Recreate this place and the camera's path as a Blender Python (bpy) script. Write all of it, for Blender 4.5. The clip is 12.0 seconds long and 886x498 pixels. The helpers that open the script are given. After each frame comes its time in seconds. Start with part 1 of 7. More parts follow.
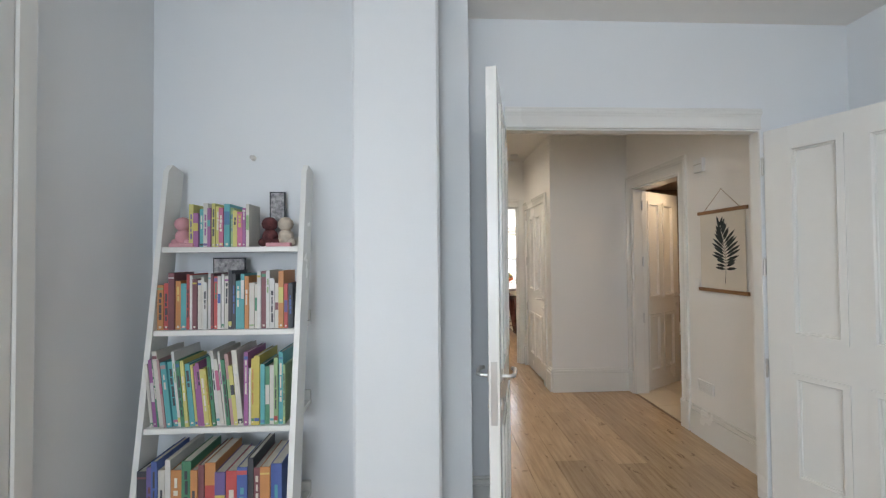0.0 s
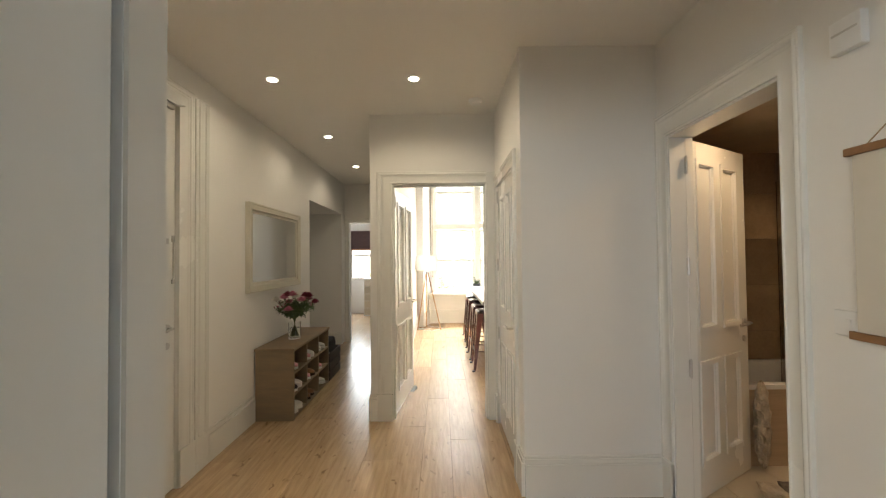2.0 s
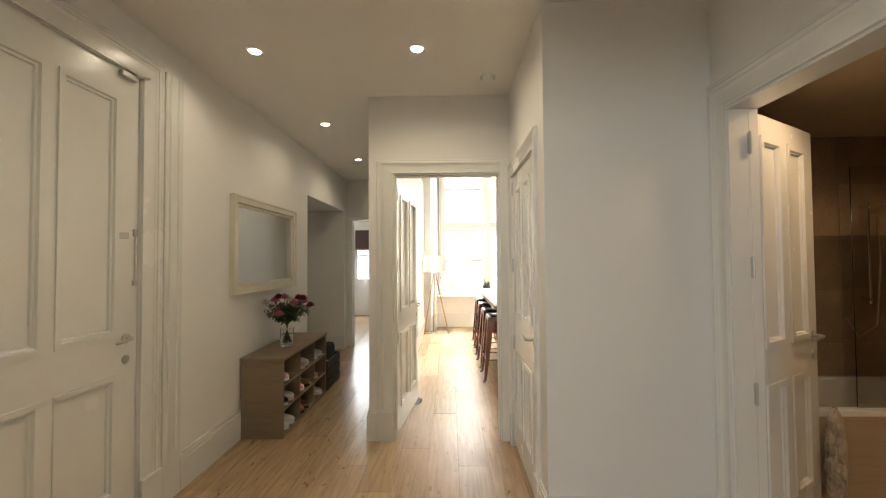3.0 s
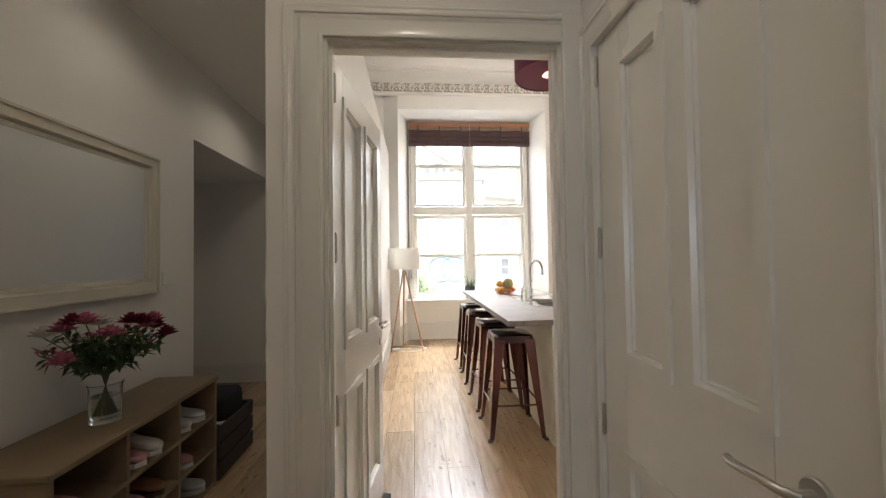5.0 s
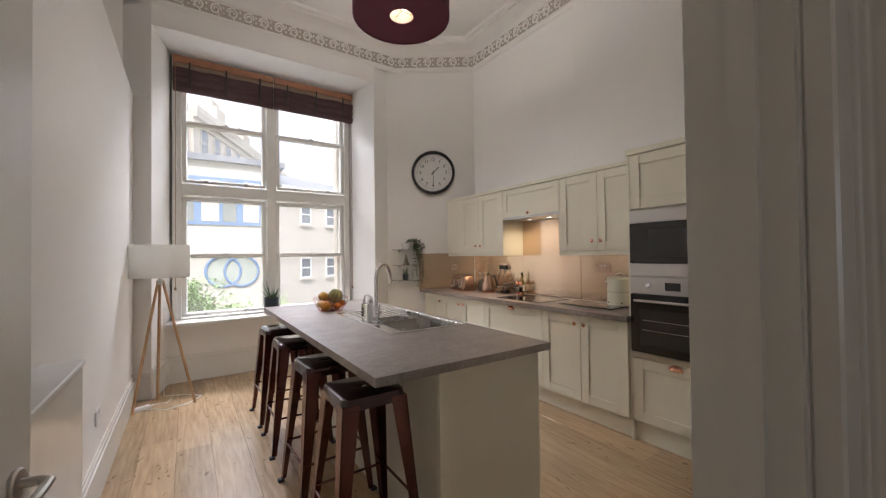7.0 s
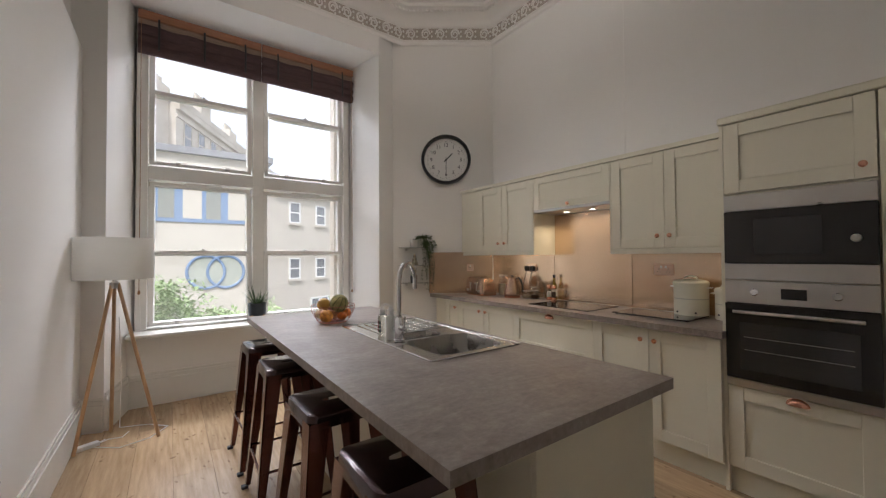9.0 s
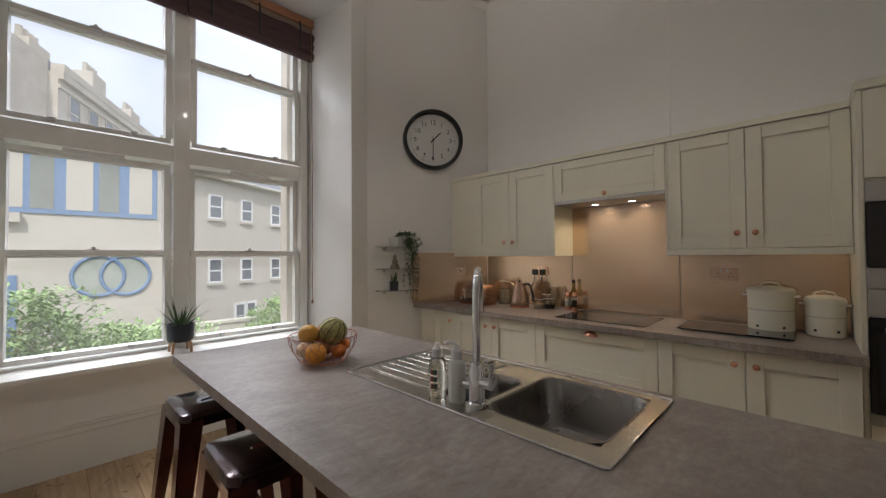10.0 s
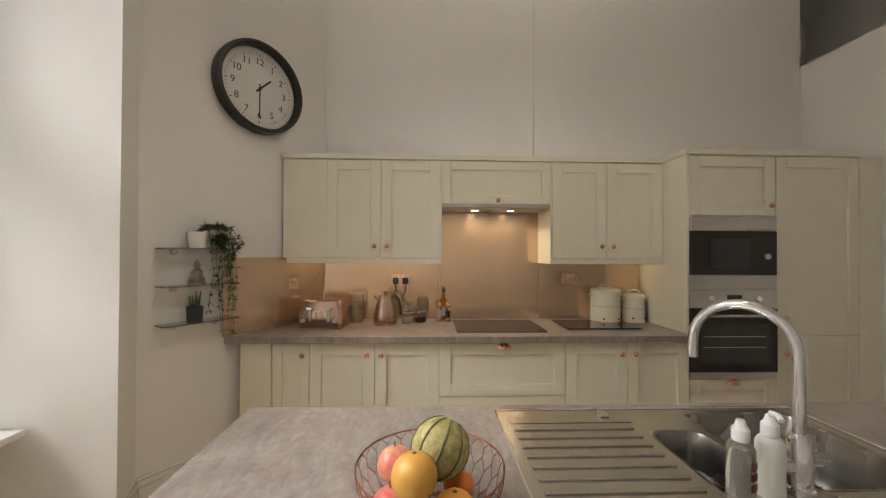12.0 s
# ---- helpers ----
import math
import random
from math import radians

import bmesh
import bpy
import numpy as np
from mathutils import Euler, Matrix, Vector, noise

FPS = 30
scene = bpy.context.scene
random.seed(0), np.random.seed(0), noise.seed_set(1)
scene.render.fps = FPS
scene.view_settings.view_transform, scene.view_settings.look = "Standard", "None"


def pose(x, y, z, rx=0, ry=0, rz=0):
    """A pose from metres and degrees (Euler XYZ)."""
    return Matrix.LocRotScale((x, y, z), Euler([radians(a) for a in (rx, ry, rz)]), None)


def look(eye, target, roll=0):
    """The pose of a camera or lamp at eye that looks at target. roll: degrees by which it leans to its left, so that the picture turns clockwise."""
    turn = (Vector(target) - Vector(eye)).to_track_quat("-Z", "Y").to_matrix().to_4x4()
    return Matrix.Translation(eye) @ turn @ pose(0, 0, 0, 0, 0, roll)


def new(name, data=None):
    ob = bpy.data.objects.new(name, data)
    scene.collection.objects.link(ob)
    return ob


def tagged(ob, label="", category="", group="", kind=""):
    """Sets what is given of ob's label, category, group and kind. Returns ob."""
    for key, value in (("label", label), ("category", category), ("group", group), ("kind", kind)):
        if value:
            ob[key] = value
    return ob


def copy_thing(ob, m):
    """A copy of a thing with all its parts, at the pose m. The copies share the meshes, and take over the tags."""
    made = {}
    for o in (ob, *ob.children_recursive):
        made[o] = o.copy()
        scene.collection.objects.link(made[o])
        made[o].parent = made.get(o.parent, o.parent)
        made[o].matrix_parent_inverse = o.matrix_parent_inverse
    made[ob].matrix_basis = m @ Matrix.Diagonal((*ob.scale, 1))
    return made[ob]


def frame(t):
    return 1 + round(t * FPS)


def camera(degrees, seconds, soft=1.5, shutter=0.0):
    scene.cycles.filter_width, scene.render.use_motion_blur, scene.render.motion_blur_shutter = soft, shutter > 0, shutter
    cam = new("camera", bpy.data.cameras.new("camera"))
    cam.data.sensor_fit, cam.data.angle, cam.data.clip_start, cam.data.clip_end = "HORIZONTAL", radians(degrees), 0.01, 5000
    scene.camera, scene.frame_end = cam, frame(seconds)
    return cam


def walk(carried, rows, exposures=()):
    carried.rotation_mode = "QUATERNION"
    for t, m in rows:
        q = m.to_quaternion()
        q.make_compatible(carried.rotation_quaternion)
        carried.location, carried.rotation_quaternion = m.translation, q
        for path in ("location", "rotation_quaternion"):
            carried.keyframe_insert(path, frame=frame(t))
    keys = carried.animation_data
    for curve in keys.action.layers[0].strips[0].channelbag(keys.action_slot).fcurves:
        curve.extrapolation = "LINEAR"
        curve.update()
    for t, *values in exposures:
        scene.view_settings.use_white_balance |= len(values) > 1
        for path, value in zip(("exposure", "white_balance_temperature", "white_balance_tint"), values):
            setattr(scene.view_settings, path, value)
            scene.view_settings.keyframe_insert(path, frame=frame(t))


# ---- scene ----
cam = camera(98.8, 12.0, soft=1.25)
PATH = [
    (0, (0.488, 0.46, 1.479), (0.575, 2.458, 1.517), -0.5),
    (0.5, (0.822, 0.977, 1.49), (0.912, 2.974, 1.529), -0.3),
    (1, (1.086, 1.441, 1.483), (1.17, 3.439, 1.524), -0.5),
    (1.5, (1.254, 1.87, 1.478), (1.302, 3.869, 1.521), -0.5),
    (2, (1.341, 2.185, 1.47), (1.35, 4.185, 1.514), -0.6),
    (2.5, (1.358, 2.421, 1.467), (1.336, 4.421, 1.514), -0.4),
    (3, (1.353, 2.578, 1.455), (1.315, 4.577, 1.505), -0.4),
    (3.2, (1.337, 2.65, 1.454), (1.299, 4.649, 1.495), -0.5),
    (5, (1.207, 4.298, 1.353), (1.354, 6.292, 1.402), -0.8),
    (5.5, (1.159, 4.757, 1.372), (1.766, 6.662, 1.412), -0.4),
    (6, (1.179, 5.14, 1.366), (2.132, 6.898, 1.409), -0.4),
    (6.5, (1.205, 5.388, 1.391), (2.305, 7.058, 1.414), -0.7),
    (7, (1.248, 5.549, 1.379), (2.367, 7.206, 1.411), -0.7),
    (9, (1.378, 6.276, 1.351), (2.544, 7.9, 1.391), -0.4),
    (9.5, (1.425, 6.759, 1.371), (2.746, 8.26, 1.403), -0.5),
    (10, (1.447, 7.285, 1.365), (2.883, 8.677, 1.404), -0.4),
    (10.5, (1.442, 7.816, 1.414), (3.009, 9.058, 1.433), -0.2),
    (11, (1.46, 8.261, 1.438), (3.202, 9.245, 1.455), -0.2),
    (11.5, (1.48, 8.612, 1.454), (3.411, 9.132, 1.461), -0.0),
    (12, (1.526, 8.841, 1.442), (3.524, 8.765, 1.46), 0.3),
]
EXPOSURES = [(0.0, 2.2, 5950, 9), (1.0, 2.2, 6350, 7), (3.2, 2.25, 6500, 6), (4.0, 1.85, 6300, 7), (4.8, 1.4, 6000, 9), (5.5, 1.2, 5900, 12), (6.2, 0.7, 5850, 14), (7.0, 0.35, 5850, 14), (9.0, 0.0, 5850, 13), (10.0, -0.4, 5850, 11), (10.5, -0.5, 5900, 11), (11.0, -0.5, 5900, 11), (11.5, -0.3, 6000, 12), (12.0, 0.3, 6300, 10)]
walk(cam, [(t, look(eye, target, roll)) for t, eye, target, roll in PATH], EXPOSURES)

# ---- world, sun and large lights ----
world = bpy.data.worlds.new("sky")
scene.world = world
world.use_nodes = True
wn, wl = world.node_tree.nodes, world.node_tree.links
sky = wn.new("ShaderNodeTexSky")
sky.sky_type, sky.sun_disc = "NISHITA", False
sky.sun_elevation, sky.sun_rotation = radians(43), radians(211)
cloud = wn.new("ShaderNodeTexNoise")
cloud.inputs["Scale"].default_value, cloud.inputs["Detail"].default_value = 2.2, 6.0
wco = wn.new("ShaderNodeTexCoord")
ramp = wn.new("ShaderNodeValToRGB")
ramp.color_ramp.elements[0].position, ramp.color_ramp.elements[1].position = 0.36, 0.62
ramp.color_ramp.elements[0].color = (0.5, 0.5, 0.5, 1)
wmix = wn.new("ShaderNodeMix")
wmix.data_type = "RGBA"
wmix.inputs["B"].default_value = (13.0, 13.0, 13.1, 1)
wl.new(wco.outputs["Generated"], cloud.inputs["Vector"])
wl.new(cloud.outputs["Fac"], ramp.inputs["Fac"])
wl.new(ramp.outputs["Color"], wmix.inputs["Factor"])
wl.new(sky.outputs["Color"], wmix.inputs["A"])
wl.new(wmix.outputs["Result"], wn["Background"].inputs["Color"])
wn["Background"].inputs["Strength"].default_value = 0.12


def lamp(name, kind, place, watts, colour, size=0.1, size_y=None, target=None, spot=None):
    data = bpy.data.lights.new(name, kind)
    data.energy, data.color = watts, colour
    if kind == "AREA":
        data.size = size
        if size_y:
            data.shape, data.size_y = "RECTANGLE", size_y
    elif kind == "SUN":
        data.angle = size
    else:
        data.shadow_soft_size = size
    if spot:
        data.spot_size, data.spot_blend = radians(spot), 0.6
    ob = new(name, data)
    ob.matrix_world = look(place, target) if target else pose(*place)
    return ob


lamp("sun", "SUN", (-12, -20, 22), 3.0, (1.0, 0.94, 0.85), radians(3), target=(0, 0, 0))
lamp("bedroom_daylight", "AREA", (-0.95, 0.05, 1.6), 1.2, (0.84, 0.92, 1.0), 1.8, 1.8, target=(2.0, 0.05, 1.6))
lamp("bedroom_bay_daylight", "AREA", (-0.1, -2.95, 1.72), 12.0, (0.75, 0.87, 1.0), 1.3, 1.7, target=(0.9, 3.0, 1.6))
lamp("far_room_daylight", "AREA", (-0.9, 12.3, 1.7), 9, (0.95, 0.97, 1.0), 1.3, 1.6, target=(-0.9, 9, 1.2))
# unseen fill lamp high outside, boosting the sky's light through the kitchen window
lamp("kitchen_fill_outside", "AREA", (2.2, 15.8, 7.8), 1450, (1.0, 0.975, 0.95), 7.5, 2.6, target=(2.2, 10.4, 1.9))
WARM = (1.0, 0.83, 0.61)

# ---- materials ----
def material(name, base, rough=0.5, metal=0.0, vary=0.05, scale=6.0, fine=60.0, bump=0.02, dist=0.004, stretch=(1, 1, 1), coat=0.0, second=None, emit=None, power=0.0, random_tone=0.0):
    m = bpy.data.materials.new(name)
    m.use_nodes = True
    n, l = m.node_tree.nodes, m.node_tree.links
    b = n["Principled BSDF"]
    b.inputs["Roughness"].default_value, b.inputs["Metallic"].default_value = rough, metal
    b.inputs["Coat Weight"].default_value = coat
    geo, mp = n.new("ShaderNodeNewGeometry"), n.new("ShaderNodeMapping")
    mp.inputs["Scale"].default_value = stretch
    l.new(geo.outputs["Position"], mp.inputs["Vector"])
    big, small = n.new("ShaderNodeTexNoise"), n.new("ShaderNodeTexNoise")
    big.inputs["Scale"].default_value, big.inputs["Detail"].default_value = scale, 5
    small.inputs["Scale"].default_value, small.inputs["Detail"].default_value = fine, 3
    for t in (big, small):
        l.new(mp.outputs["Vector"], t.inputs["Vector"])
    mix = n.new("ShaderNodeMix")
    mix.data_type = "RGBA"
    lo = second or tuple(c * (1 - 2 * vary) for c in base)
    mix.inputs["A"].default_value, mix.inputs["B"].default_value = (*lo, 1), (*base, 1)
    r = n.new("ShaderNodeMapRange")
    r.inputs["From Min"].default_value, r.inputs["From Max"].default_value = 0.35, 0.65
    add = n.new("ShaderNodeMath")
    add.operation = "MULTIPLY_ADD"
    add.inputs[1].default_value = 0.25
    l.new(small.outputs["Fac"], add.inputs[0])
    sc = n.new("ShaderNodeMath")
    sc.operation = "MULTIPLY"
    sc.inputs[1].default_value = 0.75
    l.new(big.outputs["Fac"], sc.inputs[0])
    l.new(sc.outputs[0], add.inputs[2])
    l.new(add.outputs[0], r.inputs["Value"])
    l.new(r.outputs["Result"], mix.inputs["Factor"])
    out = mix.outputs["Result"]
    if random_tone:
        info, hsv, mr = n.new("ShaderNodeObjectInfo"), n.new("ShaderNodeHueSaturation"), n.new("ShaderNodeMapRange")
        mr.inputs["To Min"].default_value, mr.inputs["To Max"].default_value = 1 - random_tone, 1 + random_tone
        l.new(info.outputs["Random"], mr.inputs["Value"])
        l.new(mr.outputs["Result"], hsv.inputs["Value"])
        l.new(out, hsv.inputs["Color"])
        out = hsv.outputs["Color"]
    l.new(out, b.inputs["Base Color"])
    rr = n.new("ShaderNodeMapRange")
    rr.inputs["To Min"].default_value, rr.inputs["To Max"].default_value = max(rough - 0.06, 0.02), min(rough + 0.08, 1)
    l.new(big.outputs["Fac"], rr.inputs["Value"])
    l.new(rr.outputs["Result"], b.inputs["Roughness"])
    if bump:
        bp = n.new("ShaderNodeBump")
        bp.inputs["Strength"].default_value, bp.inputs["Distance"].default_value = bump, dist
        l.new(add.outputs[0], bp.inputs["Height"])
        l.new(bp.outputs["Normal"], b.inputs["Normal"])
    if emit:
        b.inputs["Emission Color"].default_value, b.inputs["Emission Strength"].default_value = (*emit, 1), power
    return m


def oak_floor(name):
    m = material(name, (0.51, 0.36, 0.21), 0.22, 0, 0.1, 3.0, 30.0, 0, stretch=(14, 1.1, 4), second=(0.36, 0.24, 0.132), random_tone=0.16)
    n, l = m.node_tree.nodes, m.node_tree.links
    b = n["Principled BSDF"]
    geo, mp = n.new("ShaderNodeNewGeometry"), n.new("ShaderNodeMapping")
    mp.inputs["Scale"].default_value = (21.0, 4.5, 1)
    l.new(geo.outputs["Position"], mp.inputs["Vector"])
    b.inputs["Coat Weight"].default_value, b.inputs["Coat Roughness"].default_value = 0.25, 0.22
    rip = n.new("ShaderNodeTexNoise")
    rip.inputs["Scale"].default_value, rip.inputs["Detail"].default_value, rip.inputs["Distortion"].default_value = 1.0, 1.0, 1.1
    info, sep = n.new("ShaderNodeObjectInfo"), n.new("ShaderNodeVectorMath")
    sep.operation = "MULTIPLY_ADD"
    sep.inputs[1].default_value = (37.0, 53.0, 11.0)
    l.new(info.outputs["Random"], sep.inputs[0])
    l.new(mp.outputs["Vector"], sep.inputs[2])
    l.new(sep.outputs[0], rip.inputs["Vector"])
    bp = n.new("ShaderNodeBump")
    bp.inputs["Strength"].default_value, bp.inputs["Distance"].default_value = 0.5, 0.0042
    l.new(rip.outputs["Fac"], bp.inputs["Height"])
    l.new(bp.outputs["Normal"], b.inputs["Normal"])
    # knots and dark heartwood streaks
    km, kn = n.new("ShaderNodeMapping"), n.new("ShaderNodeTexVoronoi")
    km.inputs["Scale"].default_value = (3.4, 1.5, 1)
    wob, wa = n.new("ShaderNodeTexNoise"), n.new("ShaderNodeVectorMath")
    wob.inputs["Scale"].default_value = 9.0
    wa.operation = "MULTIPLY_ADD"
    wa.inputs[1].default_value = (0.13, 0.2, 0.0)
    l.new(geo.outputs["Position"], wob.inputs["Vector"])
    l.new(wob.outputs["Color"], wa.inputs[0])
    l.new(geo.outputs["Position"], wa.inputs[2])
    l.new(wa.outputs[0], km.inputs["Vector"])
    l.new(km.outputs["Vector"], kn.inputs["Vector"])
    kr, dark = n.new("ShaderNodeMapRange"), n.new("ShaderNodeMix")
    kr.inputs["From Min"].default_value, kr.inputs["From Max"].default_value = 0.03, 0.2
    kr.inputs["To Min"].default_value, kr.inputs["To Max"].default_value = 0.75, 0.0
    dark.data_type = "RGBA"
    dark.inputs["B"].default_value = (0.13, 0.07, 0.03, 1)
    l.new(kn.outputs["Distance"], kr.inputs["Value"])
    l.new(kr.outputs["Result"], dark.inputs["Factor"])
    tone = b.inputs["Base Color"].links[0].from_socket
    l.new(tone, dark.inputs["A"])
    l.new(dark.outputs["Result"], b.inputs["Base Color"])
    return m


def laminate(name):
    """Stone-effect laminate: soft clouds, drawn-out smears and fine pitted flecks."""
    m = bpy.data.materials.new(name)
    m.use_nodes = True
    n, l = m.node_tree.nodes, m.node_tree.links
    b = n["Principled BSDF"]
    geo = n.new("ShaderNodeNewGeometry")
    fields = []
    for stretch, turn, scale, detail, rough, twist in (((1, 1, 1), 0, 2.6, 9, 0.68, 1.0), ((1.0, 3.2, 1), 25, 5.5, 8, 0.72, 1.6), ((1, 1, 1), 0, 42, 6, 0.7, 0.4)):
        mp, t = n.new("ShaderNodeMapping"), n.new("ShaderNodeTexNoise")
        mp.inputs["Scale"].default_value, mp.inputs["Rotation"].default_value = stretch, (0, 0, radians(turn))
        t.inputs["Scale"].default_value, t.inputs["Detail"].default_value = scale, detail
        t.inputs["Roughness"].default_value, t.inputs["Distortion"].default_value = rough, twist
        l.new(geo.outputs["Position"], mp.inputs["Vector"])
        l.new(mp.outputs["Vector"], t.inputs["Vector"])
        fields.append(t)
    total = None
    for t, share in zip(fields, (0.36, 0.38, 0.26)):
        k = n.new("ShaderNodeMath")
        k.operation, k.inputs[1].default_value = "MULTIPLY_ADD", share
        l.new(t.outputs["Fac"], k.inputs[0])
        if total:
            l.new(total.outputs[0], k.inputs[2])
        else:
            k.inputs[2].default_value = 0.0
        total = k
    ramp = n.new("ShaderNodeValToRGB")
    e = ramp.color_ramp.elements
    e[0].position, e[0].color = 0.36, (0.14, 0.118, 0.104, 1)
    e[1].position, e[1].color = 0.66, (0.40, 0.35, 0.312, 1)
    for pos, c in ((0.45, (0.225, 0.187, 0.165, 1)), (0.52, (0.28, 0.238, 0.21, 1)), (0.58, (0.34, 0.295, 0.262, 1))):
        q = e.new(pos)
        q.color = c
    l.new(total.outputs[0], ramp.inputs["Fac"])
    l.new(ramp.outputs["Color"], b.inputs["Base Color"])
    rr = n.new("ShaderNodeMapRange")
    rr.inputs["To Min"].default_value, rr.inputs["To Max"].default_value = 0.26, 0.5
    l.new(fields[1].outputs["Fac"], rr.inputs["Value"])
    l.new(rr.outputs["Result"], b.inputs["Roughness"])
    bp = n.new("ShaderNodeBump")
    bp.inputs["Strength"].default_value, bp.inputs["Distance"].default_value = 0.12, 0.002
    l.new(fields[2].outputs["Fac"], bp.inputs["Height"])
    l.new(bp.outputs["Normal"], b.inputs["Normal"])
    return m


def glass(name, colour=(1, 1, 1), rough=0.0, ior=1.45):
    m = bpy.data.materials.new(name)
    m.use_nodes = True
    b = m.node_tree.nodes["Principled BSDF"]
    b.inputs["Base Color"].default_value, b.inputs["Roughness"].default_value = (*colour, 1), rough
    b.inputs["Transmission Weight"].default_value, b.inputs["IOR"].default_value = 1.0, ior
    return m



def translucent(m, share):
    n, l = m.node_tree.nodes, m.node_tree.links
    t, mix = n.new("ShaderNodeBsdfTranslucent"), n.new("ShaderNodeMixShader")
    t.inputs["Color"].default_value = (0.85, 0.83, 0.78, 1)
    mix.inputs[0].default_value = share
    l.new(n["Principled BSDF"].outputs[0], mix.inputs[1])
    l.new(t.outputs[0], mix.inputs[2])
    l.new(mix.outputs[0], n["Material Output"].inputs["Surface"])


WALL = material("white_wall_paint", (0.82, 0.80, 0.765), 0.75, vary=0.012, scale=1.2, fine=90, bump=0.06, dist=0.002)
BEDWALL = material("cool_white_wall_paint", (0.78, 0.79, 0.79), 0.7, vary=0.012, scale=1.2, fine=90, bump=0.06, dist=0.002)
CEIL = material("white_ceiling_paint", (0.85, 0.825, 0.785), 0.85, vary=0.012, scale=1.0, fine=70, bump=0.05, dist=0.002)
GLOSS = material("white_gloss_paint", (0.80, 0.785, 0.74), 0.24, vary=0.015, scale=2.0, fine=25, bump=0.06, dist=0.003, coat=0.2)
OAK = oak_floor("brushed_oak_boards")
GAP = material("dark_joint", (0.20, 0.13, 0.07), 0.9)
CREAM = material("cream_cabinet_paint", (0.76, 0.72, 0.585), 0.42, vary=0.02, scale=2.0, fine=40, bump=0.03, dist=0.002)
COPPER = material("brushed_copper", (0.86, 0.46, 0.32), 0.24, 1.0, 0.04, 10, 80, 0.02)
ROSE = material("rose_gold_glass", (0.74, 0.555, 0.40), 0.18, 0.8, 0.02, 1.5, 60, 0)
STONE = laminate("grey_laminate")
STEEL = material("brushed_steel", (0.60, 0.58, 0.56), 0.3, 1.0, 0.01, 1, 60, 0.0)
CHROME = material("chrome", (0.80, 0.80, 0.82), 0.06, 1.0, 0.01, 5, 40, 0)
NICKEL = material("satin_nickel", (0.58, 0.56, 0.53), 0.3, 1.0, 0.03, 12, 80, 0.01)
BLACKGLASS = material("black_glass", (0.012, 0.011, 0.012), 0.06, 0, 0.05, 8, 60, 0, coat=0.3)
BLACK = material("black_plastic", (0.02, 0.02, 0.021), 0.4, 0, 0.1, 20, 90, 0.02)
WHITE = material("white_plastic", (0.80, 0.79, 0.77), 0.35, 0, 0.01, 5, 40, 0.01)
CERAMIC = material("white_glaze", (0.82, 0.81, 0.79), 0.15, 0, 0.01, 5, 40, 0.01)
STOOLM = material("burgundy_lacquered_steel", (0.20, 0.065, 0.05), 0.2, 0.75, 0.2, 5, 60, 0.03, 0.002, second=(0.10, 0.034, 0.028), coat=0.5)
STOOLSEAT = material("dark_burgundy_lacquer", (0.055, 0.022, 0.02), 0.16, 0.6, 0.2, 5, 60, 0.03, 0.002, second=(0.03, 0.013, 0.013), coat=0.5)
STOOLIN = material("dark_steel", (0.018, 0.014, 0.014), 0.35, 0.5, 0.1, 8, 60, 0.02)
BURG = material("burgundy_fabric", (0.125, 0.022, 0.042), 0.85, 0, 0.06, 8, 260, 0.12, 0.002)
INSHADE = material("cream_shade_lining", (0.42, 0.35, 0.26), 0.7)
PINE = material("pale_beech", (0.56, 0.36, 0.20), 0.45, 0, 0.1, 5, 50, 0.05, 0.002, (6, 6, 1), second=(0.42, 0.25, 0.13))
BLINDW = material("stained_wood_batten", (0.40, 0.18, 0.09), 0.45, 0, 0.1, 4, 60, 0.05, 0.002, (2, 10, 10))
BLIND = material("dark_bamboo_weave", (0.105, 0.056, 0.056), 0.75, 0, 0.25, 30, 160, 0.3, 0.003, (0.4, 1, 6))
LINEN = material("white_linen_shade", (0.80, 0.79, 0.76), 0.8, 0, 0.02, 6, 300, 0.1, 0.001)
translucent(LINEN, 0.5)
GREYWOOD = material("weathered_oak_carcass", (0.27, 0.195, 0.115), 0.6, 0, 0.15, 3, 45, 0.12, 0.003, (1.5, 1.5, 9), second=(0.21, 0.155, 0.10))
DARKWOOD = material("dark_stained_crate_wood", (0.07, 0.055, 0.042), 0.65, 0, 0.2, 5, 50, 0.15, 0.003, (1, 8, 8))
GREYFRAME = material("cream_moulded_frame", (0.66, 0.62, 0.52), 0.5, 0, 0.04, 6, 50, 0.05)
MIRROR = material("silvered_mirror", (0.9, 0.91, 0.9), 0.01, 1.0, 0, 4, 20, 0)
PANE = glass("window_glass")
# milky share in the glass, standing in for haze over the view outside
translucent(PANE, 0.04)
CLEAR = glass("clear_glass", (0.97, 0.99, 0.98))
GREENGLASS = glass("shelf_glass", (0.86, 0.95, 0.91))
SCREEN = glass("bath_screen_glass", (0.9, 0.9, 0.86))
LEAF = material("green_leaf", (0.07, 0.13, 0.035), 0.5, 0, 0.3, 30, 120, 0.1, 0.002, second=(0.03, 0.07, 0.02))
BUSH = material("sunlit_bush_leaf", (0.42, 0.55, 0.22), 0.55, 0, 0.3, 2, 30, 0.05, second=(0.24, 0.36, 0.11), random_tone=0.2)
STEM = material("plant_stem", (0.10, 0.13, 0.05), 0.6)
PINKF = material("pink_petals", (0.62, 0.20, 0.30), 0.6, 0, 0.15, 40, 120, 0.1)
REDF = material("crimson_petals", (0.22, 0.012, 0.045), 0.6, 0, 0.2, 40, 120, 0.1)
WHITEF = material("white_petals", (0.75, 0.72, 0.66), 0.6, 0, 0.05, 40, 120, 0.1)
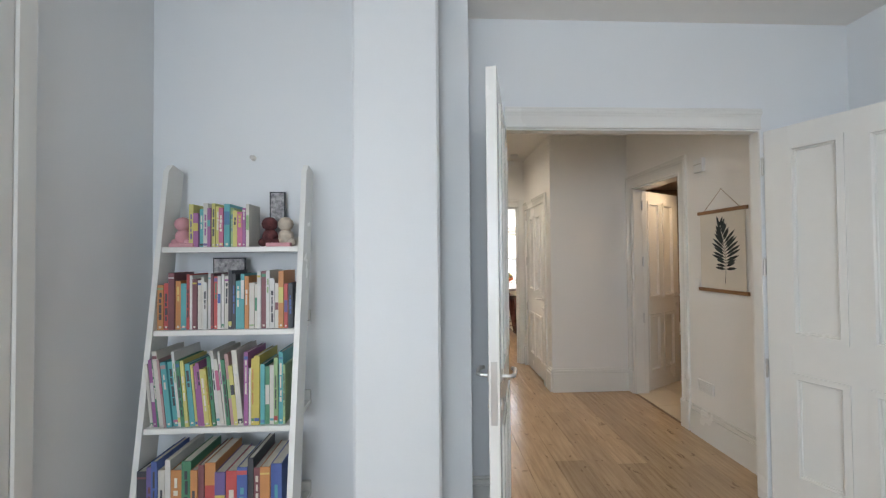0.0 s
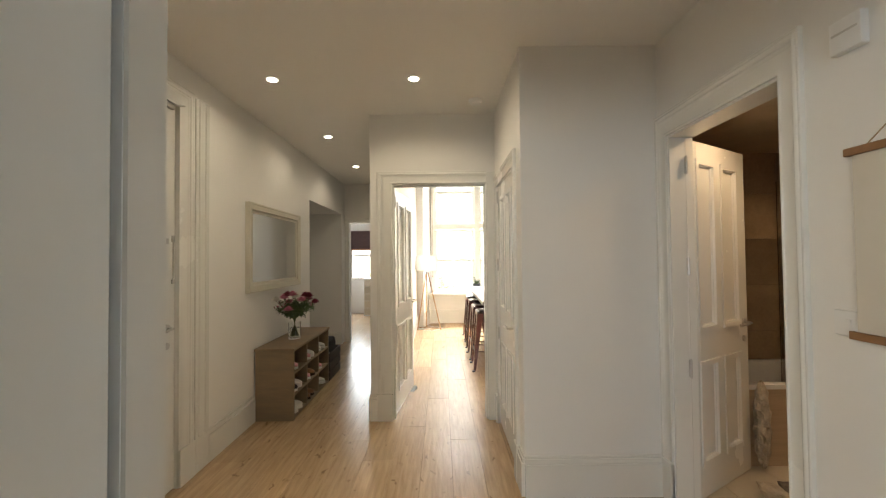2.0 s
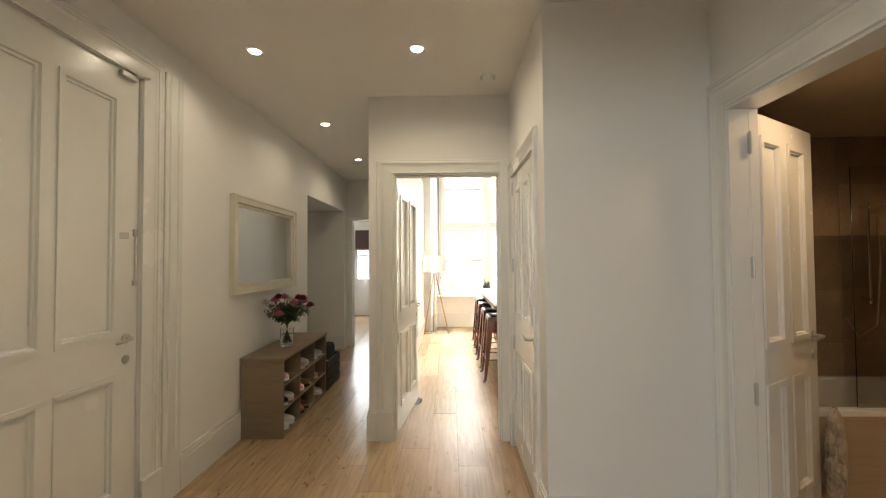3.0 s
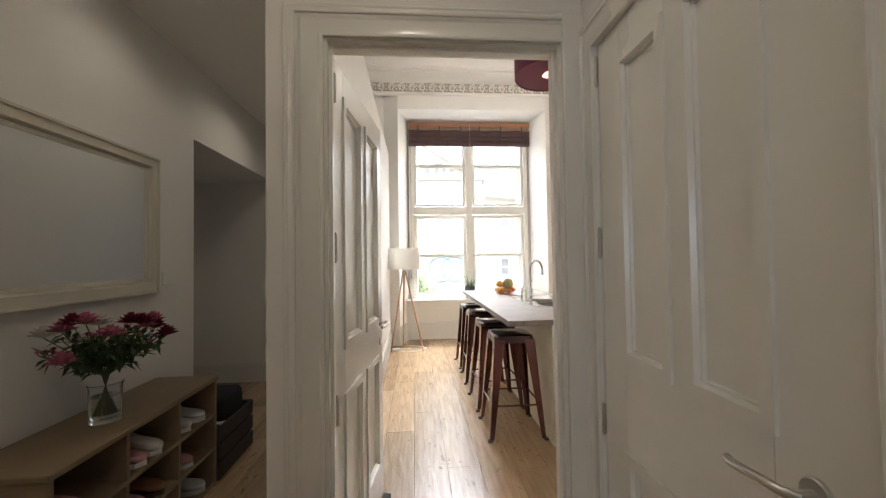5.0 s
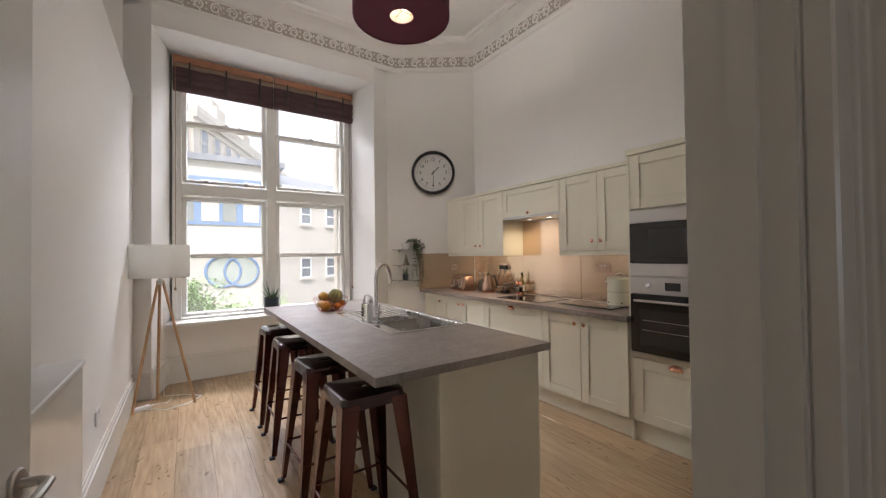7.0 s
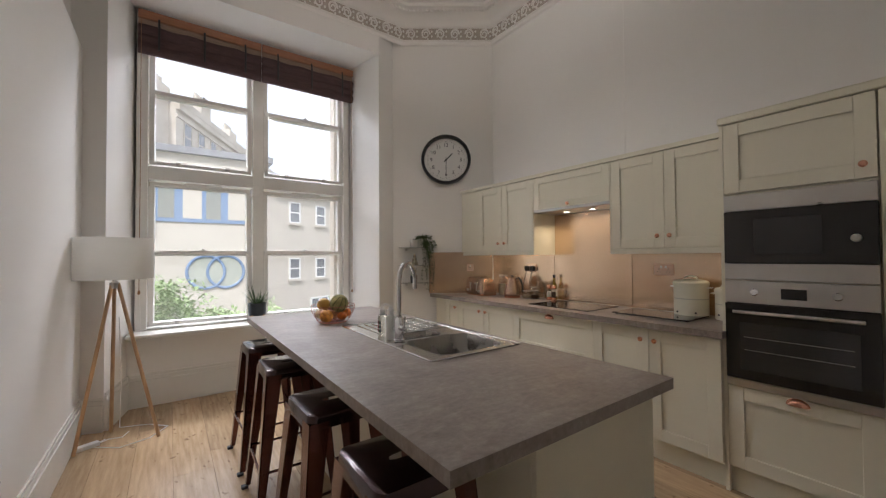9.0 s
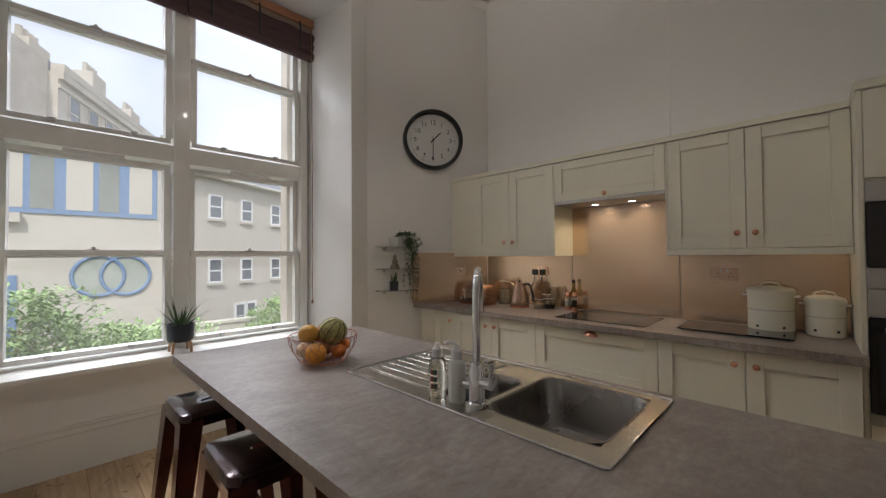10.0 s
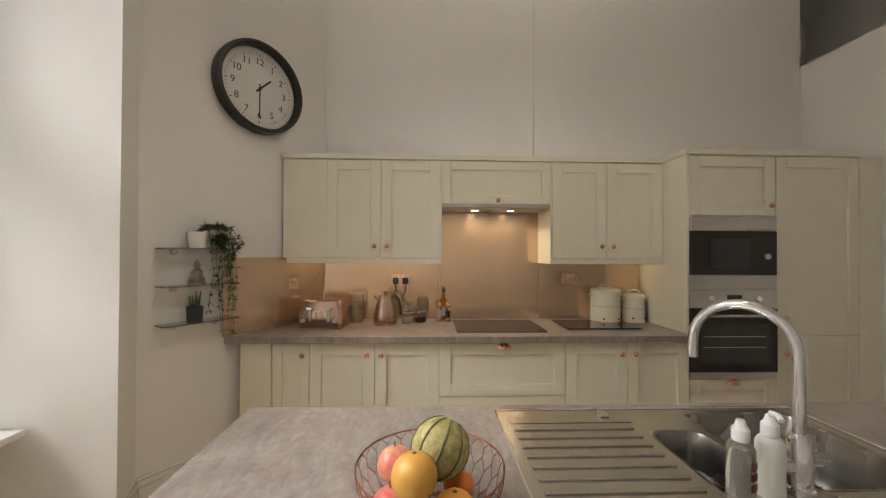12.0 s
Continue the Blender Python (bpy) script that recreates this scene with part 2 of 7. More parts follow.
POTBLUE = material("dark_blue_glazed_pot", (0.035, 0.045, 0.06), 0.35, 0, 0.2, 12, 60, 0.04)
BULB = material("lit_bulb", (1, 0.9, 0.7), 0.4, emit=(1.0, 0.80, 0.50), power=5.0, bump=0)
SPOTM = material("lit_downlight_lens", (1, 0.95, 0.85), 0.4, emit=(1.0, 0.90, 0.72), power=9.0, bump=0)
TILE = material("brown_stone_tile", (0.36, 0.25, 0.15), 0.35, 0, 0.15, 5, 40, 0.06, 0.003, second=(0.24, 0.165, 0.10), random_tone=0.12)
CREAMTILE = material("cream_floor_tile", (0.62, 0.54, 0.42), 0.4, 0, 0.05, 4, 40, 0.05, random_tone=0.06)
BEIGEPANEL = material("beige_wood_bath_panel", (0.56, 0.43, 0.30), 0.45, 0, 0.08, 3, 40, 0.05, 0.002, (1, 1, 14))
PAPER = material("book_paper", (0.72, 0.68, 0.58), 0.9, 0, 0.06, 30, 300, 0.1, 0.001, (1, 1, 1))
CANVAS = material("cream_canvas", (0.70, 0.65, 0.56), 0.9, 0, 0.03, 6, 400, 0.08, 0.001)
INK = material("grey_green_ink", (0.045, 0.055, 0.055), 0.9, 0, 0.3, 25, 90, 0)
ROPE = material("jute_string", (0.42, 0.31, 0.19), 0.9, 0, 0.1, 60, 200, 0.1)
HAZELROD = material("walnut_rod", (0.30, 0.155, 0.065), 0.5, 0, 0.1, 8, 60, 0.05)
SOFTPINK = material("pink_plush", (0.66, 0.34, 0.36), 0.9, 0, 0.05, 30, 200, 0.2)
FLUFF = material("cream_fleece", (0.62, 0.53, 0.42), 0.95, 0, 0.15, 25, 90, 0.6, 0.02)
TAN = material("tan_leather", (0.33, 0.16, 0.07), 0.5, 0, 0.1, 20, 90, 0.05)
CLOCKFACE = material("clock_face", (0.74, 0.73, 0.69), 0.35, 0, 0.01, 4, 40, 0)


def part(name, bm, mat, parent=None, label="", smooth=35):
    me = bpy.data.meshes.new(name)
    bmesh.ops.recalc_face_normals(bm, faces=bm.faces)
    bm.to_mesh(me)
    bm.free()
    me.materials.append(mat)
    if smooth:
        me.polygons.foreach_set("use_smooth", [True] * len(me.polygons))
        me.set_sharp_from_angle(angle=radians(smooth))
    ob = new(name, me)
    if parent:
        ob.parent = parent
    return tagged(ob, label)


def thing(name, place, label, category, group="", turn=0.0, kind=""):
    e = new(name)
    e.empty_display_size = 0.1
    e.matrix_basis = pose(*place, 0, 0, turn)
    return tagged(e, label, category, group, kind)


def structure(name, bm, mat, label=""):
    return tagged(part(name, bm, mat, None, label), kind="structure")


def box(x0, x1, y0, y1, z0, z1, bevel=0.0, bm=None, seg=1):
    t = bmesh.new()
    bmesh.ops.create_cube(t, size=1)
    for v in t.verts:
        v.co = Vector(((x0 + x1) / 2 + v.co.x * (x1 - x0), (y0 + y1) / 2 + v.co.y * (y1 - y0), (z0 + z1) / 2 + v.co.z * (z1 - z0)))
    if bevel:
        bmesh.ops.bevel(t, geom=t.edges[:], offset=bevel, segments=seg, affect="EDGES", profile=0.6)
    return merge(bm, t)


def merge(bm, t, m=None):
    if m is not None:
        t.transform(m)
    if bm is None:
        return t
    me = bpy.data.meshes.new("tmp")
    t.to_mesh(me)
    bm.from_mesh(me)
    bpy.data.meshes.remove(me)
    t.free()
    return bm


def prism(poly, z0, z1, bm=None):
    t = bmesh.new()
    lo, hi = [t.verts.new((x, y, z0)) for x, y in poly], [t.verts.new((x, y, z1)) for x, y in poly]
    t.faces.new(lo), t.faces.new(hi[::-1])
    for i in range(len(poly)):
        j = (i + 1) % len(poly)
        t.faces.new((lo[i], hi[i], hi[j], lo[j]))
    return merge(bm, t)


def lathe(profile, seg=24, bm=None, m=None, caps=True):
    t = bmesh.new()
    rings = []
    for r, z in profile:
        if r < 1e-5:
            rings.append([t.verts.new((0, 0, z))])
        else:
            rings.append([t.verts.new((r * math.cos(a), r * math.sin(a), z)) for a in (2 * math.pi * k / seg for k in range(seg))])
    for a, b in zip(rings, rings[1:]):
        for k in range(seg):
            q = [a[k % len(a)], a[(k + 1) % len(a)], b[(k + 1) % len(b)], b[k % len(b)]]
            q = list(dict.fromkeys(q))
            if len(q) > 2:
                t.faces.new(q)
    for ring in (rings[0], rings[-1]):
        if caps and len(ring) > 2:
            t.faces.new(ring)
    return merge(bm, t, m)


def tube(pts, r, seg=8, bm=None, taper=None, closed=False):
    t = bmesh.new()
    pts = [Vector(p) for p in pts]
    rings, n = [], len(pts)
    side = None
    for i, p in enumerate(pts):
        a = pts[i - 1] if i or closed else p
        b = pts[(i + 1) % n] if i < n - 1 or closed else p
        d = (b - a).normalized()
        if side is None:
            side = d.cross(Vector((0, 0, 1)))
            if side.length < 0.05:
                side = d.cross(Vector((1, 0, 0)))
        side = (side - d * side.dot(d)).normalized()
        up = d.cross(side)
        rad = r if taper is None else r + (taper - r) * i / (n - 1)
        rings.append([t.verts.new(p + rad * (math.cos(w) * side + math.sin(w) * up)) for w in (2 * math.pi * k / seg for k in range(seg))])
    for i in range(n if closed else n - 1):
        a, b = rings[i], rings[(i + 1) % n]
        for k in range(seg):
            t.faces.new((a[k], a[(k + 1) % seg], b[(k + 1) % seg], b[k]))
    if not closed:
        t.faces.new(rings[0]), t.faces.new(rings[-1])
    return merge(bm, t)


def ball(c, r, bm=None, sq=(1, 1, 1), sub=2, rough=0.0):
    t = bmesh.new()
    bmesh.ops.create_icosphere(t, subdivisions=sub, radius=r)
    for v in t.verts:
        k = 1 + (rough * noise.noise(v.co * (3 / r)) if rough else 0)
        v.co = Vector((v.co.x * sq[0] * k + c[0], v.co.y * sq[1] * k + c[1], v.co.z * sq[2] * k + c[2]))
    return merge(bm, t)


def rail_frame(u0, u1, z0, z1, w, v0, v1, bm=None):
    """A rectangular frame in the local x-z plane, w wide, from v0 to v1 in y, mitred and bevelled inwards."""
    t = bmesh.new()
    o = [(u0, z0), (u1, z0), (u1, z1), (u0, z1)]
    i = [(u0 + w, z0 + w), (u1 - w, z0 + w), (u1 - w, z1 - w), (u0 + w, z1 - w)]
    ob, of = [t.verts.new((x, v1, z)) for x, z in o], [t.verts.new((x, v0, z)) for x, z in o]
    ib, jf = [t.verts.new((x, v1, z)) for x, z in i], [t.verts.new((x + (0.25 * w if k in (0, 3) else -0.25 * w) * -1, v0, z + (0.25 * w if k < 2 else -0.25 * w) * -1)) for k, (x, z) in enumerate(i)]
    for k in range(4):
        j = (k + 1) % 4
        t.faces.new((of[k], of[j], jf[j], jf[k])), t.faces.new((ob[k], ob[j], of[j], of[k]))
        t.faces.new((jf[k], jf[j], ib[j], ib[k])), t.faces.new((ib[k], ib[j], ob[j], ob[k]))
    return merge(bm, t)


def lever(parent, x, y, z, side, toward, long=0.135):
    """A lever handle on a round rose; side is the sign of y that it stands on, toward the sign of x that it points."""
    h = part("handle", lathe([(0, 0), (0.026, 0), (0.027, 0.006), (0.024, 0.009), (0, 0.009)], 20, None, pose(x, y, z, -90 * side)), NICKEL, parent, "satin nickel lever handle")
    bm = tube([(x, y, z), (x, y + side * 0.035, z), (x + toward * 0.012, y + side * 0.05, z), (x + toward * 0.05, y + side * 0.053, z), (x + toward * long * 0.85, y + side * 0.052, z - 0.004), (x + toward * long, y + side * 0.04, z - 0.008)], 0.0085, 10)
    part("lever", bm, NICKEL, h)
    bm = lathe([(0, 0), (0.022, 0), (0.022, 0.006), (0, 0.008)], 16, None, pose(x, y, z - 0.11, -90 * side))
    part("keyhole_cover", bm, NICKEL, h)
    return h


def panel_door(name, width, height, place, turn, label, handle_side=1, low=0.2, mid=(0.78, 1.0), stile=0.115, centre=0.09, thick=0.042, hinges=True, both=True, handle_z=1.0, lock_edge=False, set_in=0.06, free_stile=None):
    """A four-panel leaf hinged at its origin, running along local x, its faces at y = 0 and y = thick."""
    d = thing(name, place, label, "door", turn=turn, kind="structure")
    top = height - 0.12
    far = free_stile or stile
    c0, c1 = (width + stile - far - centre) / 2, (width + stile - far + centre) / 2
    xs = [(stile, c0), (c1, width - far)]
    zs = [(low, mid[0]), (mid[1], top)]
    bm = bmesh.new()
    box(0, stile, 0, thick, 0, height, 0.002, bm), box(width - far, width, 0, thick, 0, height, 0.002, bm)
    for z0, z1 in ((0, low), (mid[0], mid[1]), (top, height)):
        box(stile, width - far, 0, thick, z0, z1, 0, bm)
    for z0, z1 in zs:
        box(c0, c1, 0, thick, z0, z1, 0, bm)
    part("leaf", bm, GLOSS, d)
    for x0, x1 in xs:
        for z0, z1 in zs:
            part("panel", box(x0, x1, 0.013, thick - 0.013, z0, z1), GLOSS, d)
            bm = rail_frame(x0 - 0.012, x1 + 0.012, z0 - 0.012, z1 + 0.012, 0.04, -0.009, 0.014)
            rail_frame(x0 - 0.012, x1 + 0.012, z0 - 0.012, z1 + 0.012, 0.04, thick + 0.009, thick - 0.014, bm)
            rail_frame(x0 + 0.018, x1 - 0.018, z0 + 0.018, z1 - 0.018, 0.014, 0.004, 0.014, bm)
            rail_frame(x0 + 0.018, x1 - 0.018, z0 + 0.018, z1 - 0.018, 0.014, thick - 0.004, thick - 0.014, bm)
            part("moulding", bm, GLOSS, d)
    lever(d, width - set_in, 0, handle_z, -1, -1)
    if both:
        lever(d, width - set_in, thick, handle_z, 1, -1)
    if lock_edge:
        part("lock_plate", box(width, width + 0.003, thick / 2 - 0.012, thick / 2 + 0.012, handle_z - 0.17, handle_z + 0.07, 0.001), NICKEL, d, "satin nickel lock plate")
    if hinges:
        for z in (0.74, 1.34, 1.94):
            bm = tube([(-0.006, -0.006, z), (-0.006, -0.006, z + 0.1)], 0.007, 10)
            tube([(-0.006, -0.006, z - 0.006), (-0.006, -0.006, z + 0.106)], 0.004, 8, bm)
            box(-0.005, -0.0005, -0.006, 0.03, z, z + 0.1, 0, bm)
            part("hinge", bm, NICKEL, d, "steel butt hinge")
    return d


def casing(name, u0, u1, head, w, m, depth=0.024, plinth=0.24, left=True, right=True, hw=None):
    """A moulded door surround round an opening u0..u1, in local x-z, standing out towards local -y; m sets it on its wall."""
    t = bmesh.new()
    hw = hw or w
    profile = ((0, 0), (0, 0.5), (0.02, 0.56), (0.09, 0.56), (0.11, 0.42), (0.14, 0.36), (0.56, 0.36), (0.60, 0.42), (0.63, 0.58), (0.67, 0.66), (0.70, 0.68), (0.71, 0.84), (0.74, 0.95), (0.79, 1.0), (0.85, 0.97), (0.88, 0.86), (0.90, 0.80), (0.93, 0.88), (0.97, 0.9), (1.0, 0.82), (1.0, 0))
    rows = []
    for f, d in profile:
        top = head + f * hw
        run = [(u0 - f * w, 0), (u0 - f * w, top)] if left else [(u0, top)]
        run += [(u1 + f * w, top), (u1 + f * w, 0)] if right else [(u1, top)]
        rows.append([t.verts.new((x, -depth * d, z)) for x, z in run])
    for p, q in zip(rows, rows[1:]):
        for k in range(len(p) - 1):
            t.faces.new((p[k], p[k + 1], q[k + 1], q[k]))
    for k in (0, -1):
        t.faces.new([r[k] for r in rows])
    if plinth:
        for on, x, s in ((left, u0, -1), (right, u1, 1)):
            if on:
                p, q = sorted((x, x + s * w * 1.04))
                box(p, q, -depth * 1.15, 0, 0.0, plinth, 0.003, t)
    t.transform(m)
    return structure(name, t, GLOSS, "white gloss moulded door surround")


def skirting(pts, h=0.26, d=0.022, bm=None):
    """Boards along a run of wall points, room side to the left of the way walked."""
    bm = bm or bmesh.new()
    for (x0, y0), (x1, y1) in zip(pts, pts[1:]):
        n = math.hypot(x1 - x0, y1 - y0)
        t = box(0, n, 0, d, 0, h * 0.8, 0.0, None)
        box(0, n, 0, d * 0.7, h * 0.8, h * 0.93, 0.003, t), box(0, n, 0, d * 0.45, h * 0.93, h, 0.003, t)
        merge(bm, t, pose(x0, y0, 0, 0, 0, math.degrees(math.atan2(y1 - y0, x1 - x0))))
    return bm


# ---- structure: bedroom ----
CR = 2.87
bm = box(0.71, 0.95, 2.65, 2.72, 0, CR)
box(2.50, 3.07, 2.65, 2.72, 0, CR, 0, bm), box(0.95, 2.50, 2.65, 2.72, 2.225, CR, 0, bm)
structure("wall_bedroom_front", bm, BEDWALL)
bm = box(-0.88, 0.16, 2.42, 2.72, 0, CR)
box(0.16, 0.55, 2.14, 2.72, 0, CR, 0.03, bm, 3), box(0.55, 0.71, 2.36, 2.72, 0, CR, 0.012, bm, 2)
structure("wall_bedroom_alcove", bm, BEDWALL)
bm = box(-1.08, -0.88, -3.2, -0.9, 0, CR)
box(-1.08, -0.88, 1.0, 2.72, 0, CR, 0, bm), box(-1.08, -0.88, -0.9, 1.0, 0, 0.62, 0, bm), box(-1.08, -0.88, -0.9, 1.0, 2.55, CR, 0, bm)
structure("wall_bedroom_left", bm, BEDWALL)
# unseen wall added to keep the sun out of the left opening
structure("sun_screen_left", box(-5.3, -5.0, -9.0, 5.0, -2.2, 14.0), WALL)
structure("wall_bedroom_right", box(3.07, 3.22, -3.2, 2.72, 0, CR), BEDWALL)
bm = box(-1.08, -0.8, -3.2, -3.0, 0, CR)
box(0.6, 3.22, -3.2, -3.0, 0, CR, 0, bm), box(-0.8, 0.6, -3.2, -3.0, 0, 0.85, 0, bm), box(-0.8, 0.6, -3.2, -3.0, 2.6, CR, 0, bm)
structure("wall_bedroom_back", bm, BEDWALL)
# added wall, never in view, that shields the back opening from direct sun
structure("sun_screen_back", box(-5.0, 4.0, -9.3, -9.0, -2.2, 11.5), WALL)
structure("ceiling_bedroom", box(-1.08, 3.22, -3.2, 2.72, CR, CR + 0.15), CEIL)
bm = bmesh.new()
box(-0.88, -0.855, 1.76, 1.83, 0, CR - 0.2, 0.006, bm), box(-0.88, -0.862, 1.2, 1.76, 0, CR - 0.25, 0.004, bm)
structure("trim_bedroom_shutter_case", bm, GLOSS, "white painted shutter case boards")
structure("skirting_bedroom", skirting([(0.95, 2.65), (0.71, 2.65), (0.71, 2.36), (0.55, 2.36), (0.55, 2.14), (0.16, 2.14), (0.16, 2.42), (-0.88, 2.42)], 0.22), GLOSS)
casing("trim_bedroom_doorway", 0.95, 2.50, 2.225, 0.12, pose(0, 2.65, 0), left=False, right=False)
casing("trim_hall_doorway", -2.53, -0.92, 2.235, 0.09, pose(0, 2.72, 0, 0, 0, 180), depth=0.016)
bm = box(0.95, 0.956, 2.652, 2.718, 0, 2.216)
box(2.494, 2.50, 2.652, 2.718, 0, 2.216, 0, bm), box(0.95, 2.50, 2.652, 2.718, 2.216, 2.224, 0, bm)
structure("trim_bedroom_door_lining", bm, GLOSS)
leaf_w = 0.765
a_left = 255.2
panel_door("door_1", leaf_w, 2.20, (0.915, 2.64, 0.008), a_left, "white gloss four-panel double door leaf, standing open", lock_edge=True, hinges=False)
a_right = math.degrees(math.atan2(-0.92, 0.38))
panel_door("door_2", leaf_w, 2.20, (2.512, 2.64, 0.008), a_right, "white gloss four-panel double door leaf, standing wide open")

# ---- structure: hall, corridor, bathroom ----
CH = 2.79
bm = box(-0.53, -0.38, 2.72, 3.73, 0, CH)
box(-0.53, -0.38, 3.73, 4.67, 2.48, CH, 0, bm), box(-0.53, -0.38, 4.67, 7.15, 0, CH, 0, bm), box(-0.53, -0.38, 7.15, 8.75, 2.24, CH, 0, bm), box(-0.53, -0.38, 8.75, 8.95, 0, CH, 0, bm)
structure("wall_hall_left", bm, WALL)
# hidden slab added behind the entrance door against light leaking round the leaf
structure("light_stop_entrance", box(-0.75, -0.65, 3.5, 4.9, 0, CH), WALL)
bm = box(-1.45, -1.3, 7.0, 9.1, 0, CH)
box(-1.3, -0.53, 7.0, 7.15, 0, CH, 0, bm), box(-1.3, -0.53, 8.75, 8.95, 0, CH, 0, bm), box(-1.3, -0.53, 7.15, 8.75, 2.24, 2.4, 0, bm)
structure("wall_niche", bm, WALL)
bm = box(-1.3, -0.30, 8.95, 9.1, 0, CH)
box(0.45, 0.69, 8.95, 9.1, 0, CH, 0, bm), box(-0.30, 0.45, 8.95, 9.1, 2.1, CH, 0, bm)
structure("wall_corridor_end", bm, WALL)
structure("wall_partition", box(0.69, 0.81, 5.66, 10.34, 0, 3.0), WALL)
bm = box(0.81, 0.89, 5.66, 5.76, 0, 3.0)
box(1.757, 4.57, 5.66, 5.76, 0, 3.0, 0, bm), box(0.89, 1.757, 5.66, 5.76, 2.148, 3.0, 0, bm)
structure("wall_kitchen_back", bm, WALL)
bm = box(1.84, 1.96, 4.54, 4.77, 0, CH)
box(1.84, 1.96, 5.57, 5.66, 0, CH, 0, bm), box(1.84, 1.96, 4.77, 5.57, 2.09, CH, 0, bm), box(1.96, 2.70, 4.54, 4.66, 0, CH, 0, bm), box(2.3, 2.4, 4.66, 5.66, 0, CH, 0, bm)
structure("wall_cupboard", bm, WALL)
bm = box(2.70, 2.85, 2.72, 3.68, 0, CH)
box(2.70, 2.85, 4.44, 4.66, 0, CH, 0, bm), box(2.70, 2.85, 3.68, 4.44, 2.182, CH, 0, bm)
structure("wall_hall_right", bm, WALL)
bm = box(-0.53, 2.85, 2.72, 5.66, CH, 3.0)
box(-1.45, 0.69, 5.66, 9.1, CH, 3.0, 0, bm)
structure("ceiling_hall", bm, CEIL)
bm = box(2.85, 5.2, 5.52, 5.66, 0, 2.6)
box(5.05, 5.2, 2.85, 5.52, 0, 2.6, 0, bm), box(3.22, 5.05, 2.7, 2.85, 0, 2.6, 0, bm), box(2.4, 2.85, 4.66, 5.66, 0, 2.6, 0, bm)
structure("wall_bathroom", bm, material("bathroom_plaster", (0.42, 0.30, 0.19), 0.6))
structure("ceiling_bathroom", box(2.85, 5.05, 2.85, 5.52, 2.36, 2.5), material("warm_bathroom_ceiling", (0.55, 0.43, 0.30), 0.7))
bm = box(-3.2, -3.0, 9.1, 12.6, 0, CH)
box(-3.0, -1.3, 8.95, 9.1, 0, CH, 0, bm), box(0.56, 0.68, 9.1, 12.6, 0, CH, 0, bm)
box(-3.0, -1.1, 12.4, 12.6, 0, CH, 0, bm), box(-0.1, 0.56, 12.4, 12.6, 0, CH, 0, bm), box(-1.1, -0.1, 12.4, 12.6, 0, 0.9, 0, bm), box(-1.1, -0.1, 12.4, 12.6, 2.2, CH, 0, bm)
structure("wall_far_room", bm, WALL)
structure("ceiling_far_room", box(-3.2, 0.68, 9.1, 12.6, CH, 2.95), CEIL)
casing("trim_kitchen_doorway", 0.89, 1.757, 2.148, 0.135, pose(0, 5.66, 0), hw=0.11, right=False)
structure("trim_kitchen_doorway_side", box(1.757, 1.838, 5.635, 5.66, 0, 2.25, 0.003), GLOSS)
bm = box(0.89, 0.902, 5.662, 5.758, 0, 2.136)
box(1.745, 1.757, 5.662, 5.758, 0, 2.136, 0, bm), box(0.89, 1.757, 5.662, 5.758, 2.136, 2.147, 0, bm), box(0.902, 0.914, 5.69, 5.715, 0, 2.124, 0, bm), box(1.733, 1.745, 5.69, 5.715, 0, 2.124, 0, bm), box(0.902, 1.745, 5.69, 5.715, 2.124, 2.136, 0, bm)
structure("trim_kitchen_door_lining", bm, GLOSS)
structure("strike_plate_kitchen", box(1.742, 1.745, 5.72, 5.745, 0.9, 1.06, 0.001), NICKEL)
casing("trim_kitchen_inner_doorway", -1.757, -0.89, 2.148, 0.075, pose(0, 5.76, 0, 0, 0, 180), depth=0.014)
casing("trim_bathroom_doorway", -4.44, -3.68, 2.182, 0.10, pose(2.70, 0, 0, 0, 0, -90), hw=0.14)
bm = box(2.705, 2.845, 3.68, 3.692, 0, 2.169)
box(2.705, 2.845, 4.428, 4.44, 0, 2.169, 0, bm), box(2.705, 2.845, 3.68, 4.44, 2.17, 2.181, 0, bm)
structure("trim_bathroom_door_lining", bm, GLOSS)
casing("trim_cupboard_doorway", -5.57, -4.77, 2.09, 0.085, pose(1.84, 0, 0, 0, 0, -90), depth=0.022, hw=0.1)
casing("trim_entrance_doorway", 3.73, 4.67, 2.48, 0.14, pose(-0.38, 0, 0, 0, 0, 90))
bm = box(-0.38, -0.355, 4.82, 4.97, 0, 2.6, 0.004)
box(-0.38, -0.348, 4.85, 4.875, 0.24, 2.6, 0.004, bm), box(-0.38, -0.348, 4.92, 4.945, 0.24, 2.6, 0.004, bm)
structure("trim_entrance_pilaster", bm, GLOSS, "white painted fluted pilaster board")
casing("trim_corridor_end_doorway", -0.30, 0.45, 2.1, 0.075, pose(0, 8.95, 0), depth=0.02)
bm = skirting([(0.755, 5.66), (0.69, 5.66), (0.69, 8.95)], 0.24)
skirting([(-0.38, 7.15), (-0.38, 4.98)], 0.24, bm=bm), skirting([(-0.38, 3.58), (-0.38, 2.72)], 0.24, bm=bm)
skirting([(2.70, 2.72), (2.70, 3.56)], 0.24, bm=bm), skirting([(2.68, 4.54), (1.84, 4.54), (1.84, 4.68)], 0.25, bm=bm)
skirting([(-1.3, 8.75), (-1.3, 7.15)], 0.2, bm=bm), skirting([(-0.38, 8.75), (-1.3, 8.75)], 0.2, bm=bm)
structure("skirting_hall", bm, GLOSS)

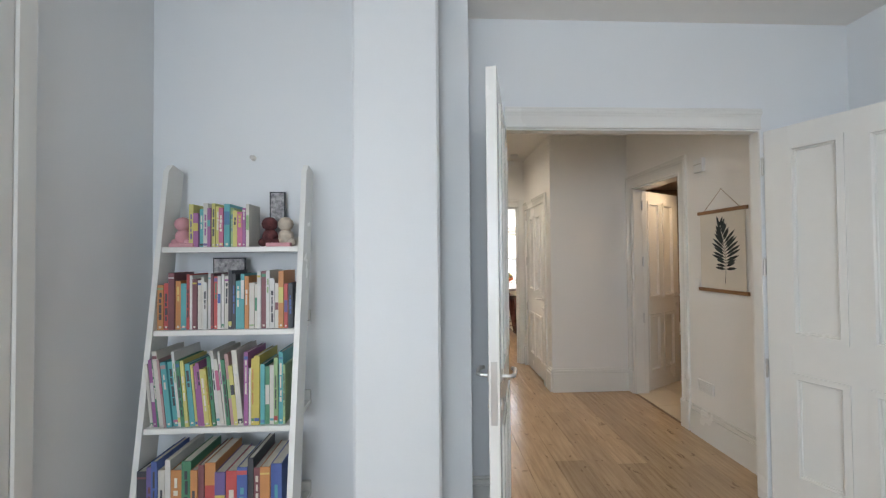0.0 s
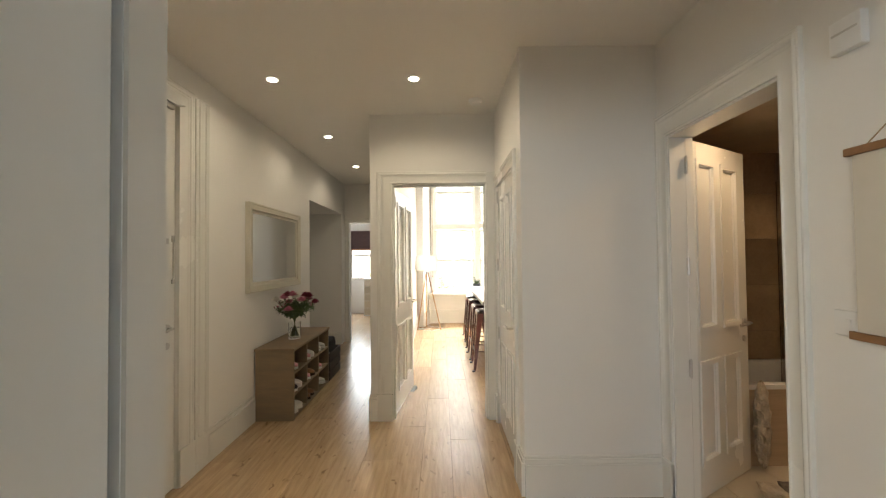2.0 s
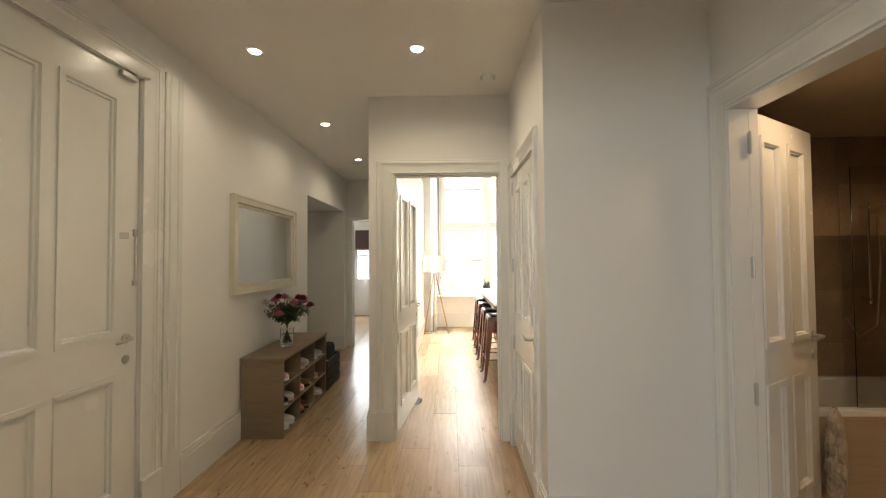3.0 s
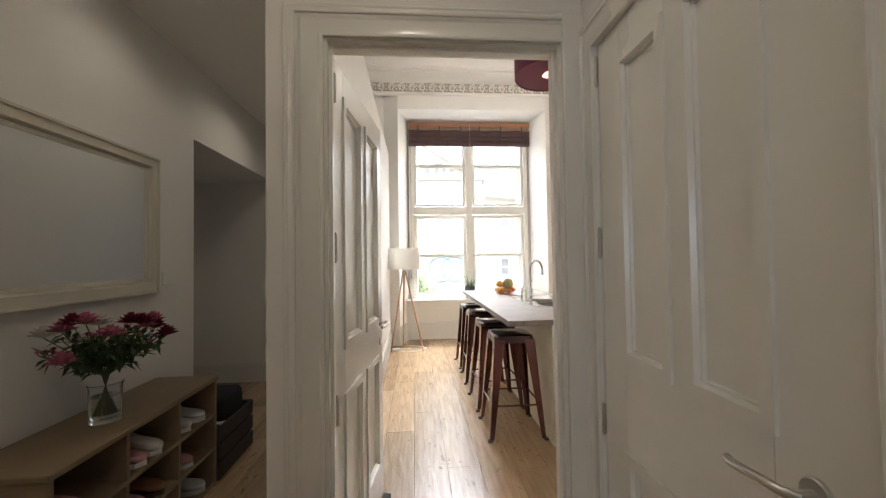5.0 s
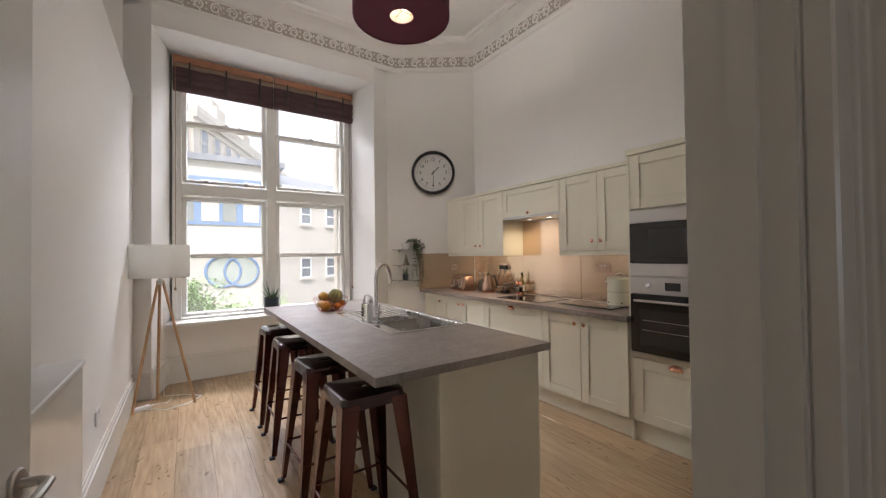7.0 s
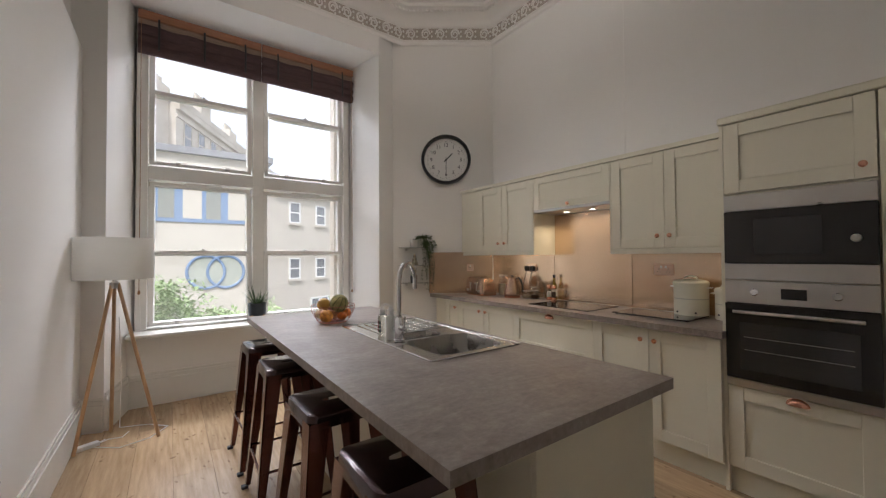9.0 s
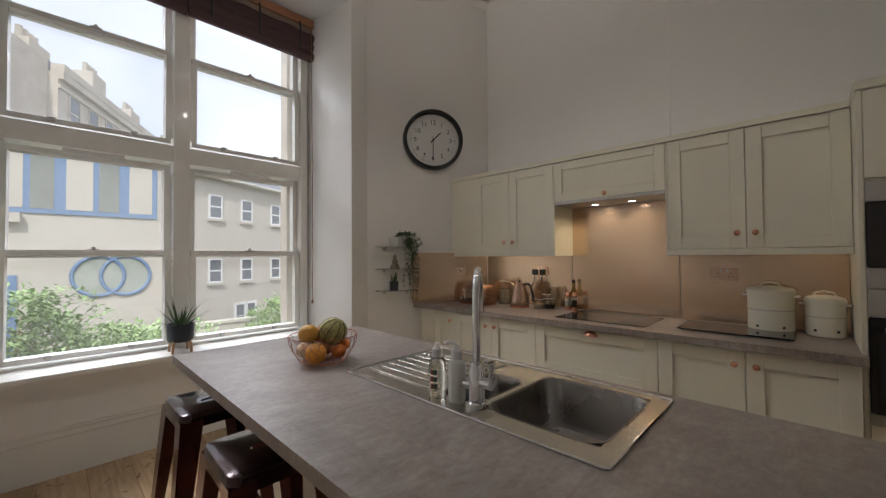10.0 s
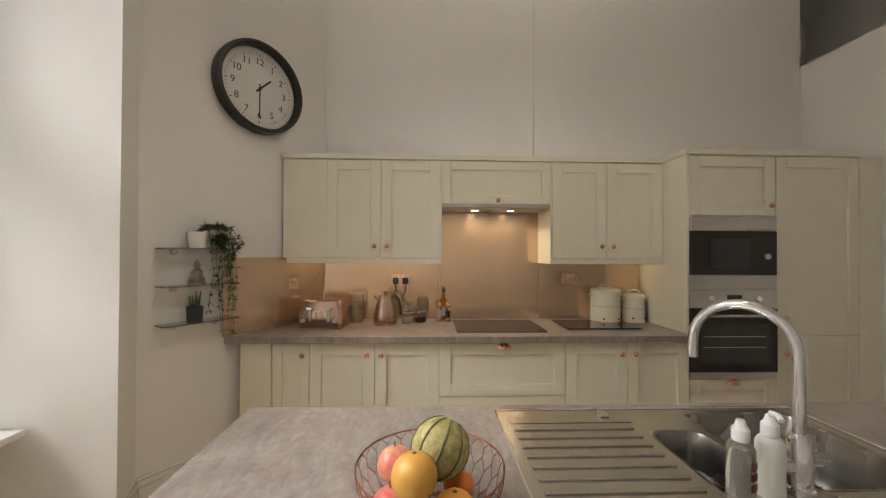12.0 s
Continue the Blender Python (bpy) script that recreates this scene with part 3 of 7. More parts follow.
# doors of the hall
d = panel_door("door_3", 0.835, 2.11, (0.908, 5.74, 0.008), math.degrees(math.atan2(0.83, 0.10)), "white gloss four-panel kitchen door, standing open", mid=(0.80, 1.0), handle_z=0.985)
panel_door("door_4", 0.79, 2.08, (1.852, 5.565, 0.008), -90, "white gloss four-panel cupboard door, closed", both=False, mid=(0.73, 1.03), stile=0.135, centre=0.075, free_stile=0.175, handle_z=0.955, set_in=0.10)
panel_door("door_5", 0.735, 2.15, (2.80, 4.425, 0.012), math.degrees(math.atan2(0.33, 0.62)) + 2, "cream-white four-panel bathroom door, standing open", mid=(0.80, 1.0))
e = thing("door_6", (-0.395, 4.665, 0.008), "cream-white panelled entrance door with chain, closed", "door", turn=-90, kind="structure")
w, h = 0.93, 2.47
bm = bmesh.new()
for x0, x1 in ((0, 0.135), (0.43, 0.50), (0.795, w)):
    box(x0, x1, -0.04, 0, 0, h, 0, bm)
for z0, z1 in ((0, 0.24), (0.84, 1.06), (2.31, h)):
    box(0.135, 0.43, -0.04, 0, z0, z1, 0, bm), box(0.50, 0.795, -0.04, 0, z0, z1, 0, bm)
part("leaf", bm, GLOSS, e)
for x0, x1 in ((0.135, 0.43), (0.50, 0.795)):
    for z0, z1 in ((0.24, 0.84), (1.06, 2.31)):
        part("panel", box(x0, x1, -0.03, -0.014, z0, z1), GLOSS, e)
        bm = rail_frame(x0 - 0.01, x1 + 0.01, z0 - 0.01, z1 + 0.01, 0.034, 0.008, -0.014)
        rail_frame(x0 + 0.02, x1 - 0.02, z0 + 0.02, z1 - 0.02, 0.014, -0.004, -0.014, bm)
        part("moulding", bm, GLOSS, e)
lever(e, 0.07, 0, 1.03, 1, 1, 0.1)
part("name_plate", box(0.06, 0.14, 0, 0.006, 1.565, 1.60, 0.002), NICKEL, e, "small brass plate")
bm = box(0.012, 0.034, 0.0, 0.012, 1.58, 1.62, 0.002)
box(0.012, 0.034, 0.0, 0.012, 1.31, 1.34, 0.002, bm)
for k in range(9):
    z = 1.575 - k * 0.027
    tube([(0.023 + 0.006 * math.cos(w2) * (1 if k % 2 else 0.4), 0.006 + 0.006 * (0.4 if k % 2 else 1) * math.cos(w2), z + 0.016 * math.sin(w2)) for w2 in (2 * math.pi * q / 8 for q in range(8))], 0.0022, 5, bm, closed=True)
part("door_chain", bm, NICKEL, e, "steel door chain")
bm = box(0.04, 0.14, 0.0, 0.03, 2.43, 2.46, 0.004)
tube([(0.06, 0.03, 2.455), (0.0, 0.06, 2.47), (-0.03, 0.02, 2.485)], 0.006, 6, bm)
part("door_closer", bm, NICKEL, e)

# ---- structure: kitchen ----
CK = 4.30
structure("ceiling_kitchen", box(-0.6, 6.3, 3.9, 11.1, CK, CK + 0.15), CEIL)
bm = prism([(3.34, 10.27), (3.57, 10.36), (4.57, 9.66), (4.87, 9.66), (4.87, 11.1), (3.19, 11.1), (3.19, 10.93)], 0, CK)
structure("wall_kitchen_window_side", bm, WALL)
bm = prism([(0.96, 10.27), (1.11, 10.93), (1.11, 11.1), (0.69, 11.1), (0.69, 10.34), (0.80, 10.34)], 0, 3.0)
prism([(0.96, 10.27), (1.11, 10.93), (1.11, 11.1), (-0.57, 11.1), (-0.57, 9.66), (-0.27, 9.66), (0.73, 10.36)], 3.0, CK, bm)
structure("wall_kitchen_window_left", bm, WALL)
bm = prism([(0.96, 10.27), (3.34, 10.27), (3.19, 10.93), (3.19, 11.1), (1.11, 11.1), (1.11, 10.93)], 3.72, CK)
box(1.06, 3.24, 10.72, 11.1, 0, 0.64, 0, bm)
structure("wall_kitchen_window_head", bm, WALL)
bm = box(4.57, 4.87, 8.0, 9.66, 0, CK)
box(4.55, 4.87, 5.76, 8.0, 2.13, CK, 0.006, bm), box(4.57, 4.87, 5.76, 8.0, 0, 2.13, 0, bm), box(4.57, 4.87, 5.66, 5.76, 0, 3.0, 0, bm)
structure("wall_kitchen_right", bm, WALL)
bm = box(-0.57, -0.27, 3.9, 9.66, 3.0, CK)
box(-0.57, 6.3, 3.9, 4.2, 3.0, CK, 0, bm), box(6.0, 6.3, 4.2, 5.76, 3.0, CK, 0, bm), box(4.87, 6.3, 5.76, 6.0, 3.0, CK, 0, bm)
box(2.85, 6.3, 3.9, 5.66, 2.86, 3.0, 0, bm)
structure("wall_kitchen_void", bm, WALL)

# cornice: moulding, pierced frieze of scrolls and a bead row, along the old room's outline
run = [(-0.27, 4.2), (-0.27, 9.66), (0.62, 10.285), (3.68, 10.285), (4.57, 9.66), (4.57, 5.77)]
profile = [(0.0, 3.93), (0.018, 3.94), (0.03, 3.965), (0.02, 3.985), (0.022, 4.14), (0.04, 4.15), (0.05, 4.17), (0.09, 4.21), (0.15, 4.235), (0.19, 4.24), (0.20, 4.26), (0.24, 4.27), (0.25, 4.30), (0.0, 4.30)]


def inset(run, d):
    """The open polyline moved d to its right."""
    out = []
    for i, p in enumerate(run):
        ns = []
        for a, b in ((i - 1, i), (i, i + 1)):
            if 0 <= a and b < len(run):
                e = (Vector(run[b]) - Vector(run[a])).normalized()
                ns.append(Vector((e.y, -e.x)))
        n = sum(ns, Vector((0, 0))).normalized()
        out.append(Vector(p) + n * d / max(n.dot(ns[0]), 0.3))
    return out


bm = bmesh.new()
cols = [[bm.verts.new((*q, z)) for q in inset(run, d)] for d, z in profile]
for a, b in zip(cols, cols[1:]):
    for k in range(len(run) - 1):
        bm.faces.new((a[k], a[k + 1], b[k + 1], b[k]))
structure("cornice", bm, CEIL, "white plaster cornice")
# taupe band behind the scrolls, painting the shade in their gaps
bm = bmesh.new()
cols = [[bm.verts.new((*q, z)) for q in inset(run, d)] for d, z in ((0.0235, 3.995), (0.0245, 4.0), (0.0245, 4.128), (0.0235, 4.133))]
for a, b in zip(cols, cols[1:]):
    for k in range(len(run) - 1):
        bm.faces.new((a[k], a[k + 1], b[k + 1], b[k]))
structure("cornice_frieze_gap_shade", bm, material("taupe_frieze_gap_shade", (0.50, 0.45, 0.385), 0.8), "taupe band that paints the shade between the frieze scrolls")
bm, beads = bmesh.new(), bmesh.new()
line, bead_line = inset(run, 0.022), inset(run, 0.205)
for a, b in list(zip(line, line[1:]))[1:]:
    e = (b - a)
    n, e = e.length, e.normalized()
    out = Vector((e.y, -e.x))
    count = int(n / 0.155)
    for k in range(count):
        s0 = (k + 0.5) * n / count
        flip = 1 if k % 2 else -1
        pts = []
        for q in range(15):
            w2 = q / 14 * 1.55 * 2 * math.pi
            r = 0.056 * (1 - 0.72 * q / 14)
            c = a + e * (s0 + flip * r * math.cos(w2)) + out * 0.006
            pts.append((c.x, c.y, 4.062 + r * 1.15 * math.sin(w2)))
        tube(pts, 0.011, 5, bm, taper=0.008)
        for w2 in (0.5, 1.5, 2.6, 3.7, 4.8, 5.8):
            c = a + e * (s0 + flip * 0.062 * math.cos(w2) + 0.02) + out * 0.008
            ball((c.x, c.y, 4.062 + 0.062 * math.sin(w2)), 0.013, bm, (1, 1, 1.2), 1)
for a, b in list(zip(bead_line, bead_line[1:]))[1:]:
    e = (b - a)
    n, e = e.length, e.normalized()
    for k in range(int(n / 0.05)):
        c = a + e * (k + 0.5) * 0.05
        box(c.x - 0.011, c.x + 0.011, c.y - 0.011, c.y + 0.011, 4.222, 4.243, 0, beads)
fr = tagged(part("cornice_frieze", bm, CEIL, None, "white plaster scrolling leaf frieze"), kind="structure")
tagged(part("cornice_beads", beads, CEIL, None, "row of small plaster dentils"), kind="structure")
bm = skirting([(0.81, 5.95), (0.81, 10.33)][::-1], 0.26)
skirting([(1.08, 10.72), (3.2, 10.72)][::-1], 0.3, bm=bm), skirting([(0.965, 10.27), (1.065, 10.72)][::-1], 0.3, bm=bm), skirting([(3.235, 10.72), (3.335, 10.27)][::-1], 0.3, bm=bm)
skirting([(3.34, 10.27), (3.57, 10.36), (4.0, 10.06)][::-1], 0.26, bm=bm), skirting([(0.81, 10.33), (0.96, 10.27)][::-1], 0.26, bm=bm)
structure("skirting_kitchen", bm, GLOSS)

# window of the kitchen: two pairs of sliding sashes, one above the other
win = thing("window_1", (2.15, 10.88, 0.64), "tall white painted double sash window with four sashes each side", "window", kind="structure")
LX = ((1.272, 2.027), (2.283, 3.047))
bm = bmesh.new()
for x0, x1 in ((1.11, 1.20), (2.10, 2.21), (3.12, 3.19)):
    box(x0 - 2.15, x1 - 2.15, -0.06, 0.12, 0, 3.06, 0.004, bm)
for z0, z1 in ((0.0, 0.05), (1.47, 1.60), (2.98, 3.08)):
    for x0, x1 in ((1.20, 2.10), (2.21, 3.12)):
        box(x0 - 2.15, x1 - 2.15, -0.055, 0.115, z0, z1, 0.003, bm)
part("window_frame", bm, GLOSS, win)
for x0, x1 in LX:
    for lo, mid, hi in ((0.75, 1.40, 2.05), (2.30, 2.95, 3.56)):
        for z0, z1, y in ((lo, mid - 0.02, -0.02), (mid + 0.02, hi, 0.03)):
            bm = rail_frame(x0 - 0.06 - 2.15, x1 + 0.06 - 2.15, z0 - 0.64 - 0.045, z1 - 0.64 + 0.045, 0.045, y - 0.022, y + 0.02)
            box(x0 - 0.068 - 2.15, x0 - 0.05 - 2.15, y - 0.02, y + 0.02, z0 - 0.64, z1 - 0.64, 0, bm), box(x1 + 0.05 - 2.15, x1 + 0.068 - 2.15, y - 0.02, y + 0.02, z0 - 0.64, z1 - 0.64, 0, bm)
            sash = part("sash", bm, GLOSS, win)
            p = part("pane", box(x0 - 0.02 - 2.15, x1 + 0.02 - 2.15, y - 0.002, y + 0.002, z0 - 0.64 - 0.01, z1 - 0.64 + 0.01), PANE, sash)
            p.visible_shadow = False
        for fx in (0.22, 0.78):
            cx = x0 + (x1 - x0) * fx - 2.15
            bm = lathe([(0, 0), (0.022, 0), (0.018, 0.012), (0, 0.018)], 12, None, pose(cx, -0.045, lo - 0.64 - 0.02, 90))
            box(cx - 0.02, cx + 0.02, -0.07, -0.045, lo - 0.655, lo - 0.645, 0.002, bm)
            part("sash_lift", bm, NICKEL, win, "small metal sash lift")
        cx = (x0 + x1) / 2 - 2.15
        bm = box(cx - 0.03, cx + 0.03, -0.055, -0.01, mid - 0.64 + 0.022, mid - 0.64 + 0.032, 0.002)
        ball((cx, -0.04, mid - 0.64 + 0.042), 0.013, bm)
        part("sash_catch", bm, NICKEL, win)
    part("trickle_vent", box((x0 + x1) / 2 - 0.16 - 2.15, (x0 + x1) / 2 + 0.16 - 2.15, -0.055, -0.04, 1.43, 1.462, 0.003), GLOSS, win)
part("window_sill", box(-1.09, 1.09, -0.31, 0.1, 0.0, 0.032, 0.008, None, 2), GLOSS, win)

# floor boards
floor = tagged(part("floor", box(-3.2, 6.0, -3.2, 12.6, -0.12, -0.004), GAP, None, "oak board floor"), kind="structure")
bw = 0.215
shared = {}


def board(x0, x1, y0, y1):
    k = (round(x1 - x0, 3), round(y1 - y0, 3))
    if k not in shared:
        bm = box(-k[0] / 2 + 0.0006, k[0] / 2 - 0.0006, -k[1] / 2 + 0.0006, k[1] / 2 - 0.0006, -0.012, 0, 0.0014)
        o = part("board", bm, OAK, floor)
        shared[k] = o.data
    else:
        o = new("board", shared[k])
        o.parent = floor
    o.location = ((x0 + x1) / 2, (y0 + y1) / 2, 0)


rb = random.Random(5)
LENS = (1.2, 1.5, 1.8, 2.1)


def boards(x, x1, y0, y1):
    """One row of boards of random lengths, their ends staggered from row to row."""
    y, first = y0, True
    while y < y1 - 0.01:
        n = rb.choice(LENS) * (rb.choice((0.4, 0.6, 1.0)) if first else 1)
        first = False
        e = y + n if y1 - (y + n) > 0.3 else y1
        board(x, x1, y, e)
        y = e


x = -0.75
while x < 4.56:
    e = min(x + bw, 4.57)
    c = (x + e) / 2
    boards(x, e, -3.0 if c < 2.70 else 5.66, 10.72 if c > 0.75 else 12.4)
    x = e


def downlight(x, y, z, watts, cone=150, colour=WARM):
    d = thing("downlight", (x, y, z), "recessed round ceiling downlight, lit", "downlight", "ceiling downlights")
    part("trim_ring", lathe([(0.036, 0.0), (0.047, -0.002), (0.045, -0.006), (0.036, -0.008), (0.036, 0.0)], 24, caps=False), NICKEL, d)
    part("lens", lathe([(0, -0.004), (0.036, -0.004), (0.036, -0.002), (0, -0.002)], 24), SPOTM, d, "glowing frosted lens")
    lamp("downlight_beam", "SPOT", (x, y, z - 0.012), watts, colour, 0.035, target=(x, y, 0), spot=cone)


# the last entry is an unseen downlight, added to brighten the near hall walls
for x, y, watts, cone in ((0.115, 4.945, 2.6, 156), (1.151, 4.95, 4.6, 160), (0.129, 6.266, 2.3, 156), (0.13, 7.61, 2.6, 156), (0.95, 3.4, 5.6, 172)):
    downlight(x, y, CH, watts, cone)
downlight(3.19, 4.25, 2.36, 4.5, 165, (1.0, 0.66, 0.36))
# second bathroom downlight, unseen, added for more warm light
downlight(4.2, 4.3, 2.36, 5, 160, (1.0, 0.66, 0.36))

# ---- kitchen: island ----
isl = thing("kitchen_island", (2.35, 8.18, 0), "cream painted kitchen island base on oak floor", "kitchen island")
bm = box(-0.17, 0.47, -1.21, -1.19, 0, 0.87, 0.002)
part("end_panel", bm, CREAM, isl)
part("end_panel", box(-0.17, 0.47, 1.19, 1.21, 0, 0.87, 0.002), CREAM, isl)
part("back_panel", box(-0.17, -0.15, -1.19, 1.19, 0, 0.87), CREAM, isl)
part("plinth", box(0.36, 0.38, -1.19, 1.19, 0, 0.14), CREAM, isl)
for k in range(4):
    y0 = -1.185 + k * 0.5925
    dr = part("door", box(0.45, 0.47, y0 + 0.003, y0 + 0.5895, 0.15, 0.865, 0.002), CREAM, isl)
    t = rail_frame(y0 + 0.003, y0 + 0.5895, 0.15, 0.865, 0.08, -0.008, 0.0)
    t.transform(pose(0.471, 0, 0, 0, 0, 90))
    part("door_rim", t, CREAM, dr)

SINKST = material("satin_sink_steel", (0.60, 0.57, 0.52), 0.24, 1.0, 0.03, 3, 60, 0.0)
# the deck's steel again, darkened in its colour for the bowls' shaded insides
BOWLSHADE = material("satin_steel_bowl_shade", (0.37, 0.355, 0.34), 0.26, 1.0, 0.05, 3, 60, 0.0)
SX0, SX1, SY0, SY1 = 2.265, 2.797, 7.60, 8.617
bm = bmesh.new()
TX0, TX1, TY0, TY1 = 1.847, 2.847, 6.91, 9.445
for x0, x1, y0, y1 in ((TX0, SX0 + 0.012, TY0, TY1), (SX1 - 0.012, TX1, TY0, TY1), (SX0 + 0.012, SX1 - 0.012, TY0, SY0 + 0.012), (SX0 + 0.012, SX1 - 0.012, SY1 - 0.012, TY1)):
    box(x0, x1, y0, y1, 0.872, 0.91, 0, bm)
bmesh.ops.remove_doubles(bm, verts=bm.verts, dist=0.0005)
top = part("island_worktop", bm, STONE, None, smooth=0)
tagged(top, "grey stone-effect laminate island worktop with square edges", "worktop")

sink = thing("kitchen_sink", ((SX0 + SX1) / 2, (SY0 + SY1) / 2, 0.91), "inset stainless steel one-and-a-half bowl sink with drainer", "sink")
hx, hy = (SX1 - SX0) / 2, (SY1 - SY0) / 2


def round_rect(x0, x1, y0, y1, r, z, seg=5):
    out = []
    for cx, cy, a in ((x1 - r, y1 - r, 0), (x0 + r, y1 - r, 90), (x0 + r, y0 + r, 180), (x1 - r, y0 + r, 270)):
        for k in range(seg + 1):
            w = radians(a + 90 * k / seg)
            out.append((cx + r * math.cos(w), cy + r * math.sin(w), z))
    return out


def bowl(x0, x1, y0, y1, depth, r):
    t = bmesh.new()
    prev = None
    for ins, z in ((-0.006, 0.004), (0.0, 0.003), (0.004, -0.004), (0.008, -depth * 0.85), (0.02, -depth * 0.96), (0.05, -depth)):
        ring = [t.verts.new(p) for p in round_rect(x0 + ins, x1 - ins, y0 + ins, y1 - ins, max(r - ins * 0.5, 0.02), z)]
        if prev:
            for k in range(len(ring)):
                t.faces.new((prev[k], prev[(k + 1) % len(ring)], ring[(k + 1) % len(ring)], ring[k]))
        prev = ring
    t.faces.new(prev)
    return t


# bowls stand towards the near end (smaller y), the drainer towards the window
B1 = (-hx + 0.085, hx - 0.045, -hy + 0.05, -hy + 0.40)
B2 = (-hx + 0.085, hx - 0.16, -hy + 0.43, -hy + 0.585)
part("bowl", bowl(*B1, 0.17, 0.06), BOWLSHADE, sink, "deep steel bowl")
part("bowl", bowl(*B2, 0.12, 0.05), BOWLSHADE, sink, "small steel half bowl")
bm = bmesh.new()
for x0, x1, y0, y1 in ((-hx, B1[0], -hy, hy), (B1[1], hx, -hy, hy), (B1[0], B1[1], -hy, B1[2]), (B1[0], B1[1], B1[3], B2[2]), (B2[1], B1[1], B2[2], hy), (B1[0], B2[1], B2[3], hy)):
    t = bmesh.new()
    v = [t.verts.new((x, y, 0.003)) for x, y in ((x0, y0), (x1, y0), (x1, y1), (x0, y1))]
    t.faces.new(v)
    merge(bm, t)
part("deck", bm, SINKST, sink)
t = tube([(p[0], p[1], 0.004) for p in round_rect(-hx, hx, -hy, hy, 0.012, 0)], 0.004, 6, closed=True)
part("rim", t, CHROME, sink)
for k in range(7):
    x = -hx + 0.09 + k * 0.05
    part("drainer_rib", box(x - 0.006, x + 0.006, -hy + 0.62, hy - 0.035, 0.0026, 0.0082, 0.0025, None, 3), SINKST, sink)
part("ledge", box(hx - 0.10, hx - 0.02, -hy + 0.60, hy - 0.03, 0.0034, 0.006, 0.001), SINKST, sink)
for (a, b, c, d2), dep in ((B1, 0.17), (B2, 0.12)):
    part("waste", lathe([(0, 0), (0.04, 0), (0.042, 0.004), (0.03, 0.003), (0, 0.001)], 20, None, pose((a + b) / 2, (c + d2) / 2, -dep + 0.001)), CHROME, sink)
part("pop_up_knob", box(hx - 0.075, hx - 0.035, -hy + 0.66, -hy + 0.69, 0.006, 0.016, 0.003), CHROME, sink)

tap = thing("mixer_tap", (2.343, 8.015, 0.914), "chrome swan-neck kitchen mixer tap", "tap")
part("base", lathe([(0.028, 0), (0.028, 0.012), (0.024, 0.016), (0.024, 0.11), (0.018, 0.125), (0.014, 0.13), (0, 0.13)], 24), CHROME, tap)
sp = [(0, 0, 0.12), (0, 0, 0.30)]
for k in range(13):
    w = math.pi * k / 12
    sp.append((0.0, 0.105 - 0.105 * math.cos(w), 0.30 + 0.105 * math.sin(w)))
sp = [(y * 0.816, y * 0.577, z) for _, y, z in sp] + [(0.21 * 0.816, 0.21 * 0.577, 0.255)]
part("spout", tube(sp, 0.0122, 16), CHROME, tap)
bm = tube([(0, -0.02, 0.075), (0, -0.055, 0.075)], 0.017, 14)
tube([(0, -0.05, 0.075), (0.0, -0.055, 0.135)], 0.006, 8, bm, 0.008)
part("lever", bm, CHROME, tap)
bm = tube([(0, 0.02, 0.06), (0, 0.05, 0.06)], 0.016, 14)
tube([(0, 0.048, 0.06), (0.0, 0.055, 0.11)], 0.006, 8, bm, 0.008)
part("lever", bm, CHROME, tap)


def dispenser(x, y, body, label, tall, pump=True, art=False):
    d = thing("soap_dispenser", (x, y, 0.914), label, "soap bottle")
    part("bottle", lathe([(0, 0), (0.025, 0), (0.027, 0.006), (0.027, tall * 0.88), (0.022, tall * 0.96), (0.013, tall), (0, tall)], 24), body, d)
    part("cap", lathe([(0.015, tall), (0.017, tall + 0.002), (0.017, tall + 0.026), (0.011, tall + 0.033), (0.008, tall + 0.045), (0, tall + 0.045)], 18), WHITE, d)
    if pump:
        part("nozzle", tube([(0, 0, tall + 0.04), (-0.008, 0.004, tall + 0.052), (-0.03, 0.01, tall + 0.056), (-0.042, 0.014, tall + 0.05)], 0.006, 8), WHITE, d)
    if art:
        for k in range(9):
            a = 2.2 + 0.25 * (k % 3)
            bm = box(-0.004, 0.004, -0.0283, -0.0274, 0.03 + 0.022 * (k // 3), 0.045 + 0.022 * (k // 3))
            bm.transform(pose(0, 0, 0, 0, 0, math.degrees(a) - 90 - 120))
            part("label_mark", bm, (REDF, LEAF, POTBLUE)[k % 3], d)


SOAP = material("clear_soap", (0.96, 0.95, 0.86), 0.04, 0, 0.02, 5, 40, 0)
SOAP.node_tree.nodes["Principled BSDF"].inputs["Transmission Weight"].default_value = 0.92
MILK = material("milky_bottle", (0.72, 0.72, 0.68), 0.3, 0, 0.01, 5, 40, 0)
dispenser(2.325, 8.165, SOAP, "clear bottle of washing-up liquid with white cap", 0.125, False, True)
dispenser(2.335, 8.09, MILK, "white hand soap pump bottle", 0.13)

# fruit basket
fb = thing("fruit_basket", (2.285, 8.835, 0.91), "copper wire fruit basket on the island", "basket")


def bask_r(z):
    return 0.092 + 0.054 * math.sin(min(z / 0.115, 1) * math.pi / 2)


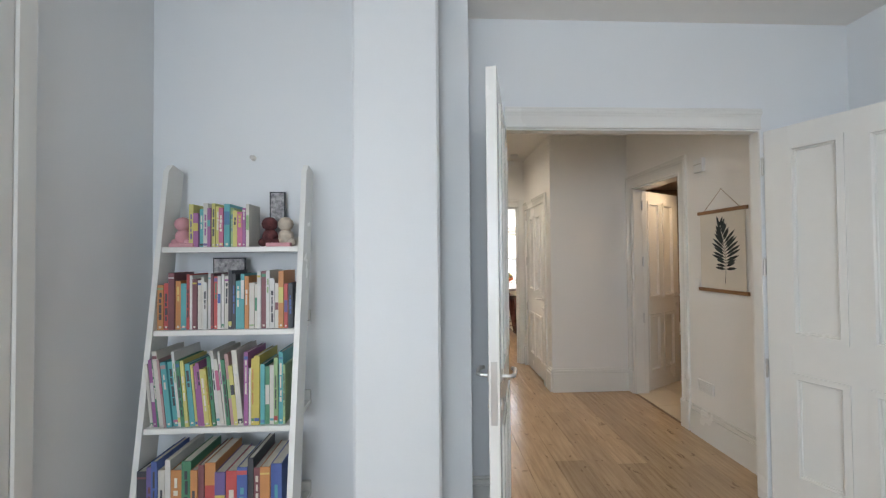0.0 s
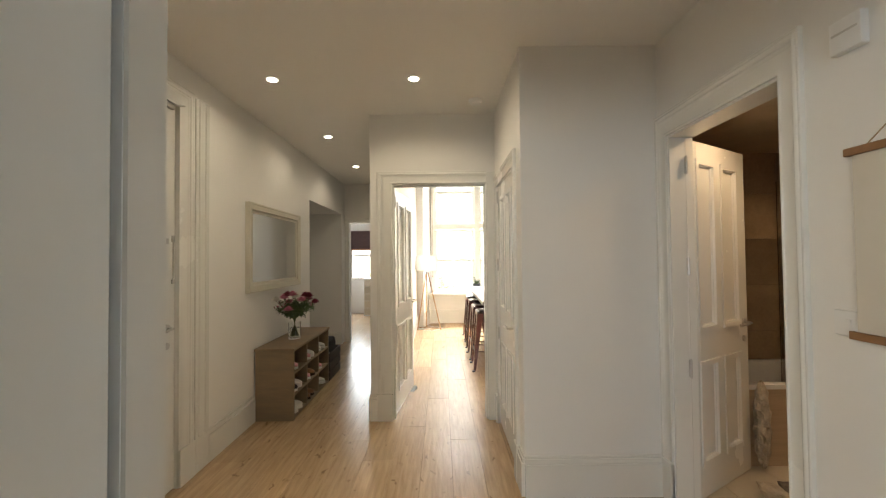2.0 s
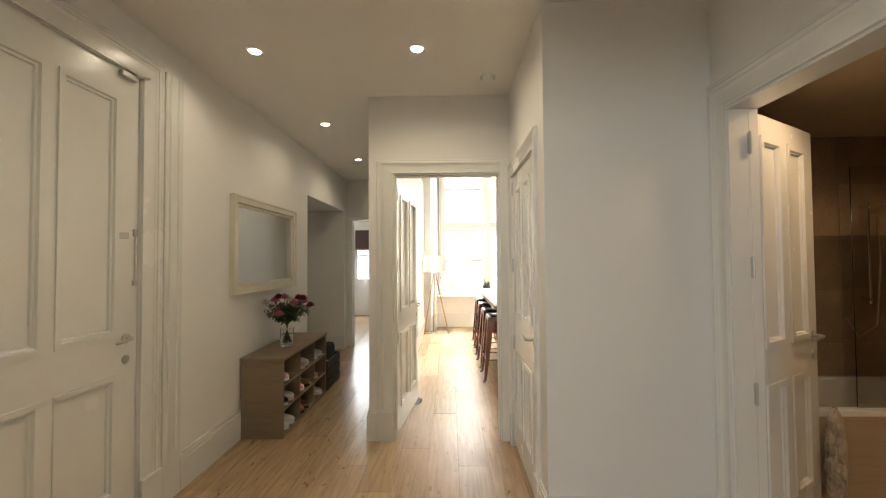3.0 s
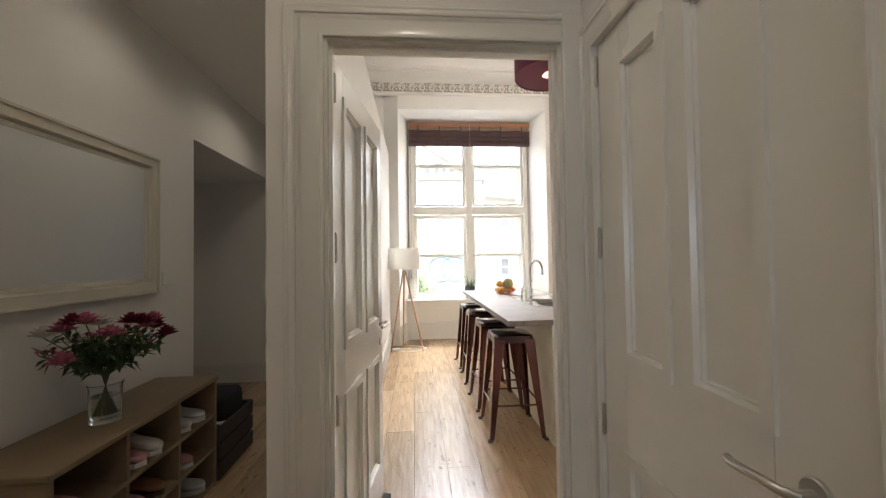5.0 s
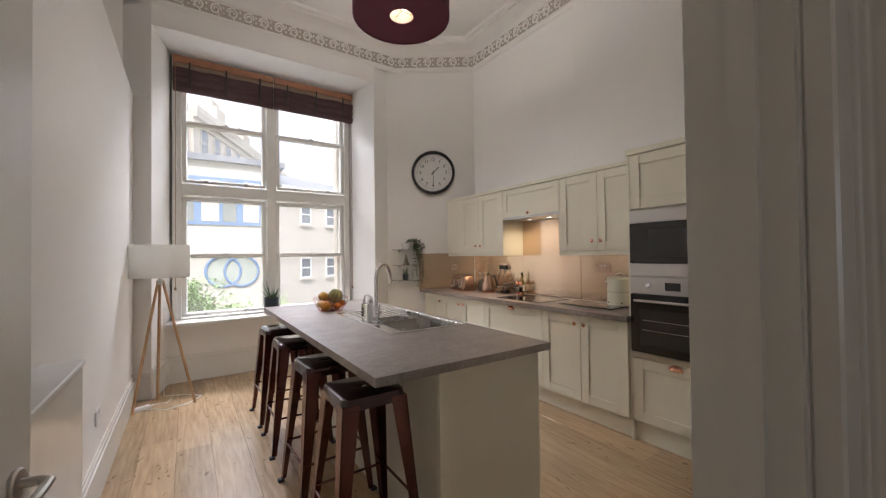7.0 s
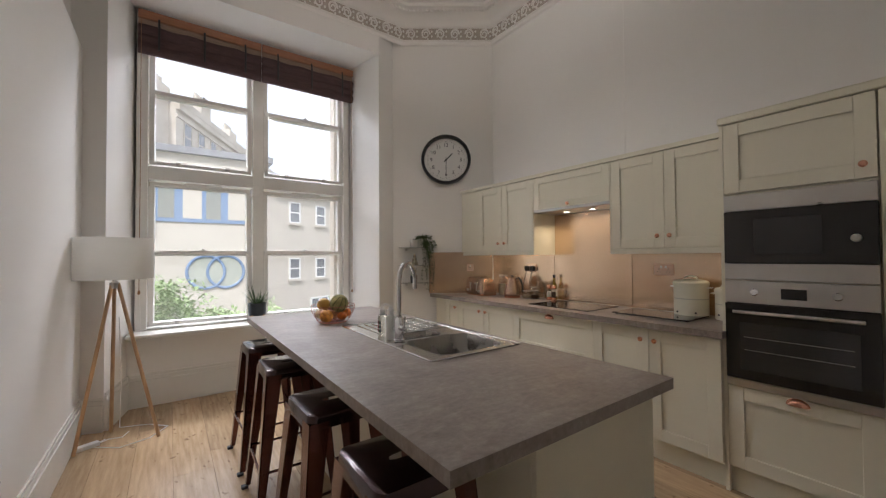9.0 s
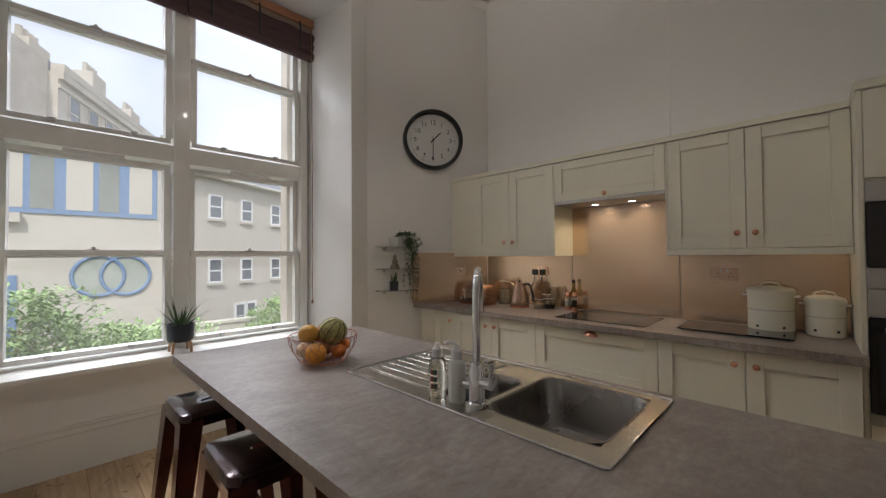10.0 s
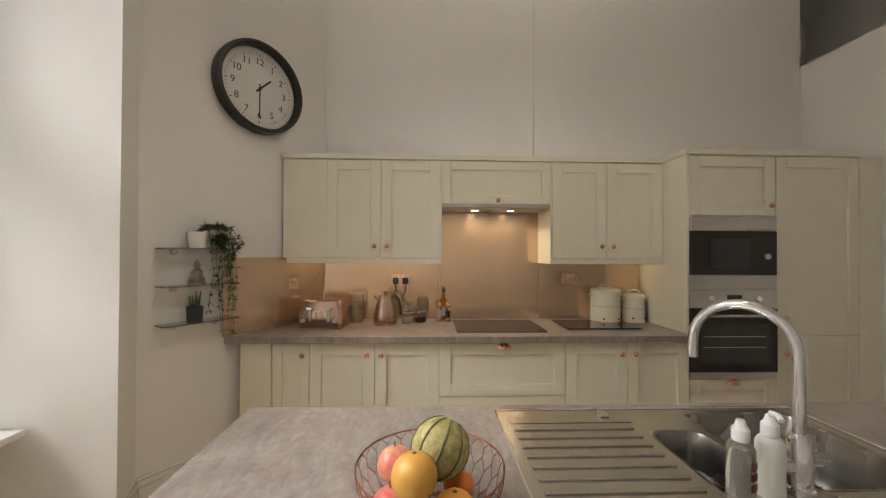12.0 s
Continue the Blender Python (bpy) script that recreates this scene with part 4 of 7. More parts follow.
WIRE = material("dark_copper_wire", (0.46, 0.17, 0.12), 0.3, 1.0, 0.08, 20, 90, 0)
part("rim", tube([(bask_r(0.115) * math.cos(a), bask_r(0.115) * math.sin(a), 0.115) for a in (2 * math.pi * k / 40 for k in range(40))], 0.0019, 6, closed=True), WIRE, fb)
part("foot_ring", tube([(0.088 * math.cos(a), 0.088 * math.sin(a), 0.003) for a in (2 * math.pi * k / 36 for k in range(36))], 0.0026, 6, closed=True), COPPER, fb)
bm = bmesh.new()
nh = 26
zz = [0.003, 0.022, 0.042, 0.06, 0.08, 0.098, 0.115]
for k in range(nh):
    for i in range(6):
        off = 0.5 if (i // 2) % 2 else 0.0
        z0, z1 = zz[i], zz[i + 1]
        if i % 2 == 0:
            a = 2 * math.pi * (k + off) / nh
            tube([(bask_r(z0) * math.cos(a), bask_r(z0) * math.sin(a), z0), (bask_r(z1) * math.cos(a), bask_r(z1) * math.sin(a), z1)], 0.0009, 4, bm)
        else:
            for s in (-0.5, 0.5):
                a, b = 2 * math.pi * (k + off) / nh, 2 * math.pi * (k + off + s) / nh
                tube([(bask_r(z0) * math.cos(a), bask_r(z0) * math.sin(a), z0), (bask_r(z1) * math.cos(b), bask_r(z1) * math.sin(b), z1)], 0.0009, 4, bm)
for k in range(8):
    w = -0.08 + k * 0.16 / 7
    h = math.sqrt(max(0.088 ** 2 - w * w, 0))
    tube([(w, -h, 0.003), (w, h, 0.003)], 0.0012, 4, bm), tube([(-h, w, 0.0035), (h, w, 0.0035)], 0.0012, 4, bm)
part("wire_mesh", bm, WIRE, fb)
ORANGE = material("orange_peel", (0.80, 0.36, 0.05), 0.42, 0, 0.06, 20, 260, 0.25, 0.002)
AMBER = material("yellow_orange_peel", (0.70, 0.38, 0.07), 0.42, 0, 0.06, 20, 260, 0.25, 0.002)
MANG = material("clementine_peel", (0.78, 0.22, 0.035), 0.42, 0, 0.08, 20, 260, 0.25, 0.002)
PINKAPP = material("pink_apple_skin", (0.62, 0.10, 0.12), 0.3, 0, 0.2, 18, 90, 0.03, second=(0.72, 0.45, 0.22))
PALEAPP = material("pale_apple_skin", (0.74, 0.62, 0.36), 0.3, 0, 0.1, 18, 90, 0.03, second=(0.74, 0.42, 0.28))
MELON = material("melon_rind", (0.52, 0.44, 0.17), 0.6, 0, 0.2, 75, 190, 0.5, 0.004, second=(0.25, 0.24, 0.08))
MELONRIB = material("melon_rib", (0.17, 0.18, 0.07), 0.6, 0, 0.2, 40, 120, 0.3)


def fruit(name, label, c, r, mat, sq=(1, 1, 1)):
    f = thing(name, (2.285 + c[0], 8.835 + c[1], 0.91 + c[2] - r), label, "fruit", "fruit in the basket")
    part("flesh", ball((0, 0, r), r, None, sq, 3), mat, f)
    if "apple" in name:
        part("stalk", tube([(0, 0, 2 * r * sq[2] * 0.93), (0.004, 0.003, 2 * r + 0.006)], 0.0018, 5), HAZELROD, f)
    else:
        part("calyx", lathe([(0, 0), (0.005, 0.001), (0.003, 0.003), (0, 0.003)], 8, None, pose(0, 0, 2 * r * sq[2] - (2 * r * (sq[2] - 1)) * 0.5 - 0.002)), STEM, f)
    return f


fruit("orange", "large ripe orange in a wire basket", (-0.055, 0.03, 0.12), 0.043, AMBER)
fruit("orange", "large ripe orange in a wire basket", (-0.06, -0.045, 0.05), 0.044, ORANGE)
fruit("apple", "pale pink apple in a wire basket", (-0.085, 0.0, 0.062), 0.036, PALEAPP, (1, 1, 0.92))
fruit("apple", "pink-red apple in a wire basket", (0.015, 0.07, 0.105), 0.037, PINKAPP, (1, 1, 0.92))
fruit("apple", "pink-red apple in a wire basket", (0.03, 0.045, 0.045), 0.038, PINKAPP, (1, 1, 0.92))
fruit("apple", "pink-red apple in a wire basket", (-0.03, 0.075, 0.05), 0.037, PINKAPP, (1, 1, 0.92))
fruit("clementine", "small clementine in a wire basket", (0.04, -0.06, 0.045), 0.033, MANG, (1, 1, 0.86))
fruit("clementine", "small clementine in a wire basket", (0.09, -0.01, 0.058), 0.034, MANG, (1, 1, 0.86))
ml = thing("melon", (2.285 + 0.035, 8.835 - 0.02, 0.91 + 0.066), "ribbed green-yellow melon on top of the fruit", "fruit", "fruit in the basket")
bm = ball((0, 0, 0.06), 0.06, None, (1, 1, 1.0), 4)
for v in bm.verts:
    a = math.atan2(v.co.y, v.co.x)
    k = 1 + 0.025 * abs(math.cos(4.5 * a)) - 0.012
    v.co.x *= k
    v.co.y *= k
bm.transform(Matrix.Translation((0, 0, 0.06)) @ pose(0, 0, 0, 25, 20, 0) @ Matrix.Translation((0, 0, -0.06)))
part("rind", bm, MELON, ml)
for k in range(9):
    a = 2 * math.pi * (k + 0.5) / 9
    pts = [(0.0598 * math.cos(q) * math.cos(a), 0.0598 * math.cos(q) * math.sin(a), 0.06 * math.sin(q)) for q in (radians(-70 + 14 * i) for i in range(11))]
    bm = tube(pts, 0.0026, 6)
    bm.transform(Matrix.Translation((0, 0, 0.06)) @ pose(0, 0, 0, 25, 20, 0))
    part("rib", bm, MELONRIB, ml)

# ---- stools ----
st = thing("bar_stool", (1.95, 7.29, 0), "burgundy lacquered metal bar stool, square seat", "stool", "bar stools at the island")


def plate(z, half, r):
    return [(x, y) for x, y, _ in round_rect(-half, half, -half, half, r, 0)]


bm = bmesh.new()
SH, SZ = 0.152, 0.76
prev = None
hole = [(0.05 * math.cos(a), 0.016 * math.sin(a), SZ - 0.003) for a in (2 * math.pi * k / 24 for k in range(24))]
outer = round_rect(-SH + 0.012, SH - 0.012, -SH + 0.012, SH - 0.012, 0.03, SZ)
rings = [hole, outer, round_rect(-SH + 0.003, SH - 0.003, -SH + 0.003, SH - 0.003, 0.035, SZ - 0.004), round_rect(-SH, SH, -SH, SH, 0.037, SZ - 0.013), round_rect(-SH - 0.004, SH + 0.004, -SH - 0.004, SH + 0.004, 0.037, SZ - 0.055), round_rect(-SH + 0.001, SH - 0.001, -SH + 0.001, SH - 0.001, 0.035, SZ - 0.055), round_rect(-SH + 0.004, SH - 0.004, -SH + 0.004, SH - 0.004, 0.035, SZ - 0.012)]
vr = [[bm.verts.new(p) for p in ring] for ring in rings]
for a, b in zip(vr, vr[1:]):
    for k in range(24):
        bm.faces.new((a[k], a[(k + 1) % 24], b[(k + 1) % 24], b[k]))
part("seat", bm, STOOLSEAT, st, "dark glossy pressed steel seat")
FT = 0.21
for sx, sy in ((-1, -1), (1, -1), (1, 1), (-1, 1)):
    bm = bmesh.new()
    for ax in (0, 1):
        t = bmesh.new()
        quad = []
        for z, c, wd in ((SZ - 0.03, SH + 0.002, 0.078), (0.012, FT, 0.03)):
            for u in (0, wd):
                p = [sx * c, sy * c, z]
                p[ax] -= (sx, sy)[ax] * u
                quad.append(tuple(p))
        inner = []
        for i, p in enumerate(quad):
            q = list(p)
            q[1 - ax] -= (sx, sy)[1 - ax] * 0.004
            inner.append(tuple(q))
        f = [t.verts.new(quad[i]) for i in (0, 1, 3, 2)]
        g = [t.verts.new(inner[i]) for i in (0, 1, 3, 2)]
        t.faces.new(f), t.faces.new(g[::-1])
        for i in range(4):
            t.faces.new((f[i], f[(i + 1) % 4], g[(i + 1) % 4], g[i]))
        merge(bm, t)
    leg = part("leg", bm, STOOLM, st)
    part("foot", box(sx * FT - 0.018, sx * FT + 0.018, sy * FT - 0.018, sy * FT + 0.018, 0, 0.016, 0.004), BLACK, leg, "black rubber foot")
c = FT - (FT - SH) * 0.33
for (x0, y0), (x1, y1) in (((-c, -c), (c, -c)), ((c, -c), (c, c)), ((c, c), (-c, c)), ((-c, c), (-c, -c))):
    part("foot_rail", tube([(x0 * 0.97, y0 * 0.97, 0.25), (x1 * 0.97, y1 * 0.97, 0.25)], 0.007, 8), STOOLM, st)
for p, q in (((-SH + 0.03, -SH + 0.03), (SH - 0.03, SH - 0.03)), ((SH - 0.03, -SH + 0.03), (-SH + 0.03, SH - 0.03))):
    part("brace", tube([(*p, SZ - 0.06), (*q, SZ - 0.06)], 0.006, 6), STOOLIN, st)
for y, a in ((7.87, 2), (8.58, -1.5), (9.17, 1)):
    copy_thing(st, pose(1.945, y, 0, 0, 0, a))

# ---- kitchen units along the right wall ----
BX, WX, TXF = 3.96, 4.235, 3.985


def knob(parent, x, y, z):
    part("knob", lathe([(0.006, 0), (0.006, 0.012), (0.014, 0.018), (0.016, 0.026), (0.01, 0.032), (0, 0.033)], 16, None, pose(x, y, z, 0, -90, 0)), COPPER, parent, "round copper knob")


def cup(parent, x, y, z):
    """A half-dome cup pull, open below, with a thin lip against the drawer front."""
    bm = bmesh.new()
    n, rows = 14, []
    for wide, high, deep in ((0.045, 0.034, 0.027), (0.0425, 0.0315, 0.0245)):
        grid = [[bm.verts.new((x - deep * math.sin(b), y + wide * math.cos(a) * math.cos(b), z + high * math.sin(a) * math.cos(b))) for a in (math.pi * k / n for k in range(n + 1))] for b in (radians(88 * i / 6) for i in range(7))]
        for p, q in zip(grid, grid[1:]):
            for k in range(n):
                bm.faces.new((p[k], p[k + 1], q[k + 1], q[k]))
        bm.faces.new(grid[-1])
        rows.append([r[0] for r in grid] + [r[-1] for r in grid][::-1])
    for k in range(len(rows[0]) - 1):
        bm.faces.new((rows[0][k], rows[0][k + 1], rows[1][k + 1], rows[1][k]))
    tube([(x - 0.002, y + 0.046 * math.cos(a), z + 0.035 * math.sin(a)) for a in (math.pi * k / n for k in range(n + 1))], 0.002, 5, bm)
    part("cup_handle", bm, COPPER, parent, "copper cup pull")


def shaker(parent, x, y0, y1, z0, z1, name="door", rim=0.075):
    """A framed door or drawer front in the plane x, facing -x."""
    g = 0.0015
    dr = part(name, box(x + 0.013, x + 0.02, y0 + g, y1 - g, z0 + g, z1 - g), CREAM, parent)
    t = bmesh.new()
    for a, b, c, d in ((y0 + g, y0 + rim, z0 + g, z1 - g), (y1 - rim, y1 - g, z0 + g, z1 - g), (y0 + rim, y1 - rim, z0 + g, z0 + rim), (y0 + rim, y1 - rim, z1 - rim, z1 - g)):
        box(x, x + 0.0129, a, b, c, d, 0.0022, t)
    part("door_rim", t, CREAM, dr)
    return dr


def unit(name, label, x, y0, y1, z0, z1, depth, cat="cabinet", group=""):
    u = new(name)
    u.matrix_basis = pose(0, 0, 0)
    tagged(u, label, cat, group)
    part("body", box(x + 0.0205, x + depth, y0, y1, z0, z1), CREAM, u)
    return u


gb, gw = "base units along the wall", "wall units"
u = unit("base_cabinet", "cream shaker corner base cabinet with one narrow door", BX, 9.59, 9.83, 0.14, 0.868, 0.6, group=gb)
part("filler", prism([(BX + 0.004, 9.83), (BX + 0.004, 10.02), (4.3, 9.83)], 0.14, 0.868), CREAM, u)
knob(shaker(u, BX, 9.59, 9.82, 0.15, 0.862, rim=0.06), BX, 9.63, 0.79)
u = unit("base_cabinet", "cream shaker base cabinet with two doors", BX, 8.77, 9.59, 0.14, 0.868, 0.6, group=gb)
knob(shaker(u, BX, 9.18, 9.59, 0.15, 0.862), BX, 9.225, 0.79), knob(shaker(u, BX, 8.77, 9.18, 0.15, 0.862), BX, 9.135, 0.79)
u = unit("base_cabinet", "cream shaker pan drawer cabinet below the hob", BX, 7.95, 8.77, 0.14, 0.868, 0.6, group=gb)
cup(shaker(u, BX, 7.95, 8.77, 0.52, 0.862, "drawer"), BX, 8.354, 0.825), cup(shaker(u, BX, 7.95, 8.77, 0.15, 0.515, "drawer"), BX, 8.354, 0.42)
u = unit("base_cabinet", "cream shaker base cabinet with two doors", BX, 7.13, 7.95, 0.14, 0.868, 0.6, group=gb)
knob(shaker(u, BX, 7.54, 7.95, 0.15, 0.862), BX, 7.585, 0.79), knob(shaker(u, BX, 7.13, 7.54, 0.15, 0.862), BX, 7.495, 0.79)
pl = tagged(part("plinth", prism([(4.02, 5.78), (4.04, 5.78), (4.04, 10.0), (4.02, 10.0)], 0, 0.14), CREAM), "cream painted plinth below the units", "plinth")
wt = part("worktop", prism([(3.92, 7.112), (4.555, 7.112), (4.555, 9.655), (3.925, 10.10)], 0.87, 0.91), STONE, None, smooth=0)
tagged(wt, "grey stone-effect laminate worktop along the wall", "worktop")

tall = unit("oven_housing", "tall cream oven housing with built-in microwave and oven", TXF, 6.515, 7.11, 0.14, 2.10, 0.58)
part("side_panel", box(TXF, 4.565, 7.1102, 7.1285, 0.0, 2.13, 0.001), CREAM, tall)
knob(shaker(tall, TXF, 6.515, 7.11, 1.70, 2.10), TXF, 6.56, 1.765)
cup(shaker(tall, TXF, 6.515, 7.11, 0.15, 0.61, "drawer"), TXF, 6.81, 0.575)
part("cornice", box(TXF - 0.012, 4.565, 5.93, 7.135, 2.102, 2.145, 0.006), CREAM, tall)
mw = thing("microwave", (TXF, 6.8125, 1.21), "built-in steel and black glass microwave", "microwave")
part("body", box(0.005, 0.4, -0.29, 0.29, 0.005, 0.47), BLACK, mw)
part("trim", box(-0.012, 0.005, -0.2955, 0.2955, 0.385, 0.475, 0.002), STEEL, mw)
part("trim", box(-0.012, 0.005, -0.2955, 0.2955, 0.0, 0.09, 0.002), STEEL, mw)
part("door", box(-0.014, 0.005, -0.2955, 0.2955, 0.092, 0.383, 0.003), BLACKGLASS, mw)
part("window", box(-0.0155, -0.0141, -0.11, 0.16, 0.14, 0.335), material("microwave_mesh", (0.035, 0.033, 0.035), 0.35), mw)
part("knob", lathe([(0.019, 0), (0.019, 0.012), (0.016, 0.017), (0, 0.017)], 20, None, pose(-0.014, -0.225, 0.215, 0, -90, 0)), STEEL, mw, "steel control knob")
ov = thing("oven", (TXF, 6.8125, 0.615), "built-in steel oven with black glass door", "oven")
part("body", box(0.005, 0.5, -0.29, 0.29, 0.005, 0.585), BLACK, ov)
part("control_panel", box(-0.014, 0.005, -0.2955, 0.2955, 0.468, 0.59, 0.002), STEEL, ov)
part("display", box(-0.0155, -0.0141, -0.05, 0.05, 0.50, 0.555), BLACKGLASS, ov)
for y in (-0.16, 0.16):
    part("knob", lathe([(0.02, 0), (0.02, 0.014), (0.015, 0.02), (0, 0.02)], 20, None, pose(-0.014, y, 0.53, 0, -90, 0)), CHROME, ov, "steel control knob")
part("door", box(-0.018, 0.005, -0.2955, 0.2955, 0.045, 0.464, 0.003), BLACKGLASS, ov)
part("window", box(-0.0195, -0.0181, -0.23, 0.23, 0.10, 0.36), material("oven_window", (0.035, 0.035, 0.038), 0.12, coat=0.3), ov)
for z in (0.21, 0.28):
    part("shelf", tube([(-0.0205, -0.21, z), (-0.0205, 0.21, z)], 0.002, 5), STEEL, ov)
bm = tube([(-0.05, -0.25, 0.42), (-0.05, 0.25, 0.42)], 0.009, 10)
tube([(-0.018, -0.22, 0.42), (-0.05, -0.22, 0.42)], 0.007, 8, bm), tube([(-0.018, 0.22, 0.42), (-0.05, 0.22, 0.42)], 0.007, 8, bm)
part("handle", bm, STEEL, ov, "steel bar handle")
part("lower_trim", box(-0.014, 0.005, -0.2955, 0.2955, 0.0, 0.042, 0.002), STEEL, ov)
fr = unit("fridge_housing", "tall cream integrated fridge housing", TXF, 5.93, 6.513, 0.14, 2.10, 0.58)
knob(shaker(fr, TXF, 5.93, 6.513, 0.90, 2.10), TXF, 6.46, 1.02), knob(shaker(fr, TXF, 5.93, 6.513, 0.15, 0.895), TXF, 6.46, 0.78)
part("filler", box(TXF + 0.002, TXF + 0.02, 5.765, 5.928, 0.0, 2.10), CREAM, fr)

u = unit("wall_cabinet", "cream shaker corner wall cabinet with two doors", WX, 8.76, 9.56, 1.40, 2.10, 0.33, group=gw)
part("filler", prism([(WX + 0.003, 9.56), (WX + 0.003, 9.865), (4.56, 9.64), (4.56, 9.56)], 1.40, 2.10), CREAM, u)
knob(shaker(u, WX, 9.18, 9.56, 1.40, 2.10), WX, 9.225, 1.485), knob(shaker(u, WX, 8.76, 9.18, 1.40, 2.10), WX, 9.135, 1.485)
part("pelmet", box(WX + 0.001, WX + 0.02, 8.76, 9.84, 1.362, 1.398, 0.002), CREAM, u)
part("side_panel", box(WX, 4.56, 8.748, 8.7598, 1.362, 2.10, 0.001), CREAM, u)
hd = unit("hood_cabinet", "cream extractor hood cabinet with two lit spots", WX, 7.962, 8.748, 1.80, 2.10, 0.33, group=gw)
knob(shaker(hd, WX, 7.962, 8.748, 1.79, 2.10, rim=0.065), WX, 8.348, 1.815)
part("hood_base", box(WX + 0.005, 4.55, 7.964, 8.746, 1.765, 1.799, 0.003), STEEL, hd, "steel hood underside")
u = unit("wall_cabinet", "cream shaker wall cabinet with two doors", WX, 7.13, 7.95, 1.40, 2.10, 0.30, group=gw)
knob(shaker(u, WX, 7.55, 7.95, 1.40, 2.10), WX, 7.592, 1.49), knob(shaker(u, WX, 7.13, 7.55, 1.40, 2.10), WX, 7.508, 1.49)
part("pelmet", box(WX + 0.001, WX + 0.02, 7.13, 7.95, 1.362, 1.398, 0.002), CREAM, u)
part("side_panel", box(WX, 4.56, 7.9502, 7.961, 1.362, 2.10, 0.001), CREAM, u)
tagged(part("unit_cornice", prism([(WX - 0.012, 7.136), (4.53, 7.136), (4.53, 9.68), (WX - 0.012, 9.87)], 2.102, 2.135), CREAM), "cream cornice strip along the wall units", "cornice")
for y in (8.22, 8.49):
    h = thing("hood_spot", (4.40, y, 1.765), "small round hood spot, lit", "spotlight", "hood spots")
    part("rim", lathe([(0.026, 0), (0.034, -0.001), (0.032, -0.005), (0.026, -0.006), (0.026, 0)], 20, caps=False), CHROME, h)
    part("lens", lathe([(0, -0.002), (0.026, -0.002), (0.026, -0.001), (0, -0.001)], 20), SPOTM, h, "glowing lens")
    lamp("hood_spot_beam", "SPOT", (4.40, y, 1.755), 5.0, (1.0, 0.76, 0.46), 0.02, target=(4.46, y, 0.9), spot=150)
lamp("under_cabinet_strip", "AREA", (4.40, 7.24, 1.395), 0.16, (1.0, 0.74, 0.42), 0.12, 0.03, target=(4.44, 7.24, 0.9))
lamp("under_cabinet_strip", "AREA", (4.40, 9.2, 1.395), 1.2, (1.0, 0.74, 0.42), 0.7, 0.03, target=(4.42, 9.2, 0.9))

# splashback of coloured glass panels
sb = thing("splashback", (4.56, 8.4, 0.912), "rose-gold coloured glass splashback panels", "splashback")
for y0, y1, z1 in ((7.13, 7.955, 0.485), (7.957, 8.753, 0.85), (8.755, 9.660, 0.485)):
    part("panel", box(-0.006, 0.006, y0 + 0.001 - 8.4, y1 - 0.001 - 8.4, 0, z1, 0.001), ROSE, sb)
CA = math.degrees(math.atan2(9.66 - 10.36, 4.57 - 3.57))


def on_chamfer(s, out, z, m=None):
    """A pose on the angled corner wall, s metres along it from the window side, out metres into the room; local y points into the wall."""
    d = Vector((4.57 - 3.57, 9.66 - 10.36)).normalized()
    n = Vector((d.y, -d.x))
    p = Vector((3.57, 10.36)) + d * s + n * out
    return pose(p.x, p.y, z, 0, 0, CA)


bm = box(0.43, 1.20, -0.008, -0.001, 0.0, 0.49, 0.001)
bm.transform(on_chamfer(0, 0, 0.0))
for v in bm.verts:
    v.co -= Vector((4.56, 8.4, 0))
part("panel", bm, ROSE, sb)

ZONE = material("grey_printed_ring", (0.06, 0.058, 0.056), 0.3)
hob = thing("induction_hob", (4.26, 8.345, 0.9105), "black glass induction hob set in the worktop", "hob")
part("glass", box(-0.225, 0.225, -0.305, 0.305, 0, 0.006, 0.002), BLACKGLASS, hob)
for x, y, r in ((-0.1, -0.15, 0.075), (-0.1, 0.15, 0.09), (0.11, -0.15, 0.09), (0.11, 0.15, 0.075)):
    part("zone_ring", tube([(x + r * math.cos(a), y + r * math.sin(a), 0.0058) for a in (2 * math.pi * k / 28 for k in range(28))], 0.0008, 4, closed=True), ZONE, hob)
gbd = thing("chopping_board", (4.275, 7.62, 0.9105), "black glass chopping board on rubber feet", "chopping board")
part("glass", box(-0.165, 0.165, -0.265, 0.265, 0.006, 0.013, 0.002), BLACKGLASS, gbd)
for x in (-0.14, 0.14):
    for y in (-0.24, 0.24):
        part("foot", lathe([(0.009, 0), (0.009, 0.006), (0, 0.006)], 10, None, pose(x, y, 0)), BLACK, gbd)


ROSEPLATE = material("rose_gold_plate", (0.74, 0.54, 0.42), 0.28, 0.6, 0.03, 10, 80, 0)


